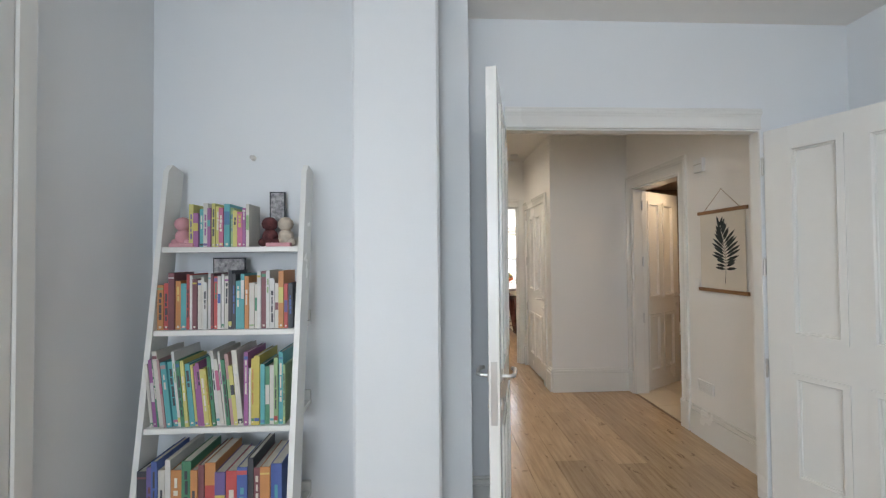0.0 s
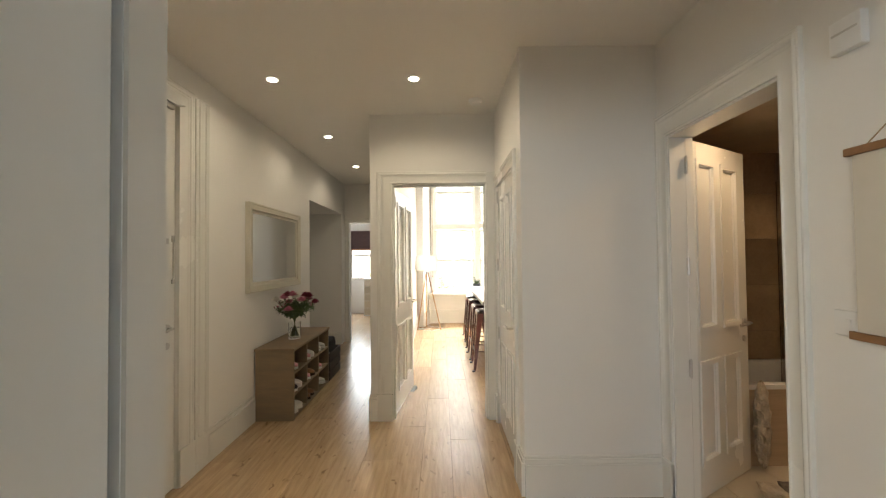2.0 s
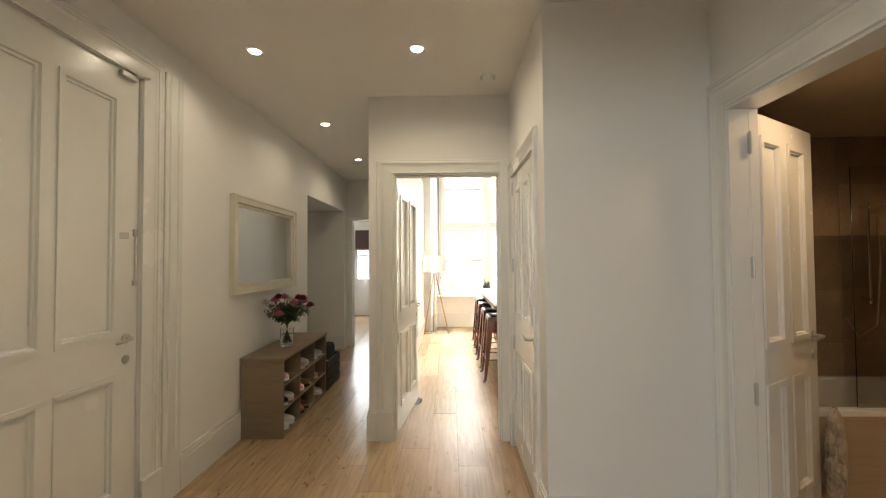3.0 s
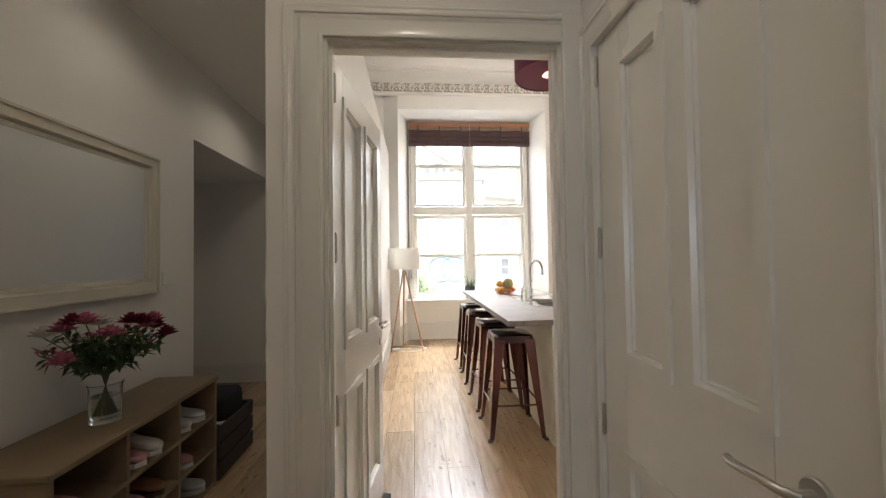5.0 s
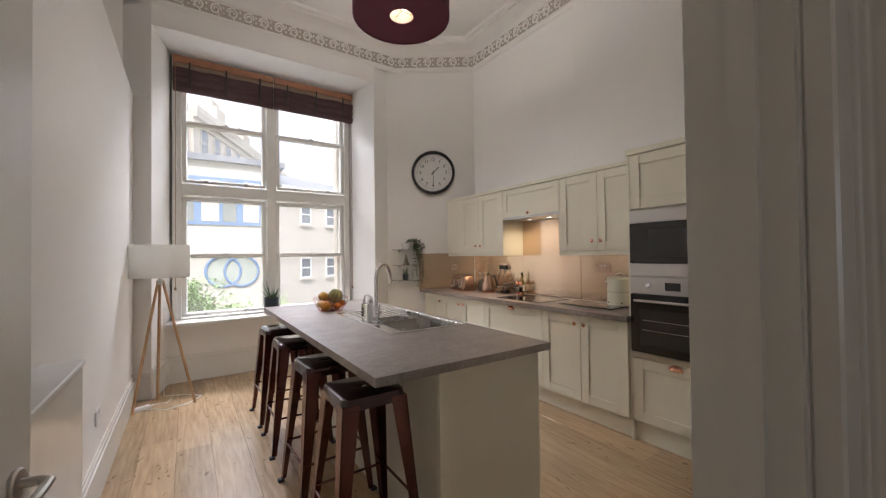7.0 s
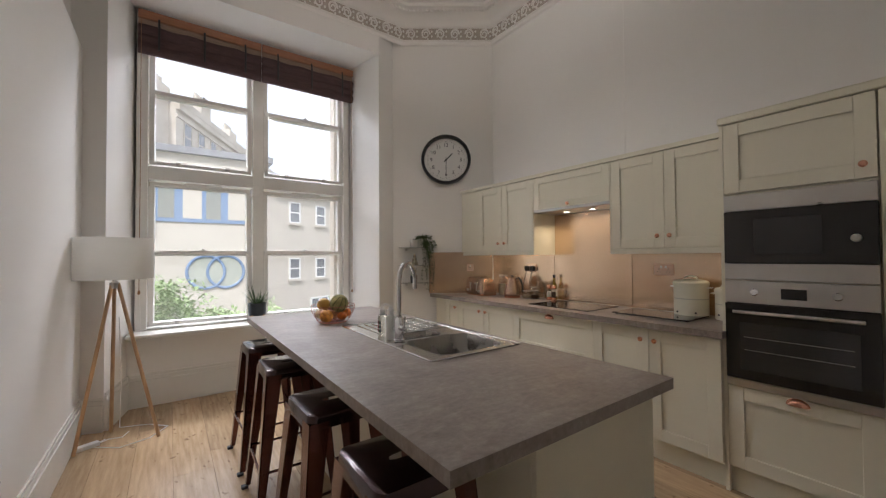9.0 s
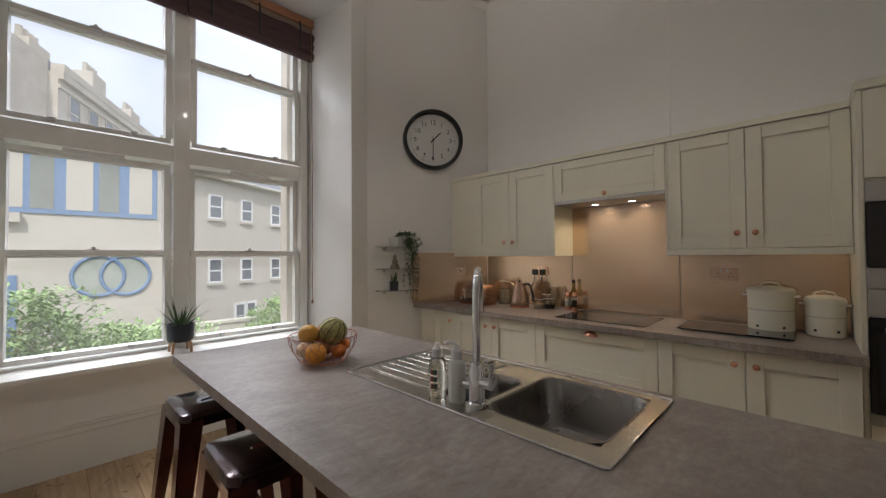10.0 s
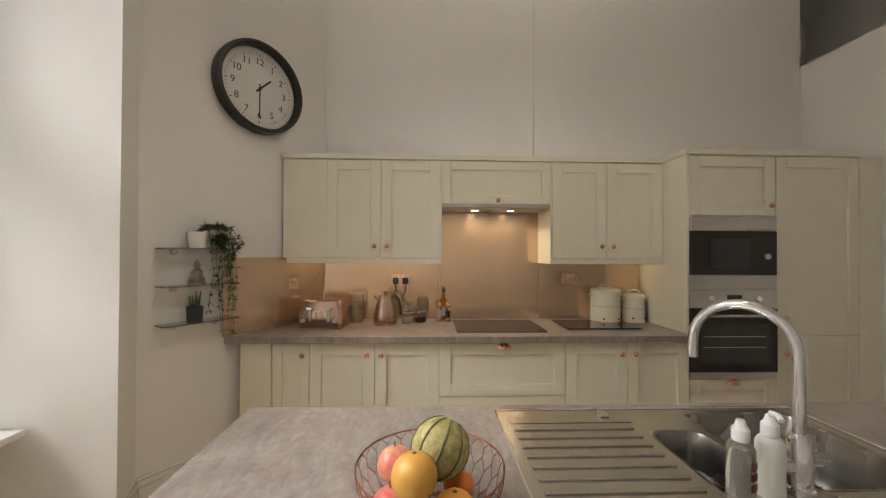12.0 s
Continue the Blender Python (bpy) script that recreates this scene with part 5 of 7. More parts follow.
def socket(place, turn, label, gangs=2, copper=False, plugs=0):
    s = thing("wall_socket", place, label, "socket", turn=turn)
    w = 0.073 if gangs == 2 else 0.043
    part("plate", box(-w, w, -0.008, 0, -0.043, 0.043, 0.003), ROSEPLATE if copper else WHITE, s)
    for g in range(gangs):
        cx = (g - (gangs - 1) / 2) * 0.07
        part("rocker", box(cx - 0.008 + (0.018 if gangs == 2 and g == 0 else -0.018 if gangs == 2 else 0), cx + 0.008 + (0.018 if gangs == 2 and g == 0 else -0.018 if gangs == 2 else 0), -0.011, -0.008, 0.012, 0.032, 0.001), WHITE, s)
        for dx, dz in ((0, 0.004), (-0.011, -0.018), (0.011, -0.018)):
            part("slot", box(cx + dx - 0.003, cx + dx + 0.003, -0.0086, -0.0079, dz - 0.002, dz + 0.003), BLACK, s)
    for g in range(plugs):
        cx = (g - 0.5) * 0.076
        p = part("plug", box(cx - 0.023, cx + 0.023, -0.045, -0.008, -0.035, 0.018, 0.008, None, 2), BLACK, s, "black plug")
        part("cable", tube([(cx, -0.035, -0.03), (cx, -0.05, -0.08), (cx - 0.02, -0.055, -0.15), (cx - 0.05 + 0.1 * g, -0.05, -0.22), (cx - 0.08 + 0.2 * g, -0.03, -0.268)], 0.0035, 6), BLACK, p)
    return s


socket((4.553, 7.70, 1.235), -90, "rose-gold double wall socket on the splashback", 2, True)
socket((4.553, 9.06, 1.225), -90, "rose-gold double wall socket with two black plugs", 2, True, plugs=2)
m = on_chamfer(0.93, 0.009, 1.215)
socket((m.translation.x, m.translation.y, 1.215), CA, "copper-tinted fused spur switch on the splashback", 1, True)
socket((0.811, 8.56, 0.46), 90, "white double wall socket on the partition", 2)

# small appliances and jars
COPPERDULL = material("rose_gold_appliance", (0.56, 0.40, 0.31), 0.22, 0.9, 0.04, 8, 90, 0.02)
to = thing("toaster", (4.29, 9.58, 0.91), "rose-gold four-slot toaster on the worktop", "toaster", turn=-98)
bm = bmesh.new()
prev = None
for z, hw2, hd2 in ((0.012, 0.155, 0.10), (0.03, 0.165, 0.11), (0.10, 0.160, 0.105), (0.165, 0.145, 0.092), (0.185, 0.135, 0.083), (0.19, 0.12, 0.07)):
    ring = [bm.verts.new(p) for p in round_rect(-hw2, hw2, -hd2, hd2, 0.04, z)]
    if prev:
        for k in range(24):
            bm.faces.new((prev[k], prev[(k + 1) % 24], ring[(k + 1) % 24], ring[k]))
    else:
        bm.faces.new(ring)
    prev = ring
bm.faces.new(prev)
part("body", bm, COPPERDULL, to)
part("base", box(-0.155, 0.155, -0.10, 0.10, 0, 0.024, 0.008, None, 2), COPPER, to)
for x in (-0.09, -0.03, 0.03, 0.09):
    part("slot", box(x - 0.014, x + 0.014, -0.06, 0.06, 0.1885, 0.1912), BLACK, to)
for x in (-0.065, 0.065):
    part("lever_track", box(x - 0.007, x + 0.007, -0.113, -0.096, 0.05, 0.145, 0.002), NICKEL, to)
    part("lever", box(x - 0.02, x + 0.02, -0.13, -0.108, 0.13, 0.148, 0.005), CHROME, to)
    part("dial", lathe([(0.014, 0), (0.014, 0.012), (0, 0.013)], 16, None, pose(x * 1.75, -0.107, 0.055, 90)), NICKEL, to)
    for k in range(4):
        part("button", ball((x * 0.35, -0.108, 0.05 + 0.018 * k), 0.005, None, (1, 1, 1), 1), BLACK, to)

ke = thing("kettle", (4.36, 9.16, 0.91), "rose-gold pyramid kettle with black handle", "kettle", turn=-70)
part("base", lathe([(0, 0), (0.085, 0), (0.086, 0.018), (0.08, 0.024), (0, 0.024)], 28), COPPER, ke)
part("body", lathe([(0, 0.024), (0.086, 0.024), (0.088, 0.035), (0.078, 0.10), (0.06, 0.17), (0.046, 0.205), (0.043, 0.212), (0, 0.214)], 32), COPPERDULL, ke)
part("lid_knob", lathe([(0.005, 0.212), (0.005, 0.222), (0.015, 0.228), (0.014, 0.236), (0, 0.238)], 14), BLACK, ke)
part("spout", tube([(-0.04, 0, 0.18), (-0.065, 0, 0.198), (-0.078, 0, 0.215)], 0.018, 10, None, 0.008), COPPERDULL, ke)
part("handle", tube([(0.045, 0, 0.20), (0.075, 0, 0.21), (0.10, 0, 0.185), (0.115, 0, 0.13), (0.12, 0, 0.075), (0.11, 0, 0.06)], 0.011, 10), BLACK, ke, "black curved handle")


def jar(x, y, r, h, label, fill=None, level=0.5, lid=NICKEL, squat=False):
    j = thing("storage_jar", (x, y, 0.91), label, "jar", "jars beside the kettle")
    part("glass", lathe([(0, 0), (r, 0), (r, h * 0.82), (r * 0.8, h * 0.9), (r * 0.8, h * 0.93), (r * 0.77, h * 0.93), (r * 0.77, h * 0.9), (r * 0.96, h * 0.8), (r * 0.96, 0.006), (0, 0.006)], 24), CLEAR, j)
    if fill:
        part("contents", lathe([(0, 0.007), (r * 0.94, 0.007), (r * 0.94, h * level), (0, h * level + 0.004)], 20), fill, j)
    lidp = part("lid", lathe([(0, h * 0.93), (r * 0.85, h * 0.93), (r * 0.87, h * 0.95), (r * 0.85, h), (0, h)], 20), CLEAR, j, "clip-top glass lid")
    part("clip", tube([(r * 0.9 * math.cos(a), r * 0.9 * math.sin(a), h * 0.9) for a in (2 * math.pi * k / 20 for k in range(20))], 0.002, 5, closed=True), NICKEL, lidp)


OATS = material("oats", (0.55, 0.46, 0.33), 0.9, 0, 0.2, 60, 200, 0.4, 0.004)
COFFEE = material("ground_coffee", (0.07, 0.04, 0.025), 0.9, 0, 0.2, 80, 200, 0.4, 0.004)
jar(4.46, 9.39, 0.055, 0.24, "tall clip-top glass jar of oats", OATS, 0.55)
jar(4.47, 8.95, 0.045, 0.13, "small clip-top glass jar", OATS, 0.3)
jar(4.42, 8.90, 0.042, 0.10, "small clip-top glass jar with dark contents", COFFEE, 0.4)
jar(4.40, 8.99, 0.045, 0.09, "small round glass jar", OATS, 0.4)
ST2 = thing("stacked_jar", (4.485, 8.885, 0.91), "clip-top glass jar beside the mills", "jar", "jars beside the kettle")
part("glass", lathe([(0, 0), (0.045, 0), (0.045, 0.15), (0.036, 0.165), (0.036, 0.18), (0, 0.18)], 20), CLEAR, ST2)
for x, y, f in ((4.46, 8.755, WHITE), (4.45, 8.69, COFFEE)):
    mi = thing("pepper_mill", (x, y, 0.91), "copper and acrylic pepper mill", "mill", "salt and pepper mills")
    part("base", lathe([(0, 0), (0.024, 0), (0.025, 0.012), (0.023, 0.03), (0, 0.03)], 18), COPPER, mi)
    part("barrel", lathe([(0.021, 0.03), (0.020, 0.11), (0, 0.11)], 18), CLEAR, mi)
    part("contents", lathe([(0, 0.031), (0.017, 0.031), (0.017, 0.085), (0, 0.087)], 14), f, mi)
    part("top", lathe([(0.021, 0.11), (0.023, 0.12), (0.022, 0.14), (0.014, 0.152), (0, 0.155)], 18), COPPER, mi)
OIL = glass("olive_oil", (0.72, 0.62, 0.12))
bo = thing("oil_bottle", (4.50, 8.72, 0.91), "glass bottle of olive oil with black cap", "bottle")
part("glass", lathe([(0, 0), (0.027, 0), (0.028, 0.01), (0.028, 0.14), (0.013, 0.18), (0.012, 0.225), (0, 0.225)], 20), OIL, bo)
part("cap", lathe([(0.014, 0.222), (0.014, 0.252), (0, 0.253)], 14), BLACK, bo)
part("label_band", lathe([(0.0284, 0.04), (0.0284, 0.11)], 20, caps=False), PAPER, bo)
for x, y, r, h in ((4.435, 7.465, 0.108, 0.242), (4.445, 7.235, 0.082, 0.2)):
    ca = thing("storage_canister", (x, y, 0.91), "cream enamel storage canister with lid and side handles", "canister", "enamel canisters")
    part("tin", lathe([(0, 0), (r - 0.004, 0), (r, 0.005), (r, h - 0.004), (r - 0.004, h), (0, h)], 32), CREAM, ca)
    lidp = part("lid", lathe([(r + 0.004, h - 0.02), (r + 0.005, h), (r * 0.97, h + 0.012), (r * 0.6, h + 0.022), (0, h + 0.026)], 32, caps=False), CREAM, ca)
    part("lid_handle", tube([(0, -0.045, h + 0.022), (0, -0.035, h + 0.04), (0, 0, h + 0.048), (0, 0.035, h + 0.04), (0, 0.045, h + 0.022)], 0.006, 8), CREAM, lidp)
    for s in (-1, 1):
        part("side_handle", tube([(-0.025, s * r, h * 0.86), (-0.02, s * (r + 0.02), h * 0.87), (0.02, s * (r + 0.02), h * 0.87), (0.025, s * r, h * 0.86)], 0.005, 8), WHITE, ca)
    for a in (150, 215):
        part("vent_hole", ball((r * math.cos(radians(a)), r * math.sin(radians(a)), 0.035), 0.008, None, (1, 1, 1), 1), BLACK, ca)
    part("lettering_bar", lathe([(r + 0.0008, h * 0.52), (r + 0.0008, h * 0.55)], 32, caps=False), material("faint_lettering", (0.55, 0.52, 0.44), 0.5), ca)

# ---- wall clock ----
m = on_chamfer(0.645, 0.002, 2.521)
ck = new("wall_clock")
ck.matrix_basis = m
tagged(ck, "round wall clock with black rim and white face", "clock")
R = 0.296
part("case", lathe([(R - 0.02, 0), (R, 0.005), (R + 0.004, 0.045), (R - 0.003, 0.080), (R - 0.020, 0.085), (R - 0.031, 0.072), (R - 0.034, 0.02), (0, 0.02), (0, 0.0)], 64, None, pose(0, 0, 0, 90)), BLACK, ck, "black rounded rim")
part("face", lathe([(0, 0.021), (R - 0.034, 0.021), (R - 0.034, 0.024), (0, 0.024)], 64, None, pose(0, 0, 0, 90)), CLOCKFACE, ck)
part("inner_ring", tube([((R - 0.045) * math.cos(a), -0.0255, (R - 0.045) * math.sin(a)) for a in (2 * math.pi * k / 64 for k in range(64))], 0.0015, 4, closed=True), NICKEL, ck)
for k in range(60):
    a = 2 * math.pi * k / 60
    big = k % 5 == 0
    t = box(-0.0022 if big else -0.0011, 0.0022 if big else 0.0011, -0.0255, -0.0241, R - 0.085 if big else R - 0.078, R - 0.066)
    t.transform(pose(0, 0, 0, 0, math.degrees(a), 0))
    part("minute_mark", t, BLACK, ck)


def words(text, size, mat, parent, m, name="lettering"):
    cu = bpy.data.curves.new(name, "FONT")
    cu.body, cu.size, cu.align_x, cu.align_y, cu.extrude = text, size, "CENTER", "CENTER", 0.0006
    o = bpy.data.objects.new(name, cu)
    scene.collection.objects.link(o)
    me = bpy.data.meshes.new_from_object(o)
    bpy.data.objects.remove(o)
    me.materials.append(mat)
    ob = new(name, me)
    ob.parent = parent
    ob.matrix_basis = m
    return ob


for k in range(1, 13):
    a = radians(30 * k)
    words(str(k), 0.062, BLACK, ck, pose(0.178 * math.sin(a), -0.0252, 0.178 * math.cos(a), 90), "numeral")
for ang, length, wd in ((45, 0.11, 0.006), (180, 0.19, 0.004)):
    t = box(-wd, wd, -0.030, -0.027, -0.035, length, 0.001)
    t.transform(pose(0, 0, 0, 0, ang, 0))
    part("pointer", t, BLACK, ck)
part("boss", lathe([(0, 0.026), (0.011, 0.026), (0.011, 0.033), (0, 0.034)], 16, None, pose(0, 0, 0, 90)), BLACK, ck)

# ---- glass shelves with plants ----
rl = random.Random(11)


def leaf_blade(bm, p, d, length, width, up=Vector((0, 0, 1)), fold=0.25):
    p, d = Vector(p), Vector(d).normalized()
    side = d.cross(up)
    if side.length < 0.1:
        side = d.cross(Vector((1, 0, 0)))
    side.normalize()
    n = side.cross(d)
    v = [p, p + d * length * 0.45 + side * width / 2 + n * width * fold, p + d * length, p + d * length * 0.45 - side * width / 2 + n * width * fold, p + d * length * 0.5]
    v = [bm.verts.new(q) for q in v]
    bm.faces.new((v[0], v[1], v[4])), bm.faces.new((v[1], v[2], v[4])), bm.faces.new((v[2], v[3], v[4])), bm.faces.new((v[3], v[0], v[4]))


for z in (1.46, 1.252, 1.043):
    sh = new("glass_shelf")
    sh.matrix_basis = on_chamfer(0.0, 0, z)
    tagged(sh, "clear glass wall shelf on two metal brackets", "shelf", "glass shelves")
    part("glass", box(0.075, 0.475, -0.12, -0.002, -0.006, 0, 0.001), GREENGLASS, sh)
    for x in (0.16, 0.38):
        part("bracket", lathe([(0, 0), (0.018, 0), (0.018, 0.02), (0.012, 0.03), (0, 0.03)], 14, None, pose(x, -0.001, -0.022, 90)), NICKEL, sh)
c = on_chamfer(0.255, 0.065, 1.46).translation
pp = thing("trailing_plant", tuple(c), "white pot with long trailing green plant", "plant")
part("pot", lathe([(0, 0), (0.04, 0), (0.05, 0.085), (0.051, 0.092), (0.046, 0.092), (0.044, 0.07), (0, 0.07)], 24), CERAMIC, pp)
bm, sm = bmesh.new(), bmesh.new()
dch = Vector((1.0, -0.70, 0)).normalized()
nch = Vector((-0.70, -1.0, 0)).normalized()
for k in range(22):
    out = 0.07 + rl.random() * 0.08
    drop = rl.choice((0.05, 0.09, 0.16, 0.26, 0.38, 0.50)) * (0.8 + 0.4 * rl.random())
    side = (1.3 if k % 5 == 0 else 1.75) * out
    pts = []
    for q in range(13):
        f = q / 12
        g = min(f * 2.5, 1)
        p = dch * (side * math.sin(g * math.pi / 2) + 0.012 * math.sin(9 * f + k)) + nch * ((rl.random() - 0.5) * 0.008 + 0.04 * (k % 5 - 2) / 2 * g)
        p.z = 0.085 + 0.05 * math.sin(min(f * 3, 1) * math.pi) - drop * max(f - 0.25, 0) / 0.75
        pts.append(p)
    tube(pts, 0.0014, 4, sm)
    for q, p in enumerate(pts):
        for _ in range(3):
            d = Vector((rl.uniform(-1, 1), rl.uniform(-1, 1), rl.uniform(-0.8, 0.5)))
            leaf_blade(bm, p, d, 0.024 + 0.012 * rl.random(), 0.013)
part("stem_strands", sm, STEM, pp)
part("foliage", bm, LEAF, pp)
c = on_chamfer(0.26, 0.06, 1.252).translation
fg = part("figurine", lathe([(0, 0), (0.045, 0), (0.046, 0.012), (0.038, 0.018), (0.042, 0.03), (0.03, 0.042), (0.026, 0.06), (0.03, 0.075), (0.014, 0.09), (0.018, 0.105), (0.016, 0.12), (0.006, 0.135), (0, 0.14)], 18), material("antique_silver", (0.42, 0.38, 0.28), 0.35, 0.8, 0.2, 40, 90, 0.2))
fg.location = c
tagged(fg, "small antique silver seated figurine", "figurine")
c = on_chamfer(0.25, 0.06, 1.043).translation
su = thing("succulent", tuple(c), "spiky succulent in dark grey pot on glass shelf", "plant")
part("pot", lathe([(0, 0), (0.04, 0), (0.043, 0.085), (0.038, 0.086), (0.036, 0.07), (0, 0.07)], 20), POTBLUE, su)
for k in range(9):
    a = k * 2.4
    part("leaf", tube([(0.018 * math.cos(a), 0.018 * math.sin(a), 0.07), (0.024 * math.cos(a), 0.024 * math.sin(a), 0.11), (0.03 * math.cos(a), 0.03 * math.sin(a), 0.13 + 0.02 * (k % 3))], 0.007, 6, None, 0.002), LEAF, su)

# ---- pendant lamp ----
pe = thing("pendant_lamp", (2.70, 8.26, 3.31), "large burgundy fabric drum pendant lamp, lit", "pendant lamp")
R = 0.39
part("shade", lathe([(R, 0), (R, 0.33), (R - 0.004, 0.33), (R - 0.004, 0.0), (R, 0)], 72, caps=False), BURG, pe)
part("diffuser", lathe([(0.095, 0.012), (R - 0.006, 0.012), (R - 0.006, 0.016), (0.095, 0.016), (0.095, 0.012)], 72, caps=False), BURG, pe, "burgundy fabric disc with round opening")
part("inner_drum", lathe([(0.097, 0.014), (0.15, 0.30), (0.146, 0.30), (0.094, 0.018)], 40, caps=False), INSHADE, pe)
bm = tube([(-0.1, 0, 0.06), (0.1, 0, 0.06)], 0.004, 6)
tube([(0, -0.1, 0.06), (0, 0.1, 0.06)], 0.004, 6, bm)
part("spider", bm, COPPER, pe)
part("bulb", ball((0.02, -0.01, 0.10), 0.032, None, (1, 1, 1.15), 3), BULB, pe, "glowing round bulb")
part("flex", tube([(0, 0, 0.14), (0, 0, 0.96)], 0.003, 6), WHITE, pe)
part("ceiling_cup", lathe([(0, 0.99), (0.05, 0.99), (0.048, 0.965), (0.01, 0.95), (0, 0.95)], 24), WHITE, pe)
lamp("pendant_glow", "SPOT", (2.70, 8.26, 3.325), 30, (1.0, 0.89, 0.75), 0.03, target=(2.70, 8.26, 0), spot=170)
lamp("pendant_upward_glow", "POINT", (2.70, 8.26, 3.74), 20, (1.0, 0.89, 0.75), 0.14)

# ---- roman blinds ----
for x0, x1 in ((1.12, 2.175), (2.185, 3.245)):
    rb2 = thing("roman_blind", ((x0 + x1) / 2, 10.80, 3.27), "dark woven bamboo roman blind drawn up", "blind", "window blinds")
    w = (x1 - x0) / 2
    part("head_rail", box(-w, w, -0.035, 0.0, 0.345, 0.425, 0.004), BLINDW, rb2, "stained wooden head rail")
    bm = bmesh.new()
    n = 15
    prof = []
    for i in range(n):
        f = i / (n - 1)
        prof.append((-0.022 - 0.02 * abs(math.sin(f * math.pi * 3)), 0.02 + f * 0.27))
    rows = [[bm.verts.new((-w + 2 * w * k / 24, y + 0.004 * math.sin(k * 1.3 + z * 20), z + 0.006 * math.sin(k * 0.8))) for k in range(25)] for y, z in prof] + [[bm.verts.new((-w + 2 * w * k / 24, 0.01, z)) for k in range(25)] for z in (0.29, 0.02)]
    rows.append(rows[0])
    for a, b in zip(rows, rows[1:]):
        for k in range(24):
            bm.faces.new((a[k], a[k + 1], b[k + 1], b[k]))
    part("fabric", bm, BLIND, rb2)
    part("upper_weave", box(-w, w, -0.012, -0.008, 0.285, 0.345), material("open_bamboo_weave", (0.36, 0.26, 0.19), 0.8, 0, 0.2, 30, 160, 0.2, 0.002, (0.3, 1, 6)), rb2)
    for x in (-0.7 * w, 0.0, 0.7 * w):
        part("tie", tube([(x, -0.037, 0.36), (x, -0.048, 0.30), (x, -0.05, 0.2), (x, -0.046, 0.06)], 0.009, 6), BLACK, rb2, "black cord tie")
for x, z in ((1.145, 1.12), (3.20, 1.02)):
    co = thing("blind_cord", (x, 10.74, z - 0.1), "thin blind cord with wooden pull", "blind cord", "blind cords")
    part("cord", tube([(0, 0, 0.03), (0.002, 0, 1.0), (0, 0.02, 3.7 - z)], 0.003, 5), HAZELROD, co)
    part("pull", lathe([(0, 0), (0.009, 0.004), (0.011, 0.02), (0.005, 0.04), (0, 0.042)], 12), HAZELROD, co)
    part("tail", tube([(0.003, 0, 0.03), (0.012, -0.02, -0.2), (0.02, -0.03, -0.36)], 0.002, 5), LINEN, co)

# ---- sill plant ----
sp2 = thing("sill_plant", (2.12, 10.66, 0.672), "spiky green plant in dark blue pot on wooden legs", "plant")
part("pot", lathe([(0, 0.065), (0.06, 0.065), (0.068, 0.075), (0.072, 0.165), (0.068, 0.172), (0.062, 0.17), (0.06, 0.14), (0, 0.14)], 28), POTBLUE, sp2)
for a in (45, 135, 225, 315):
    x, y = 0.055 * math.cos(radians(a)), 0.055 * math.sin(radians(a))
    part("leg", tube([(x * 1.25, y * 1.25, 0), (x, y, 0.10)], 0.007, 8, None, 0.01), PINE, sp2)
bm = bmesh.new()
for k in range(46):
    a, tilt, n = rl.uniform(0, 6.28), rl.uniform(0.15, 1.3), rl.uniform(0.13, 0.25)
    d = Vector((math.cos(a), math.sin(a), 0))
    p = Vector((0, 0, 0.15)) + d * 0.02
    prev = None
    for q in range(5):
        f = q / 4
        c2 = p + d * n * f * math.sin(tilt) + Vector((0, 0, n * (f * math.cos(tilt) - 0.25 * f * f * math.sin(tilt))))
        s = d.cross(Vector((0, 0, 1))) * 0.0065 * (1 - f * 0.95)
        cur = (bm.verts.new(c2 + s), bm.verts.new(c2 - s))
        if prev:
            bm.faces.new((prev[0], prev[1], cur[1], cur[0]))
        prev = cur
part("foliage", bm, LEAF, sp2)
sp2.scale = (1.22, 1.22, 1.22)

# ---- tripod floor lamp ----
fl = thing("floor_lamp", (1.04, 10.03, 0), "white drum shade floor lamp on wooden tripod", "floor lamp")
for fx, fy in ((-0.195, -0.14), (0.275, -0.12), (-0.03, 0.19)):
    part("leg", tube([(fx, fy, 0), (fx * 0.07, fy * 0.07, 1.17)], 0.0125, 10), PINE, fl)
part("collar", lathe([(0, 1.13), (0.03, 1.13), (0.032, 1.17), (0.014, 1.185), (0.012, 1.25), (0, 1.25)], 18), NICKEL, fl)
part("shade", lathe([(0.235, 1.20), (0.235, 1.505), (0.232, 1.505), (0.232, 1.20), (0.235, 1.20)], 48, caps=False), LINEN, fl, "white linen drum shade")
bm = bmesh.new()
for a in (0, 120, 240):
    tube([(0, 0, 1.24), (0.232 * math.cos(radians(a)), 0.232 * math.sin(radians(a)), 1.25)], 0.003, 5, bm)
part("spider", bm, NICKEL, fl)
part("bulb", ball((0, 0, 1.32), 0.035, None, (1, 1, 1.2), 2), WHITE, fl)
part("cable", tube([(0.02, 0.1, 0.9), (0.03, 0.17, 0.4), (0.02, 0.2, 0.02), (0.2, 0.18, 0.005), (0.33, 0.05, 0.005), (0.22, -0.12, 0.005), (0.05, -0.18, 0.005), (-0.12, -0.05, 0.005), (-0.05, 0.05, 0.005)], 0.0035, 6), WHITE, fl)
ex = thing("extension_block", (0.90, 9.98, 0), "white plug extension block on the floor", "extension lead", turn=25)
part("block", box(-0.07, 0.07, -0.025, 0.025, 0, 0.03, 0.006, None, 2), WHITE, ex)
part("cable", tube([(0.07, 0, 0.01), (0.14, 0.03, 0.005), (0.2, -0.02, 0.005), (0.27, 0.05, 0.005)], 0.003, 6), WHITE, ex)

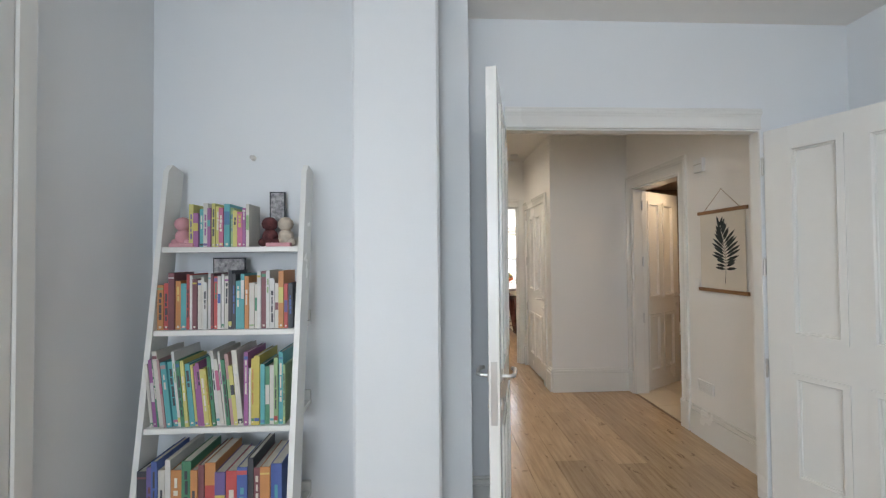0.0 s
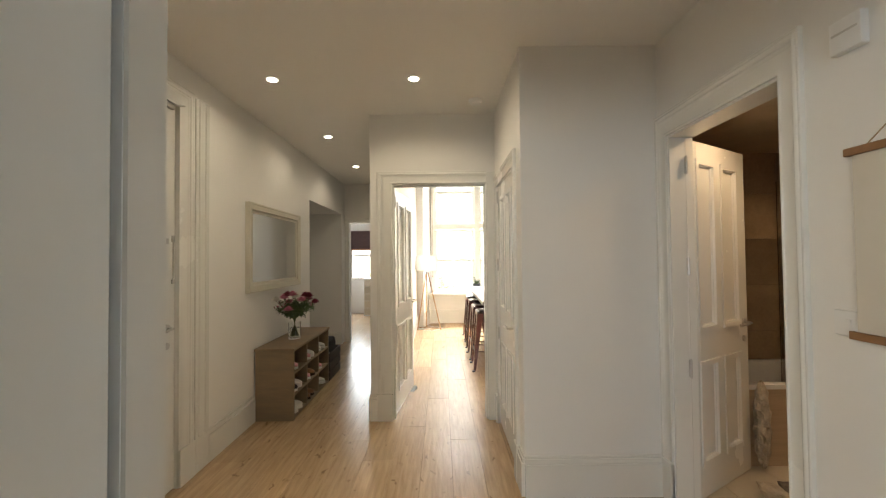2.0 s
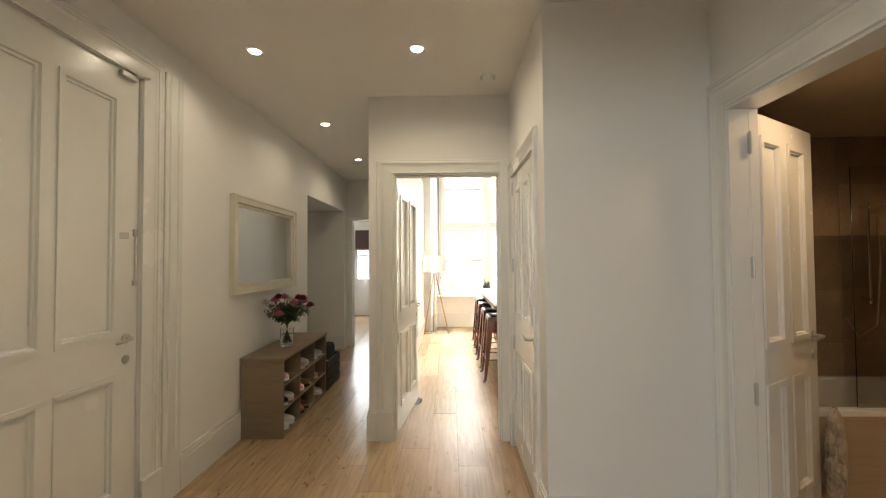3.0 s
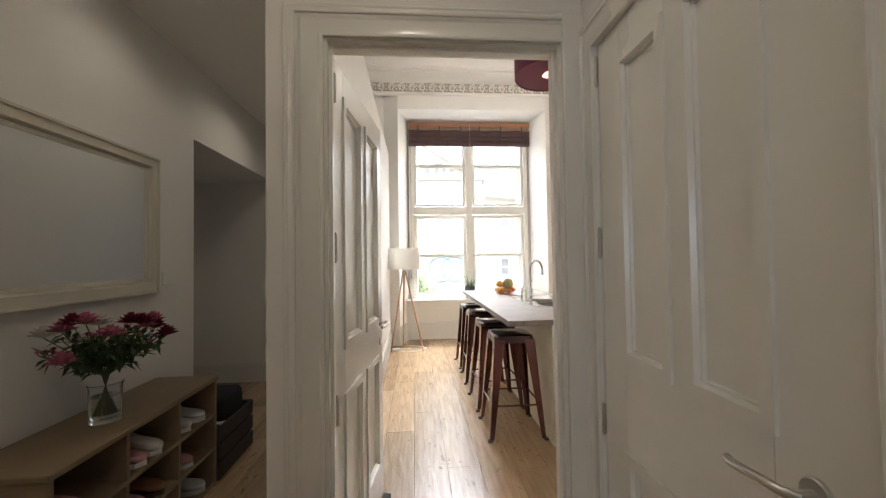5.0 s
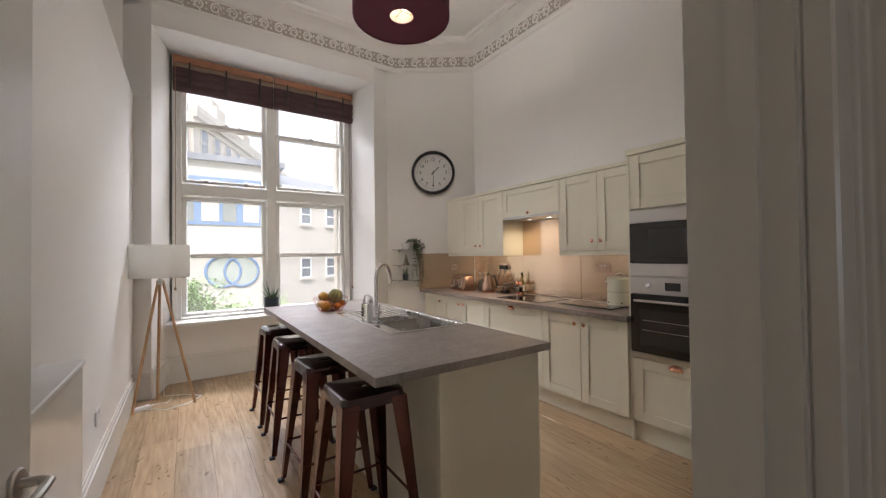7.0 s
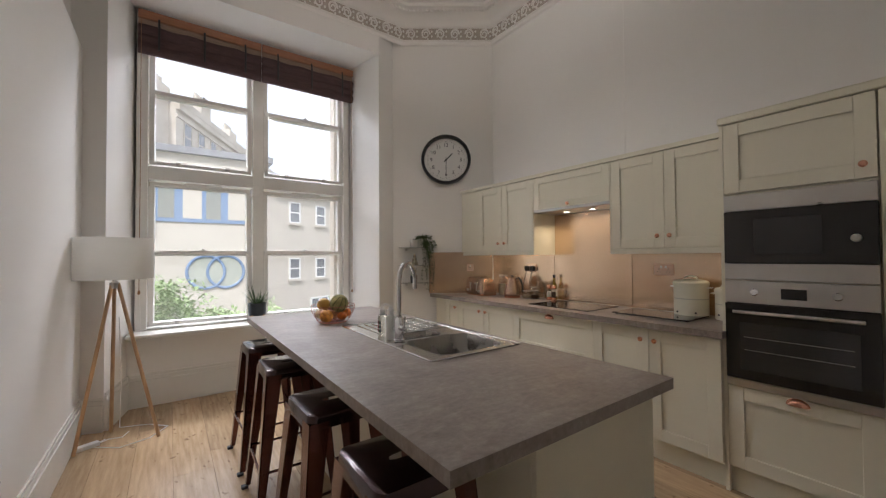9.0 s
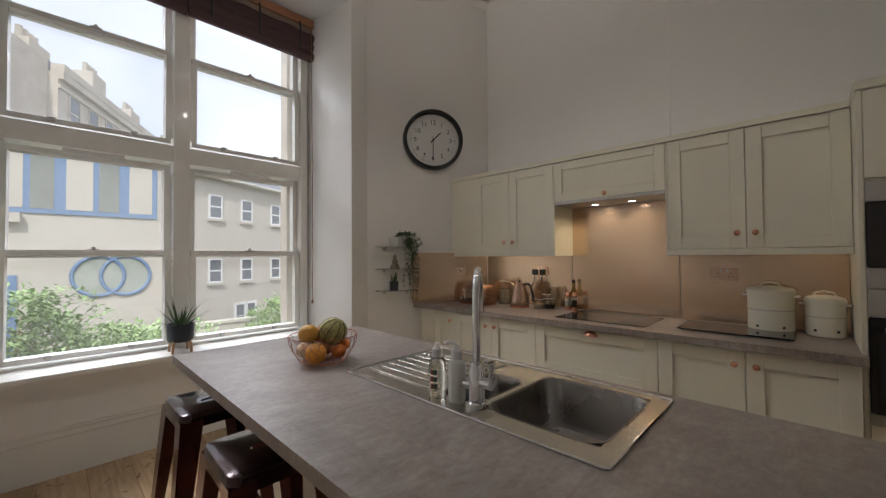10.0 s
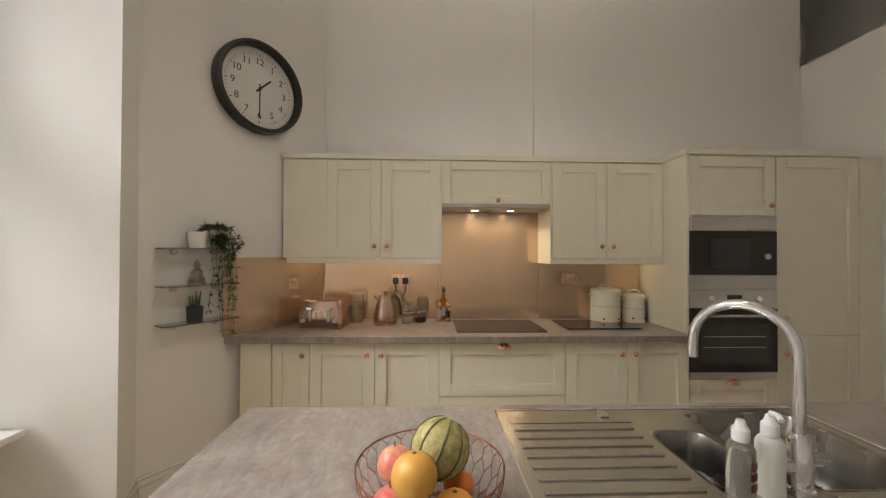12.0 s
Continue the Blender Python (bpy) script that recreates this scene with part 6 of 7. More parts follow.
# ---- boxed-in cover by the kitchen door ----
rc = thing("radiator_cover", (0.812, 6.55, 0), "white painted radiator cover with grey top", "radiator cover")
part("body", box(0, 0.115, 0.0, 0.93, 0, 0.985, 0.003), GLOSS, rc)
part("top", box(0, 0.122, -0.005, 0.938, 0.985, 1.005, 0.004), material("grey_cover_top", (0.66, 0.66, 0.64), 0.3), rc, "light grey top")
ds = thing("door_stop", (1.02, 6.44, 0), "grey rubber door wedge on the floor", "door stop", turn=75)
t = bmesh.new()
v = [t.verts.new(p) for p in ((-0.06, -0.02, 0), (0.06, -0.02, 0), (0.06, 0.02, 0), (-0.06, 0.02, 0), (0.06, -0.02, 0.03), (0.06, 0.02, 0.03))]
for f in ((0, 1, 2, 3), (0, 1, 4), (3, 2, 5), (0, 4, 5, 3), (1, 2, 5, 4)):
    t.faces.new([v[i] for i in f])
part("wedge", t, material("grey_rubber", (0.13, 0.12, 0.11), 0.7), ds)

# ---- hall: mirror, shoe cabinet, crate, vase, fittings ----
mi = thing("wall_mirror", (-0.38, 6.125, 1.575), "large wall mirror in moulded cream frame", "mirror", turn=90)
part("glass", box(-0.515, 0.515, -0.016, -0.011, -0.32, 0.32), MIRROR, mi)
bm = rail_frame(-0.595, 0.595, -0.40, 0.40, 0.07, -0.035, 0.0)
rail_frame(-0.53, 0.53, -0.335, 0.335, 0.025, -0.022, -0.004, bm), rail_frame(-0.60, 0.60, -0.405, 0.405, 0.018, -0.042, 0.0, bm)
part("frame", bm, GREYFRAME, mi)
part("backing", box(-0.54, 0.54, -0.0105, -0.001, -0.34, 0.34), DARKWOOD, mi)

sc = thing("shoe_cabinet", (-0.187, 6.20, 0), "weathered oak open shoe cabinet against the wall", "cabinet")
L, D, H2 = 0.535, 0.175, 0.655
part("top", box(-D - 0.006, D + 0.01, -L - 0.01, L + 0.01, H2 - 0.025, H2, 0.004), GREYWOOD, sc)
part("side", box(-D, D, -L, -L + 0.022, 0, H2 - 0.0255, 0.002), GREYWOOD, sc)
part("side", box(-D, D, L - 0.022, L, 0, H2 - 0.0255, 0.002), GREYWOOD, sc)
part("back", box(-D, -D + 0.012, -L + 0.0225, L - 0.0225, 0, H2 - 0.0255), GREYWOOD, sc)
for z in (0.03, 0.235, 0.435):
    part("shelf", box(-D + 0.0125, D - 0.002, -L + 0.0225, L - 0.0225, z - 0.02, z, 0.002), GREYWOOD, sc)
for z0, z1 in ((0.0301, 0.2145), (0.2351, 0.4145), (0.4351, 0.629)):
    for y in (-0.178, 0.178):
        part("divider", box(-D + 0.0125, D - 0.004, y - 0.009, y + 0.009, z0, z1), GREYWOOD, sc)


def shoe(place, turn, upper, sole, label):
    s = thing("shoe", place, label, "shoe", "shoes in the cabinet", turn=turn)
    bm = bmesh.new()
    prev = None
    for x, w, h in ((-0.12, 0.022, 0.03), (-0.115, 0.034, 0.075), (-0.08, 0.038, 0.085), (-0.035, 0.037, 0.08), (0.0, 0.038, 0.062), (0.05, 0.044, 0.05), (0.09, 0.043, 0.042), (0.12, 0.032, 0.032), (0.132, 0.015, 0.024)):
        ring = []
        for k in range(12):
            a = 2 * math.pi * k / 12
            ring.append(bm.verts.new((x, w * math.cos(a), 0.02 + max(0, 0.5 + 0.5 * math.sin(a)) * h)))
        if prev:
            for k in range(12):
                bm.faces.new((prev[k], prev[(k + 1) % 12], ring[(k + 1) % 12], ring[k]))
        else:
            bm.faces.new(ring)
        prev = ring
    bm.faces.new(prev)
    part("upper", bm, upper, s)
    pts = [(-0.125, 0), (-0.11, 0.036), (-0.03, 0.036), (0.05, 0.046), (0.11, 0.038), (0.138, 0.0), (0.11, -0.038), (0.05, -0.046), (-0.03, -0.036), (-0.11, -0.036)]
    part("sole", prism(pts, 0, 0.022), sole, s)
    for k in range(3):
        part("lace", tube([(0.005 + 0.022 * k, -0.018, 0.078 - 0.011 * k), (0.008 + 0.022 * k, 0, 0.084 - 0.011 * k), (0.005 + 0.022 * k, 0.018, 0.078 - 0.011 * k)], 0.0025, 5), sole, s)


SHOEW, SHOEB = material("white_canvas", (0.72, 0.70, 0.66), 0.8, 0, 0.05, 20, 120, 0.1), material("navy_suede", (0.03, 0.03, 0.045), 0.8, 0, 0.15, 20, 120, 0.1)
rs = random.Random(3)
kinds = ((SHOEW, SHOEW, "white canvas trainer on a cabinet shelf"), (SHOEB, SHOEW, "navy trainer with white sole on a cabinet shelf"), (TAN, COFFEE, "brown leather shoe on a cabinet shelf"), (SOFTPINK, SHOEW, "pink trainer on a cabinet shelf"))
for row, z in enumerate((0.031, 0.236, 0.436)):
    for i, y in enumerate((-0.41, -0.29, -0.07, 0.06, 0.29, 0.41)):
        if (row, i) in ((0, 4), (2, 1), (1, 5)):
            continue
        a, b, c = kinds[rs.choice((0, 0, 1, 1, 2, 3) if row != 2 else (0, 3, 2, 3))]
        shoe((-0.187 + 0.03, 6.20 + y, z), rs.uniform(-9, 9), a, b, c)

cr = thing("wooden_crate", (-0.17, 7.0, 0), "dark slatted wooden crate beside the shoe cabinet", "crate")
cw, cl, chh = 0.155, 0.24, 0.34
for sx in (-1, 1):
    for k in range(3):
        part("slat", box(sx * cw - 0.008, sx * cw + 0.008, -cl, cl, 0.01 + k * 0.112, 0.105 + k * 0.112, 0.002), DARKWOOD, cr)
    for sy in (-1, 1):
        part("post", box(sx * (cw - 0.022) - 0.013, sx * (cw - 0.022) + 0.013, sy * (cl - 0.022) - 0.013, sy * (cl - 0.022) + 0.013, 0, chh - 0.005), DARKWOOD, cr)
for sy in (-1, 1):
    for k in range(3):
        part("slat", box(-cw + 0.009, cw - 0.009, sy * cl - 0.008, sy * cl + 0.008, 0.01 + k * 0.112, 0.105 + k * 0.112, 0.002), DARKWOOD, cr)
part("bottom", box(-cw + 0.01, cw - 0.01, -cl + 0.01, cl - 0.01, 0.005, 0.018), DARKWOOD, cr)
bg = thing("dark_bag", (-0.17, 7.04, 0.02), "black cloth bag stuffed in the crate", "bag")
bm = box(-0.115, 0.115, -0.15, 0.17, 0, 0.44, 0.05, None, 3)
for v in bm.verts:
    v.co += Vector((noise.noise(v.co * 9), noise.noise(v.co * 9 + Vector((5, 1, 2))), noise.noise(v.co * 7 + Vector((1, 7, 3))))) * 0.02
part("cloth", bm, material("black_cloth", (0.014, 0.014, 0.018), 0.85, 0, 0.2, 20, 150, 0.2), bg)
shoe((-0.12, 6.83, 0.25), 60, SHOEW, SHOEW, "pale trainer lying in the crate")
part_support = part("folded_cloth", box(-0.10, 0.10, -0.075, 0.05, 0, 0.225, 0.02, None, 2), material("grey_cloth", (0.2, 0.19, 0.18), 0.9))
part_support.location = (-0.17, 6.84, 0.02)
tagged(part_support, "folded grey cloth inside the crate", "cloth")

va = thing("flower_vase", (-0.175, 6.11, 0.6555), "glass vase of pink and red flowers on the cabinet", "vase")
part("glass", lathe([(0, 0), (0.058, 0), (0.06, 0.01), (0.06, 0.15), (0.066, 0.165), (0.063, 0.166), (0.056, 0.15), (0.056, 0.018), (0, 0.018)], 28), CLEAR, va)
part("water", lathe([(0, 0.019), (0.0525, 0.019), (0.0525, 0.11), (0, 0.11)], 24), glass("water", (0.95, 0.98, 0.95), 0, 1.33), va)
rf = random.Random(21)
sm, lm = bmesh.new(), bmesh.new()
heads = []
for k in range(46):
    a, spread = rf.uniform(0, 6.28), rf.uniform(0.03, 0.27)
    z = 0.44 - 0.9 * spread * spread - 0.05 * rf.random() + (0.03 if k < 10 else -0.03)
    tip = Vector((spread * math.cos(a) * 0.75, spread * math.sin(a) * 1.15, z))
    base = Vector((-0.03 * math.cos(a), -0.03 * math.sin(a), 0.03))
    mid = Vector((0.012 * math.cos(a), 0.012 * math.sin(a), 0.2))
    tube([base, mid, mid.lerp(tip, 0.55) + Vector((0, 0, 0.01)), tip], 0.0022, 4, sm)
    heads.append(tip)
    for q in range(12):
        p = mid.lerp(tip, 0.25 + 0.65 * rf.random())
        leaf_blade(lm, p, Vector((rf.uniform(-1, 1), rf.uniform(-1, 1), rf.uniform(-0.6, 0.5))), 0.045 + 0.03 * rf.random(), 0.022)
part("stem_bundle", sm, STEM, va)
part("foliage", lm, LEAF, va)
for k, tip in enumerate(heads):
    mat = (PINKF, REDF, WHITEF, PINKF, REDF, PINKF, WHITEF)[k % 7] if k < 18 else (REDF, PINKF)[k % 2]
    r = 0.042 if k < 16 else 0.015
    bm = bmesh.new()
    for ring in range(4 if k < 16 else 2):
        n = 7 + ring
        for q in range(n):
            w = 2 * math.pi * (q + 0.5 * ring) / n
            tilt = 0.25 + 0.35 * ring
            d = Vector((math.cos(w) * math.sin(tilt), math.sin(w) * math.sin(tilt), math.cos(tilt)))
            leaf_blade(bm, tip + d * r * 0.1, d, r * 1.2, r * 0.95, fold=0.3)
    part("flower_head", bm, mat, va)


def switch(place, turn, label, w=0.043):
    s = thing("light_switch", place, label, "switch", turn=turn)
    part("plate", box(-w, w, -0.008, 0, -0.043, 0.043, 0.003), WHITE, s)
    part("rocker", box(-0.008, 0.008, -0.011, -0.008, -0.014, 0.014, 0.001), WHITE, s)


switch((-0.38, 6.85, 1.25), 90, "white light switch beside the mirror")
switch((2.70, 3.445, 1.235), -90, "white light switch partly behind the hanging print", 0.05)
bx = thing("consumer_box", (2.70, 3.41, 2.19), "small white plastic control box on the wall", "control box", turn=-90)
part("case", box(-0.05, 0.05, -0.03, 0, -0.055, 0.055, 0.006, None, 2), WHITE, bx)
part("lid_line", box(-0.04, 0.04, -0.032, -0.03, 0.005, 0.012), NICKEL, bx)
vg = thing("wall_vent", (2.70, 3.40, 0.42), "white plastic louvred wall vent", "vent", turn=-90)
part("frame", rail_frame(-0.085, 0.085, -0.045, 0.045, 0.012, -0.012, 0), WHITE, vg)
for k in range(6):
    t = box(-0.073, 0.073, -0.009, -0.001, -0.032 + k * 0.0125, -0.023 + k * 0.0125)
    part("slat", t, WHITE, vg)
sd = thing("smoke_alarm", (1.64, 5.35, CH), "round white ceiling smoke alarm", "smoke alarm")
part("base", lathe([(0, 0), (0.055, 0), (0.055, -0.012), (0.047, -0.03), (0.02, -0.036), (0, -0.036)], 28), WHITE, sd)

# hanging botanical print
hp = thing("hanging_print", (2.70, 3.20, 1.20), "cream canvas leaf print hung on wooden rods", "wall print", turn=-90)
part("canvas", box(-0.215, 0.215, -0.012, -0.008, 0.0, 0.6), CANVAS, hp)
part("rod", box(-0.235, 0.235, -0.022, -0.002, -0.012, 0.014, 0.002), HAZELROD, hp)
part("rod", box(-0.235, 0.235, -0.022, -0.002, 0.588, 0.614, 0.002), HAZELROD, hp)
part("string", tube([(-0.17, -0.012, 0.614), (0, -0.008, 0.765), (0.17, -0.012, 0.614)], 0.0022, 5), ROPE, hp)
part("nail", lathe([(0, 0), (0.004, 0), (0.004, 0.012), (0, 0.012)], 8, None, pose(0, 0, 0.768, 90)), NICKEL, hp)
bm = bmesh.new()
rp = random.Random(8)
stem = [Vector((0.03 - 0.05 * f + 0.03 * math.sin(f * 3), -0.0126, 0.06 + 0.42 * f)) for f in (i / 20 for i in range(21))]
tube(stem, 0.0016, 4, bm, 0.001)
for i, f in enumerate(k / 15 for k in range(16)):
    p = stem[min(20, int(5 + f * 15))]
    for s in (-1, 1):
        ang = radians(10 + 62 * f + rp.uniform(-6, 6))
        n = (0.145 if 2 < i < 10 else 0.11) * (1 - 0.35 * abs(f - 0.4)) * rp.uniform(0.9, 1.08)
        d = Vector((s * math.cos(ang), 0, math.sin(ang)))
        nrm = Vector((-d.z, 0, d.x))
        v = [p + d * 0, p + d * n * 0.35 + nrm * 0.011, p + d * n * 0.75 + nrm * 0.009, p + d * n, p + d * n * 0.75 - nrm * 0.009, p + d * n * 0.35 - nrm * 0.011]
        bm.faces.new([bm.verts.new((q.x, -0.0124 - 0.0001 * (i % 3), q.z)) for q in v])
part("leaf_drawing", bm, INK, hp, "dark grey-green painted palm leaf")

# ---- bathroom ----
ft = tagged(part("floor_bathroom", box(2.7, 5.05, 2.85, 5.52, -0.1, -0.002), GAP), kind="structure")
tile = None
for i in range(4):
    for j in range(5):
        x, y = 2.72 + 0.2 + i * 0.4, 3.1 + j * 0.4
        if y > 4.85:
            continue
        if tile is None:
            tile = part("tile", box(-0.198, 0.198, -0.198, 0.198, -0.006, 0.003, 0.002), CREAMTILE, ft)
            tile.location = (x, y, 0.002)
        else:
            o = new("tile", tile.data)
            o.parent, o.location = ft, (x, y, 0.002)
wt2 = tagged(part("wall_bathroom_tiling", box(2.86, 5.04, 5.512, 5.516, 0, 2.36), GAP, None, "brown stone tiled bathroom wall"), kind="structure")
tl = None
for i in range(6):
    for j in range(6):
        x, z = 2.86 + 0.18 + i * 0.36, 0.2 + j * 0.4
        if tl is None:
            tl = part("tile", box(-0.178, 0.178, -0.009, 0, -0.198, 0.198, 0.002), TILE, wt2)
            tl.location = (x, 5.512, z)
        else:
            o = new("tile", tl.data)
            o.parent, o.location = wt2, (x, 5.512, z)
wt3 = tagged(part("wall_bathroom_side_tiling", box(5.036, 5.044, 2.86, 5.50, 0, 2.36), GAP, None, "brown stone tiled bathroom wall"), kind="structure")
for i in range(7):
    for j in range(6):
        o = new("tile", tl.data)
        o.parent = wt3
        o.matrix_basis = pose(5.036, 2.86 + 0.18 + i * 0.36, 0.2 + j * 0.4, 0, 0, -90)
bt = thing("bathtub", (4.0, 5.16, 0), "white bathtub with beige wood panel, along the tiled wall", "bathtub")
part("panel", box(-1.0, 1.0, -0.33, -0.31, 0, 0.53, 0.003), BEIGEPANEL, bt, "beige wood-grain bath panel")
bm = bmesh.new()
prev = None
for ins, z in ((-0.0, 0.53), (0.0, 0.56), (0.05, 0.565), (0.065, 0.55), (0.10, 0.28), (0.16, 0.16), (0.22, 0.15)):
    ring = [bm.verts.new(p) for p in round_rect(-1.0 + ins, 1.0 - ins, -0.33 + ins, 0.33 - ins, 0.02 + ins * 0.5, z)]
    if prev:
        for k in range(24):
            bm.faces.new((prev[k], prev[(k + 1) % 24], ring[(k + 1) % 24], ring[k]))
    prev = ring
bm.faces.new(prev)
part("tub", bm, CERAMIC, bt, "white enamel tub")
bs = thing("bath_screen", (3.75, 4.87, 0.566), "clear glass bath screen with rounded corner", "bath screen")
part("glass", box(-0.02, 0.75, -0.003, 0.003, 0.0, 1.42, 0.001), SCREEN, bs)
part("edge_rail", box(0.745, 0.77, -0.008, 0.008, 0, 1.42, 0.002), CHROME, bs)
sr = thing("shower_rail", (4.45, 5.50, 1.1), "chrome shower rail with hand shower", "shower")
part("bar", tube([(0, -0.05, 0), (0, -0.05, 0.75)], 0.01, 10), CHROME, sr)
for z in (0.03, 0.72):
    part("bracket", tube([(0, 0, z), (0, -0.06, z)], 0.013, 10), CHROME, sr)
part("shower_head", lathe([(0, 0), (0.045, 0), (0.045, 0.012), (0.012, 0.03), (0, 0.03)], 20, None, pose(0, -0.13, 0.68, -30)), CHROME, sr)
part("hose", tube([(0, -0.11, 0.66), (0.05, -0.08, 0.3), (0.03, -0.06, -0.15), (-0.08, -0.04, -0.25), (-0.15, -0.02, -0.1)], 0.006, 8), CHROME, sr)
br = thing("wire_basket", (4.72, 5.50, 1.28), "chrome wire shower basket with bottles", "basket")
for z in (0.0, 0.05):
    part("wire", tube([(-0.11, 0, z), (-0.11, -0.1, z), (0.11, -0.1, z), (0.11, 0, z)], 0.004, 6), CHROME, br)
part("base", box(-0.11, 0.11, -0.1, 0, -0.004, 0.0), CHROME, br)
for x, c in ((-0.06, BLACK), (0.03, TAN)):
    part("bottle", lathe([(0, 0), (0.025, 0), (0.025, 0.12), (0.01, 0.15), (0, 0.15)], 14, None, pose(x, -0.05, 0.001)), c, br)
tw = thing("fleece_robe", (3.50, 4.77, 0.004), "cream fluffy fleece robe hanging behind the door", "robe")
bm = ball((0, 0, 0.31), 0.05, None, (0.9, 1.0, 6.0), 4, 0.0)
for v in bm.verts:
    w = 0.011 * math.sin(47 * v.co.z + 60 * v.co.x) + 0.008 * math.sin(95 * v.co.z - 70 * v.co.y) + rl.uniform(-0.006, 0.006)
    v.co.x += w
    v.co.y += 0.7 * w
part("cloth", bm, FLUFF, tw)
sl = thing("plush_slippers", (3.30, 4.42, 0.006), "pair of grey plush slippers on the bathroom floor", "slippers")
for dx, mat in ((0, FLUFF), (0.13, material("grey_plush", (0.25, 0.22, 0.19), 0.95, 0, 0.2, 30, 120, 0.5, 0.01))):
    part("slipper", ball((dx, 0.03, 0.045), 0.06, None, (1, 1.7, 0.75), 3, 0.3), mat, sl)

# ---- room beyond the corridor ----
fw = thing("window_2", (-0.6, 12.45, 0.9), "white sash window of the far room", "window", kind="structure")
part("window_frame", rail_frame(-0.5, 0.5, 0, 1.3, 0.06, -0.04, 0.05), GLOSS, fw)
part("meeting_rail", box(-0.44, 0.44, -0.02, 0.03, 0.62, 0.67), GLOSS, fw)
p = part("pane", box(-0.44, 0.44, 0.0, 0.004, 0.06, 1.24), PANE, fw)
p.visible_shadow = False
fb2 = thing("roman_blind", (-0.6, 12.36, 1.72), "brown bamboo blind half drawn in the far room", "blind", "window blinds")
part("fabric", box(-0.5, 0.5, -0.015, 0.015, 0, 0.48, 0.004), BLIND, fb2)
part("bottom_batten", box(-0.5, 0.5, -0.025, 0.025, -0.04, 0.0, 0.004), BLINDW, fb2)
td = thing("drawer_chest", (-0.42, 12.05, 0), "white patterned narrow drawer chest below the window", "chest")
part("carcass", box(-0.22, 0.22, -0.18, 0.18, 0, 0.95, 0.004), WHITE, td)
for k in range(5):
    dr = part("drawer", box(-0.205, 0.205, -0.195, -0.1805, 0.03 + k * 0.18, 0.20 + k * 0.18, 0.004), CREAMTILE, td, "cream patterned drawer front")
    part("knob", ball((0, -0.205, 0.115 + k * 0.18), 0.013, None, (1, 1, 1), 1), NICKEL, dr)
rd = thing("column_radiator", (0.56, 10.6, 0.12), "tall white vertical column radiator", "radiator")
for k in range(7):
    part("column", tube([(-0.05, -0.2 + k * 0.066, 0), (-0.05, -0.2 + k * 0.066, 1.75)], 0.02, 10), WHITE, rd)
for z in (0.04, 1.7):
    part("header", tube([(-0.05, -0.22, z), (-0.05, 0.22, z)], 0.018, 8), WHITE, rd)
    part("bracket", tube([(-0.05, 0, z), (0.0, 0, z)], 0.012, 8), WHITE, rd)
part("pipe", tube([(-0.05, -0.2, 0.02), (-0.05, -0.2, -0.119)], 0.009, 8), CHROME, rd)

# ---- bedroom: ladder bookshelf with books ----
def front(z):
    return 2.27 - 0.138 * (1.92 - z)


ls = thing("ladder_bookshelf", (-0.40, 2.42, 0), "white ladder bookshelf full of books, leaning on the wall", "bookshelf")
for s, x in ((-1, -0.315), (1, 0.315)):
    bm = bmesh.new()
    t = []
    for xx in (x - 0.012, x + 0.012):
        t.append([bm.verts.new((xx, yy - 2.42, zz)) for yy, zz in ((front(0), 0), (front(0) + 0.11, 0), (front(1.9) + 0.11, 1.9), (front(1.9) + 0.03, 1.92), (front(1.9), 1.885))])
    bm.faces.new(t[0]), bm.faces.new(t[1][::-1])
    for k in range(5):
        bm.faces.new((t[0][k], t[0][(k + 1) % 5], t[1][(k + 1) % 5], t[1][k]))
    part("side_rail", bm, GLOSS, ls)
SHELF = (1.53, 1.165, 0.765, 0.315)
for z in SHELF:
    part("shelf", box(-0.302, 0.302, front(z) + 0.004 - 2.42, -0.004, z - 0.024, z, 0.002), GLOSS, ls)
    part("back_rail", box(-0.302, 0.302, -0.02, -0.006, z + 0.0, z + 0.05, 0.002), GLOSS, ls)
HUES = [(0.05, 0.18, 0.35), (0.55, 0.06, 0.05), (0.70, 0.66, 0.58), (0.10, 0.40, 0.42), (0.62, 0.50, 0.08), (0.66, 0.60, 0.16), (0.06, 0.25, 0.12), (0.35, 0.10, 0.30), (0.72, 0.70, 0.66), (0.60, 0.25, 0.06), (0.15, 0.10, 0.30), (0.03, 0.03, 0.04), (0.50, 0.30, 0.28), (0.30, 0.45, 0.20), (0.75, 0.55, 0.15), (0.20, 0.05, 0.06), (0.06, 0.12, 0.40), (0.55, 0.12, 0.25)]
COVER = [material("book_cover", tuple(0.85 * q + 0.05 for q in c), 0.45, 0, 0.06, 12, 80, 0.03) for c in HUES]
rk = random.Random(17)
PAL = {SHELF[0]: (3, 5, 4, 13, 2, 5, 7, 4, 17), SHELF[1]: (0, 3, 1, 8, 8, 2, 1, 11, 3, 9, 15, 8), SHELF[2]: (13, 3, 6, 8, 5, 12, 4, 3, 13, 8, 2, 7), SHELF[3]: (6, 9, 8, 2, 16, 11, 10, 1, 15, 7, 16)}


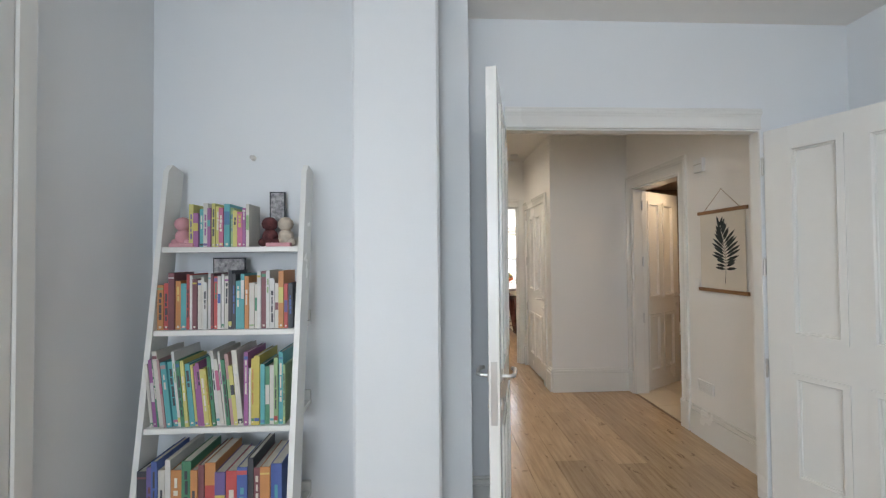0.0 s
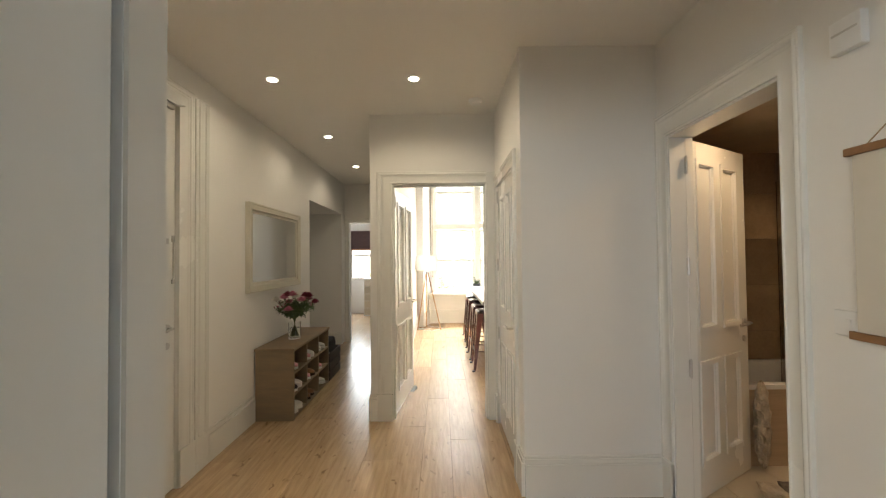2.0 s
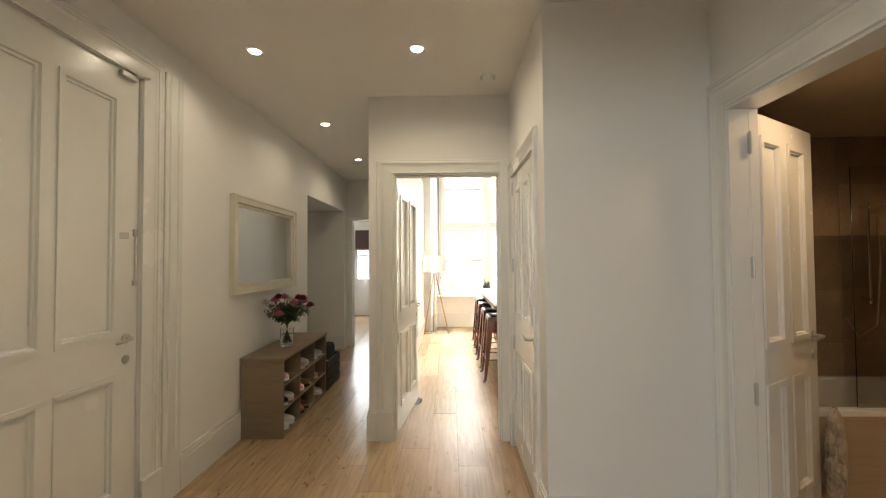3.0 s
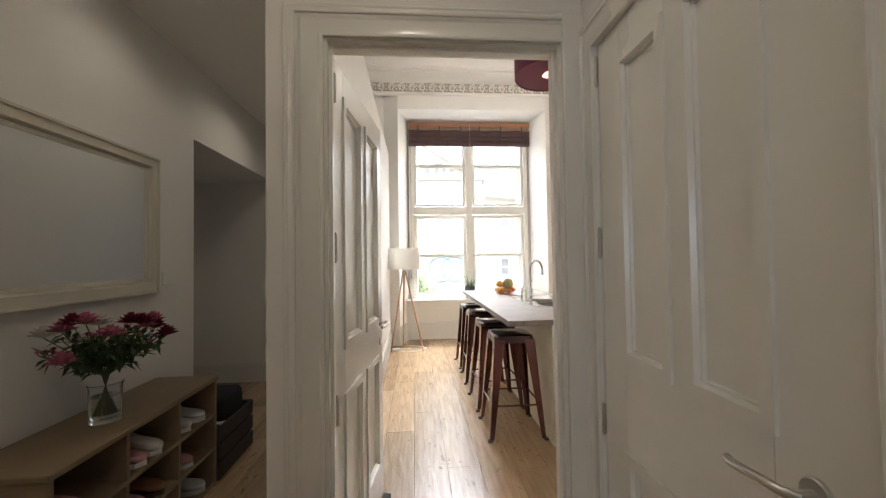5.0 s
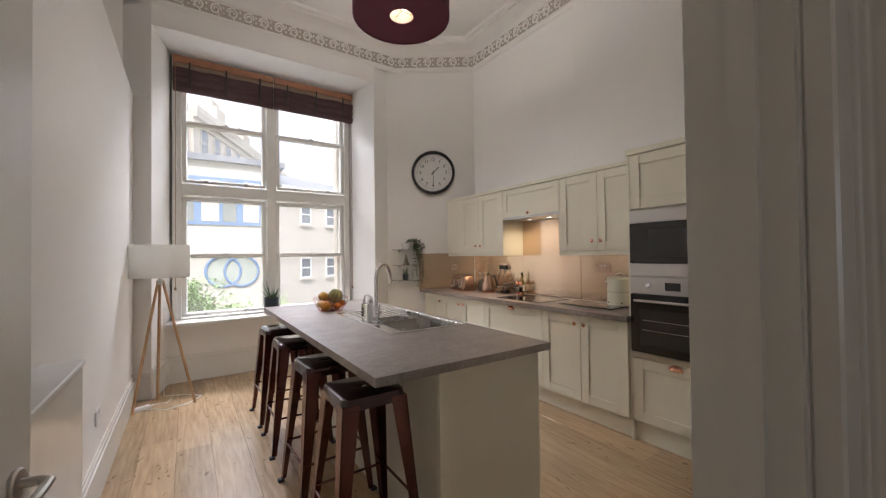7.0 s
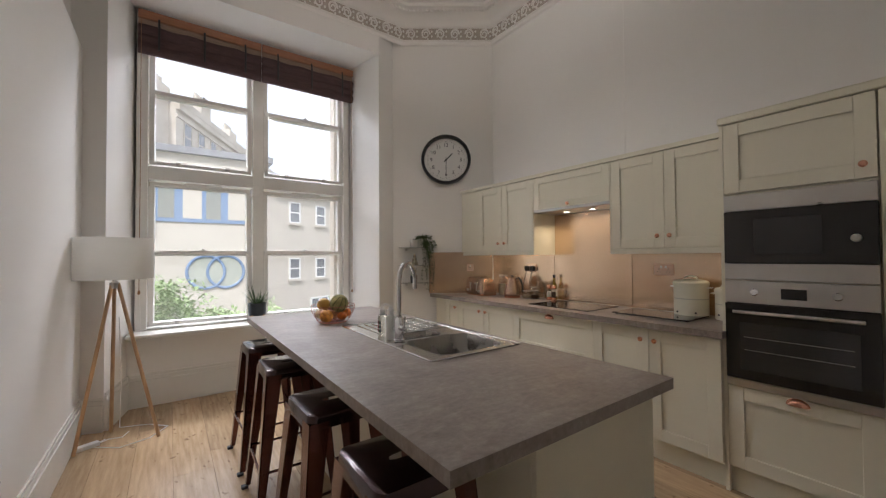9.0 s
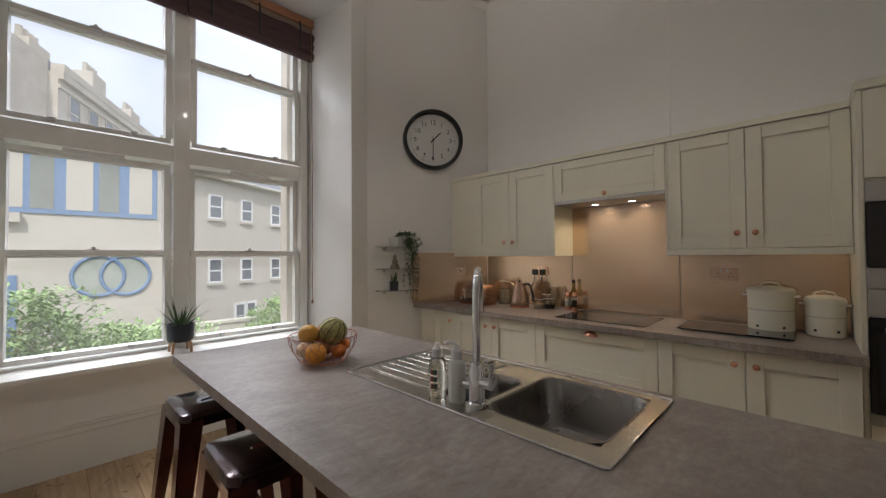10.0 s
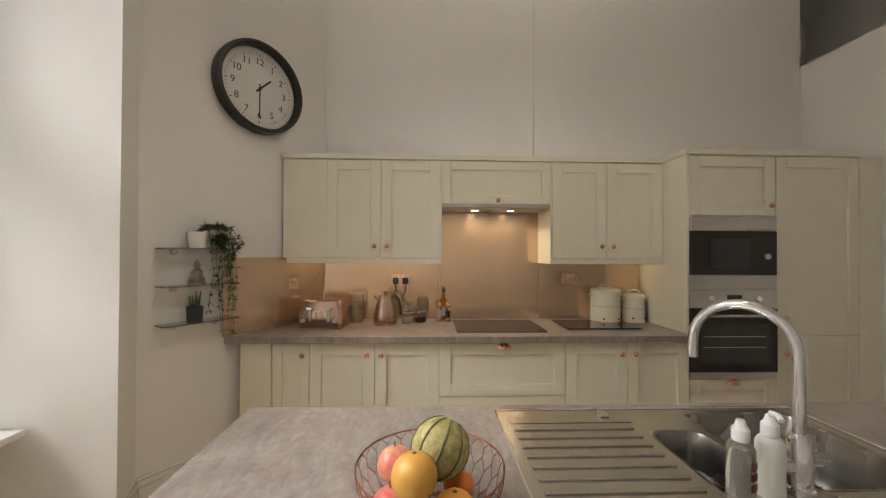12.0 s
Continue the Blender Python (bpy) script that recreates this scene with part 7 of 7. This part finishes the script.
def book(x, y, z, w, d, h, lean, mat, accent):
    b = thing("book", (x, y, z), "book standing upright on the white shelf", "book", "books on the ladder shelf")
    b.matrix_basis = pose(x, y, z, 0, lean, 0)
    bm = box(0, w, 0, 0.0025, 0, h)
    box(0, 0.0022, 0.0025, d, 0, h, 0, bm), box(w - 0.0022, w, 0.0025, d, 0, h, 0, bm)
    part("cover", bm, mat, b)
    part("page_block", box(0.0023, w - 0.0023, 0.0026, d - 0.004, 0.003, h - 0.004), PAPER, b)
    style = rk.randrange(6)
    other = COVER[rk.randrange(18)]
    if style < 4:
        # lettering as short bars down the spine
        z1 = rk.uniform(0.72, 0.9)
        for _ in range(rk.randrange(2, 5)):
            n = rk.uniform(0.06, 0.2)
            if z1 - n < 0.12:
                break
            part("spine_title", box(w * rk.uniform(0.24, 0.38), w * rk.uniform(0.6, 0.76), -0.0006, 0, h * (z1 - n), h * z1), accent, b)
            z1 -= n + rk.uniform(0.015, 0.04)
    if style in (1, 3, 4):
        z0 = rk.choice((0.03, 0.06, 0.9))
        part("spine_band", box(0.0008, w - 0.0008, -0.0005, 0, h * z0, h * (z0 + rk.uniform(0.02, 0.07))), other, b)
    if style == 5:
        z0 = rk.uniform(0.3, 0.55)
        part("spine_picture", box(0.0008, w - 0.0008, -0.0005, 0, h * z0, h * (z0 + rk.uniform(0.15, 0.35))), other, b)
    if rk.random() < 0.5:
        part("publisher_mark", box(w * 0.3, w * 0.7, -0.0007, 0, h * 0.035, h * 0.035 + w * 0.4), PAPER, b)


rows = ((SHELF[0], -0.19, 0.09, (0.012, 0.026), (0.15, 0.205), 0.13, 2), (SHELF[1], -0.295, 0.295, (0.011, 0.027), (0.195, 0.26), 0.16, 2), (SHELF[2], -0.285, 0.295, (0.008, 0.022), (0.24, 0.33), 0.2, 7), (SHELF[3], -0.295, 0.295, (0.02, 0.044), (0.29, 0.345), 0.25, 0))
for z, x0, x1, ws, hs, dep, lean in rows:
    x, prevl = x0, 0
    while True:
        w, h = rk.uniform(*ws), rk.uniform(*hs)
        if x + w > x1:
            break
        big = 5 if lean == 7 else 0
        l = -(big + rk.uniform(0, 1.5)) if lean == 7 and x < 0.1 else 0
        ci = rk.choice(PAL[z])
        book(-0.40 + x, front(z) + 0.012 + rk.uniform(0, 0.012), z + 0.001 + abs(math.sin(radians(l))) * 0.0, w, dep * rk.uniform(0.85, 1.0), h, l, COVER[ci], (PAPER, PAPER, COVER[(ci + 5) % 18], COVER[11])[rk.randrange(4)])
        x += w / math.cos(radians(l)) + 0.0012


def plush(x, y, z, c1, c2, label):
    bm = ball((0, 0, 0.04), 0.036, None, (1, 0.9, 1.1), 2)
    ball((0, -0.005, 0.098), 0.036, bm, (1, 0.95, 0.95), 2), ball((-0.03, -0.01, 0.012), 0.02, bm), ball((0.03, -0.012, 0.012), 0.02, bm)
    o = part("soft_toy", bm, c1)
    o.location = (x, y, z + 0.0085)
    tagged(o, label, "soft toy", "soft toys on the shelf")


CARD = material("printed_card", (0.55, 0.52, 0.50), 0.6, 0, 0.3, 45, 160, 0, second=(0.12, 0.11, 0.12))
for x, y, z, w, h, lab in ((-0.25, 2.375, 1.53, 0.075, 0.275, "small dark framed picture behind the books"), (-0.46, 2.33, 1.165, 0.15, 0.315, "printed photo card standing behind the books")):
    ph = thing("picture_card", (x, y, z + 0.001), lab, "picture", turn=3)
    part("backing", box(-w / 2, w / 2, 0.001, 0.008, 0, h, 0.001), BLACK, ph)
    part("print", box(-w / 2 + 0.006, w / 2 - 0.006, -0.001, 0.0008, 0.006, h - 0.006), CARD, ph)


plush(-0.64, front(1.53) + 0.06, 1.53, SOFTPINK, BLACK, "small pink soft toy at the shelf end")
plush(-0.245, front(1.53) + 0.06, 1.53, material("dark_red_plush", (0.16, 0.05, 0.05), 0.95, 0, 0.3, 30, 160, 0.4), BLACK, "small dark red soft toy at the shelf end")
plush(-0.175, front(1.53) + 0.07, 1.53, FLUFF, BLACK, "small tan soft toy at the shelf end")
for x in (-0.62, -0.19):
    o = part("trinket_box", box(-0.055, 0.055, 0, 0.03, 0, 0.018, 0.003), SOFTPINK)
    o.location = (x, front(1.53) + 0.006, 1.53)
    tagged(o, "flat pink patterned trinket box on the shelf", "box")
hk = part("wall_hook", lathe([(0, 0), (0.014, 0), (0.014, 0.006), (0.006, 0.01), (0.006, 0.02), (0.01, 0.024), (0, 0.026)], 14, None, pose(0, 0, 0, 90)), NICKEL)
hk.location = (-0.385, 2.42, 1.985)
tagged(hk, "small metal hook screwed into the wall", "hook")

# ---- outside ----
RENDER = material("cream_render", (0.66, 0.61, 0.52), 0.85, 0, 0.06, 0.5, 20, 0.15, 0.01)
SAND = material("sandstone", (0.66, 0.60, 0.51), 0.85, 0, 0.15, 1.2, 12, 0.3, 0.02, second=(0.54, 0.48, 0.39))
BEIGE = material("beige_render", (0.64, 0.58, 0.50), 0.85, 0, 0.08, 0.4, 15, 0.15, 0.01)
SLATE = material("slate_roof", (0.30, 0.30, 0.32), 0.6, 0, 0.15, 3, 20, 0.2, 0.01)
BLUE = material("blue_window_paint", (0.20, 0.30, 0.48), 0.5, 0, 0.05, 5, 40, 0.02)
DULLGLASS = material("outdoor_glazing", (0.30, 0.31, 0.27), 0.08, 0, 0.1, 1.5, 10, 0)
PALEGLASS = material("pale_frosted_glazing", (0.52, 0.55, 0.47), 0.3, 0, 0.15, 2.0, 14, 0)
DARKGLASS = material("dark_glazing", (0.20, 0.21, 0.23), 0.06, 0, 0.1, 1.5, 10, 0)
GRASS = material("rough_ground", (0.13, 0.13, 0.07), 0.9, 0, 0.3, 0.6, 8, 0.5, 0.05, second=(0.20, 0.18, 0.14))
GZ = -2.2
bm = bmesh.new()
v = [bm.verts.new(p) for p in ((-900, -900, GZ), (900, -900, GZ), (900, 900, GZ), (-900, 900, GZ))]
bm.faces.new(v)
structure("ground", bm, GRASS)

hall_b = thing("hall_building", (0.0, 24.0, GZ), "cream rendered building with blue-framed strip and round windows", "building")
part("wall", box(-14, 4.75, 0, 9, 0, 7.6), RENDER, hall_b)
part("roof", prism([(-14.2, -0.25), (4.95, -0.25), (4.95, 9.2), (-14.2, 9.2)], 7.6, 7.85), SLATE, hall_b)
wz = -GZ
for x0, x1 in ((0.75, 1.235), (3.065, 3.5)):
    structure("wall_outer_jamb", box(x0, x1, 11.003, 11.15, GZ, 4.3, 0.004), SAND, "sandstone jamb outside the window")
strip = part("window", box(-6.0, 4.05, -0.06, 0.02, wz + 2.75, wz + 4.75), BLUE, hall_b, "long blue-framed strip window")
for k in range(13):
    x = -5.9 + k * 0.765
    part("pane", box(x, x + (0.5 if k % 2 else 0.62), -0.075, -0.061, wz + 2.9, wz + 4.62), (RENDER, DULLGLASS)[k % 2], strip)
part("ledge", box(-14, 0.8, -0.28, 0, wz + 2.45, wz + 2.72), RENDER, hall_b)
for cx in (2.53, 3.22):
    rw = part("round_window", tube([(cx + 0.64 * math.cos(a), -0.04, wz + 0.8 + 0.64 * math.sin(a)) for a in (2 * math.pi * k / 40 for k in range(40))], 0.055, 8, closed=True), BLUE, hall_b, "round window with blue surround")
    part("pane", lathe([(0, 0), (0.64, 0), (0.64, 0.02), (0, 0.02)], 40, None, pose(cx, 0.0 if cx < 3 else -0.012, wz + 0.8, 90)), PALEGLASS, rw)
dw = part("door_window", box(-1.5, 0.75, -0.05, 0.02, 0.2, wz + 0.9), BLUE, hall_b, "blue-framed tall window")
for x in (-1.35, -0.35):
    part("pane", box(x, x + 0.85, -0.065, -0.051, 0.4, wz + 0.75), DULLGLASS, dw)


def sash(parent, x, y, z, w, h, mat=WHITE):
    wn2 = part("window", rail_frame(x - w / 2, x + w / 2, z - h / 2, z + h / 2, 0.07, y - 0.04, y + 0.05), mat, parent, "white sash window")
    part("pane", box(x - w / 2 + 0.05, x + w / 2 - 0.05, y - 0.01, y + 0.01, z - h / 2 + 0.05, z + h / 2 - 0.05), DARKGLASS, wn2)
    part("meeting_rail", box(x - w / 2 + 0.05, x + w / 2 - 0.05, y - 0.03, y - 0.011, z - 0.03, z + 0.03), mat, wn2)
    part("sill", box(x - w / 2 - 0.06, x + w / 2 + 0.06, y - 0.1, y, z - h / 2 - 0.1, z - h / 2 - 0.002), BEIGE, wn2)


hb = thing("beige_house", (4.74, 23.55, GZ), "two-storey beige rendered house with slate roof", "house", turn=27)
part("wall", box(0, 7.5, 0.1, 8, 0, 6.75), BEIGE, hb)
bm = bmesh.new()
v = [bm.verts.new(p) for p in ((-0.1, -0.2, 6.75), (7.7, -0.2, 6.75), (7.7, 4.2, 8.3), (-0.1, 4.2, 8.3), (-0.1, 8.2, 6.75), (7.7, 8.2, 6.75))]
bm.faces.new(v[:4]), bm.faces.new((v[3], v[2], v[5], v[4])), bm.faces.new((v[0], v[3], v[4])), bm.faces.new((v[1], v[5], v[2])), bm.faces.new((v[0], v[4], v[5], v[1]))
part("roof", bm, SLATE, hb)
part("gutter", tube([(-0.1, -0.25, 6.7), (7.7, -0.25, 6.7)], 0.07, 8), GREYFRAME, hb)
part("downpipe", tube([(7.3, 0.02, 6.65), (7.3, 0.02, 0.0)], 0.06, 8), GREYFRAME, hb)
part("downpipe", tube([(6.4, 0.03, 6.65), (6.4, 0.03, 3.2), (6.7, 0.03, 2.9), (6.7, 0.03, 0.0)], 0.05, 8), GREYFRAME, hb)
for x in (1.43, 3.0, 4.75):
    for z in (3.40, 0.86):
        sash(hb, x, 0.08, wz + z, 0.62, 0.95)
for x in (2.65, 3.25):
    fd = part("french_door", rail_frame(x - 0.29, x + 0.29, 0.15, wz - 0.55, 0.1, 0.03, 0.12), WHITE, hb)
    part("pane", box(x - 0.2, x + 0.2, 0.06, 0.09, 0.24, wz - 0.64), DARKGLASS, fd)
    for z in (0.62, 1.08):
        part("glazing_bar", box(x - 0.2, x + 0.2, 0.045, 0.059, z, z + 0.035), WHITE, fd)
dsh = thing("satellite_dish", (10.75, 26.35, GZ + 7.2), "grey satellite dish on the roof edge", "satellite dish")
part("dish", lathe([(0, 0), (0.2, 0.03), (0.42, 0.13), (0.43, 0.14), (0.2, 0.045), (0, 0.015)], 28, None, pose(0, 0, 0, 62, 0, 20)), GREYFRAME, dsh)
part("arm", tube([(0, 0.0, 0), (0, 0.1, -0.7)], 0.03, 6), GREYFRAME, dsh)
h2 = thing("white_house", (12.2, 29.0, GZ), "pale rendered house with slate roof behind", "house")
part("wall", box(0, 9, 0, 8, 0, 6.2), RENDER, h2)
bm = bmesh.new()
v = [bm.verts.new(p) for p in ((-0.1, -0.3, 6.2), (9.2, -0.3, 6.2), (9.2, 4, 8.0), (-0.1, 4, 8.0), (-0.1, 8.3, 6.2), (9.2, 8.3, 6.2))]
bm.faces.new(v[:4]), bm.faces.new((v[3], v[2], v[5], v[4])), bm.faces.new((v[0], v[3], v[4])), bm.faces.new((v[1], v[5], v[2])), bm.faces.new((v[0], v[4], v[5], v[1]))
part("roof", bm, SLATE, h2)
for x in (1.6, 4.2, 6.8):
    for z in (1.5, 4.6):
        sash(h2, x, -0.02, z, 0.9, 1.3)
part("chimney", box(2.0, 2.7, 3.6, 4.4, 7.3, 8.9, 0.02), SAND, h2)

te = thing("tenement", (1.6, 34.0, GZ), "sandstone tenement with chimneys behind the cream building", "building", turn=64)
part("wall", box(0, 24, 0, 9, 0, 12.9), SAND, te)
part("gable", box(-4.2, 0.0, 0.4, 9, 0, 13.4), SAND, te, "taller grey sandstone gable")
part("parapet", box(0, 24.2, -0.25, 0.3, 12.9, 13.3), SAND, te)
for z, h, d in ((9.6, 0.25, 0.12), (12.1, 0.18, 0.1), (12.55, 0.35, 0.22)):
    part("string_course", box(0, 24.1, -d, 0, z, z + h), SAND, te)
part("roof", box(0, 24, 0.5, 9, 12.9, 13.5), SLATE, te)
for x, y, base, h in ((-2.6, 1.0, 13.4, 1.5), (-0.2, 0.6, 13.4, 0.6), (5.5, 0.6, 13.5, 1.5), (12.0, 1.0, 13.5, 1.5), (20.0, 1.0, 13.5, 1.4)):
    c = part("chimney", box(x - 0.8, x + 0.8, y, y + 1.0, base, base + h, 0.03), SAND, te)
    for k in range(4):
        part("chimney_pot", lathe([(0.13, 0), (0.15, 0.1), (0.12, 0.5), (0.15, 0.55), (0.0, 0.55)], 12, None, pose(x - 0.55 + k * 0.37, y + 0.5, base + h)), SAND, c)
for x in (1.4, 3.3, 5.2, 7.1, 9.0, 10.9, 12.8, 14.7):
    for z in (7.6, 11.2):
        sash(te, x, -0.02, z, 1.0, 1.75, SAND)


def bush(name, place, rx, ry, rz, count, seed, label, trunk=True, size=0.115):
    b = thing(name, place, label, "bush", "garden bushes")
    r = random.Random(seed)
    bm, sm = bmesh.new(), bmesh.new()
    for k in range(9):
        a = r.uniform(0, 6.28)
        tube([(0.1 * math.cos(a), 0.1 * math.sin(a), 0), (0.35 * rx * math.cos(a), 0.35 * ry * math.sin(a), rz * 0.8), (0.75 * rx * math.cos(a), 0.75 * ry * math.sin(a), rz * r.uniform(1.2, 1.8))], 0.05, 5, sm, 0.012)
    for k in range(int(count * 1.7)):
        u, w2 = r.uniform(0, 6.28), r.uniform(-0.6, 1)
        rad = r.uniform(0.55, 1.08)
        c = Vector((rx * rad * math.cos(u) * math.sqrt(max(1 - w2 * w2, 0.05)), ry * rad * math.sin(u) * math.sqrt(max(1 - w2 * w2, 0.05)), rz + rz * rad * w2))
        c += Vector((noise.noise(c * 1.3), noise.noise(c * 1.3 + Vector((9, 2, 1))), noise.noise(c * 1.3 + Vector((3, 5, 8))))) * 0.5
        c.z = max(c.z, 0.05)
        for q in range(5):
            leaf_blade(bm, c + Vector((r.uniform(-1, 1), r.uniform(-1, 1), r.uniform(-1, 1))) * size * 0.8, Vector((r.uniform(-1, 1), r.uniform(-1, 1), r.uniform(-0.5, 0.9))), size * r.uniform(0.8, 1.3), size * 0.55)
    part("branches", sm, HAZELROD, b)
    part("foliage", bm, BUSH, b, smooth=0)


bush("garden_bush", (0.9, 16.2, GZ), 1.9, 1.4, 1.45, 1500, 1, "large leafy green bush in the yard")
bush("garden_bush", (-1.8, 17.0, GZ), 1.9, 1.4, 1.6, 1100, 2, "large leafy green bush in the yard")
bush("garden_bush", (3.1, 17.6, GZ), 1.2, 1.1, 1.05, 900, 3, "leafy green bush in the yard")
bush("garden_bush", (6.9, 19.0, GZ), 1.5, 1.1, 1.2, 1100, 4, "leafy green bush beside the beige house")
bush("garden_bush", (9.4, 19.6, GZ), 1.6, 1.2, 1.35, 1100, 5, "leafy green bush beside the beige house")
bush("garden_bush", (12.2, 20.0, GZ), 1.8, 1.2, 1.5, 900, 6, "leafy green bush beside the pale house")
wl2 = thing("garden_wall", (4.6, 20.6, GZ), "low white coping garden wall", "garden wall")
part("wall", box(-1.6, 1.6, 0, 0.25, 0, 1.5), BEIGE, wl2)
part("coping", box(-1.65, 1.65, -0.05, 0.3, 1.5, 1.6, 0.01), RENDER, wl2)
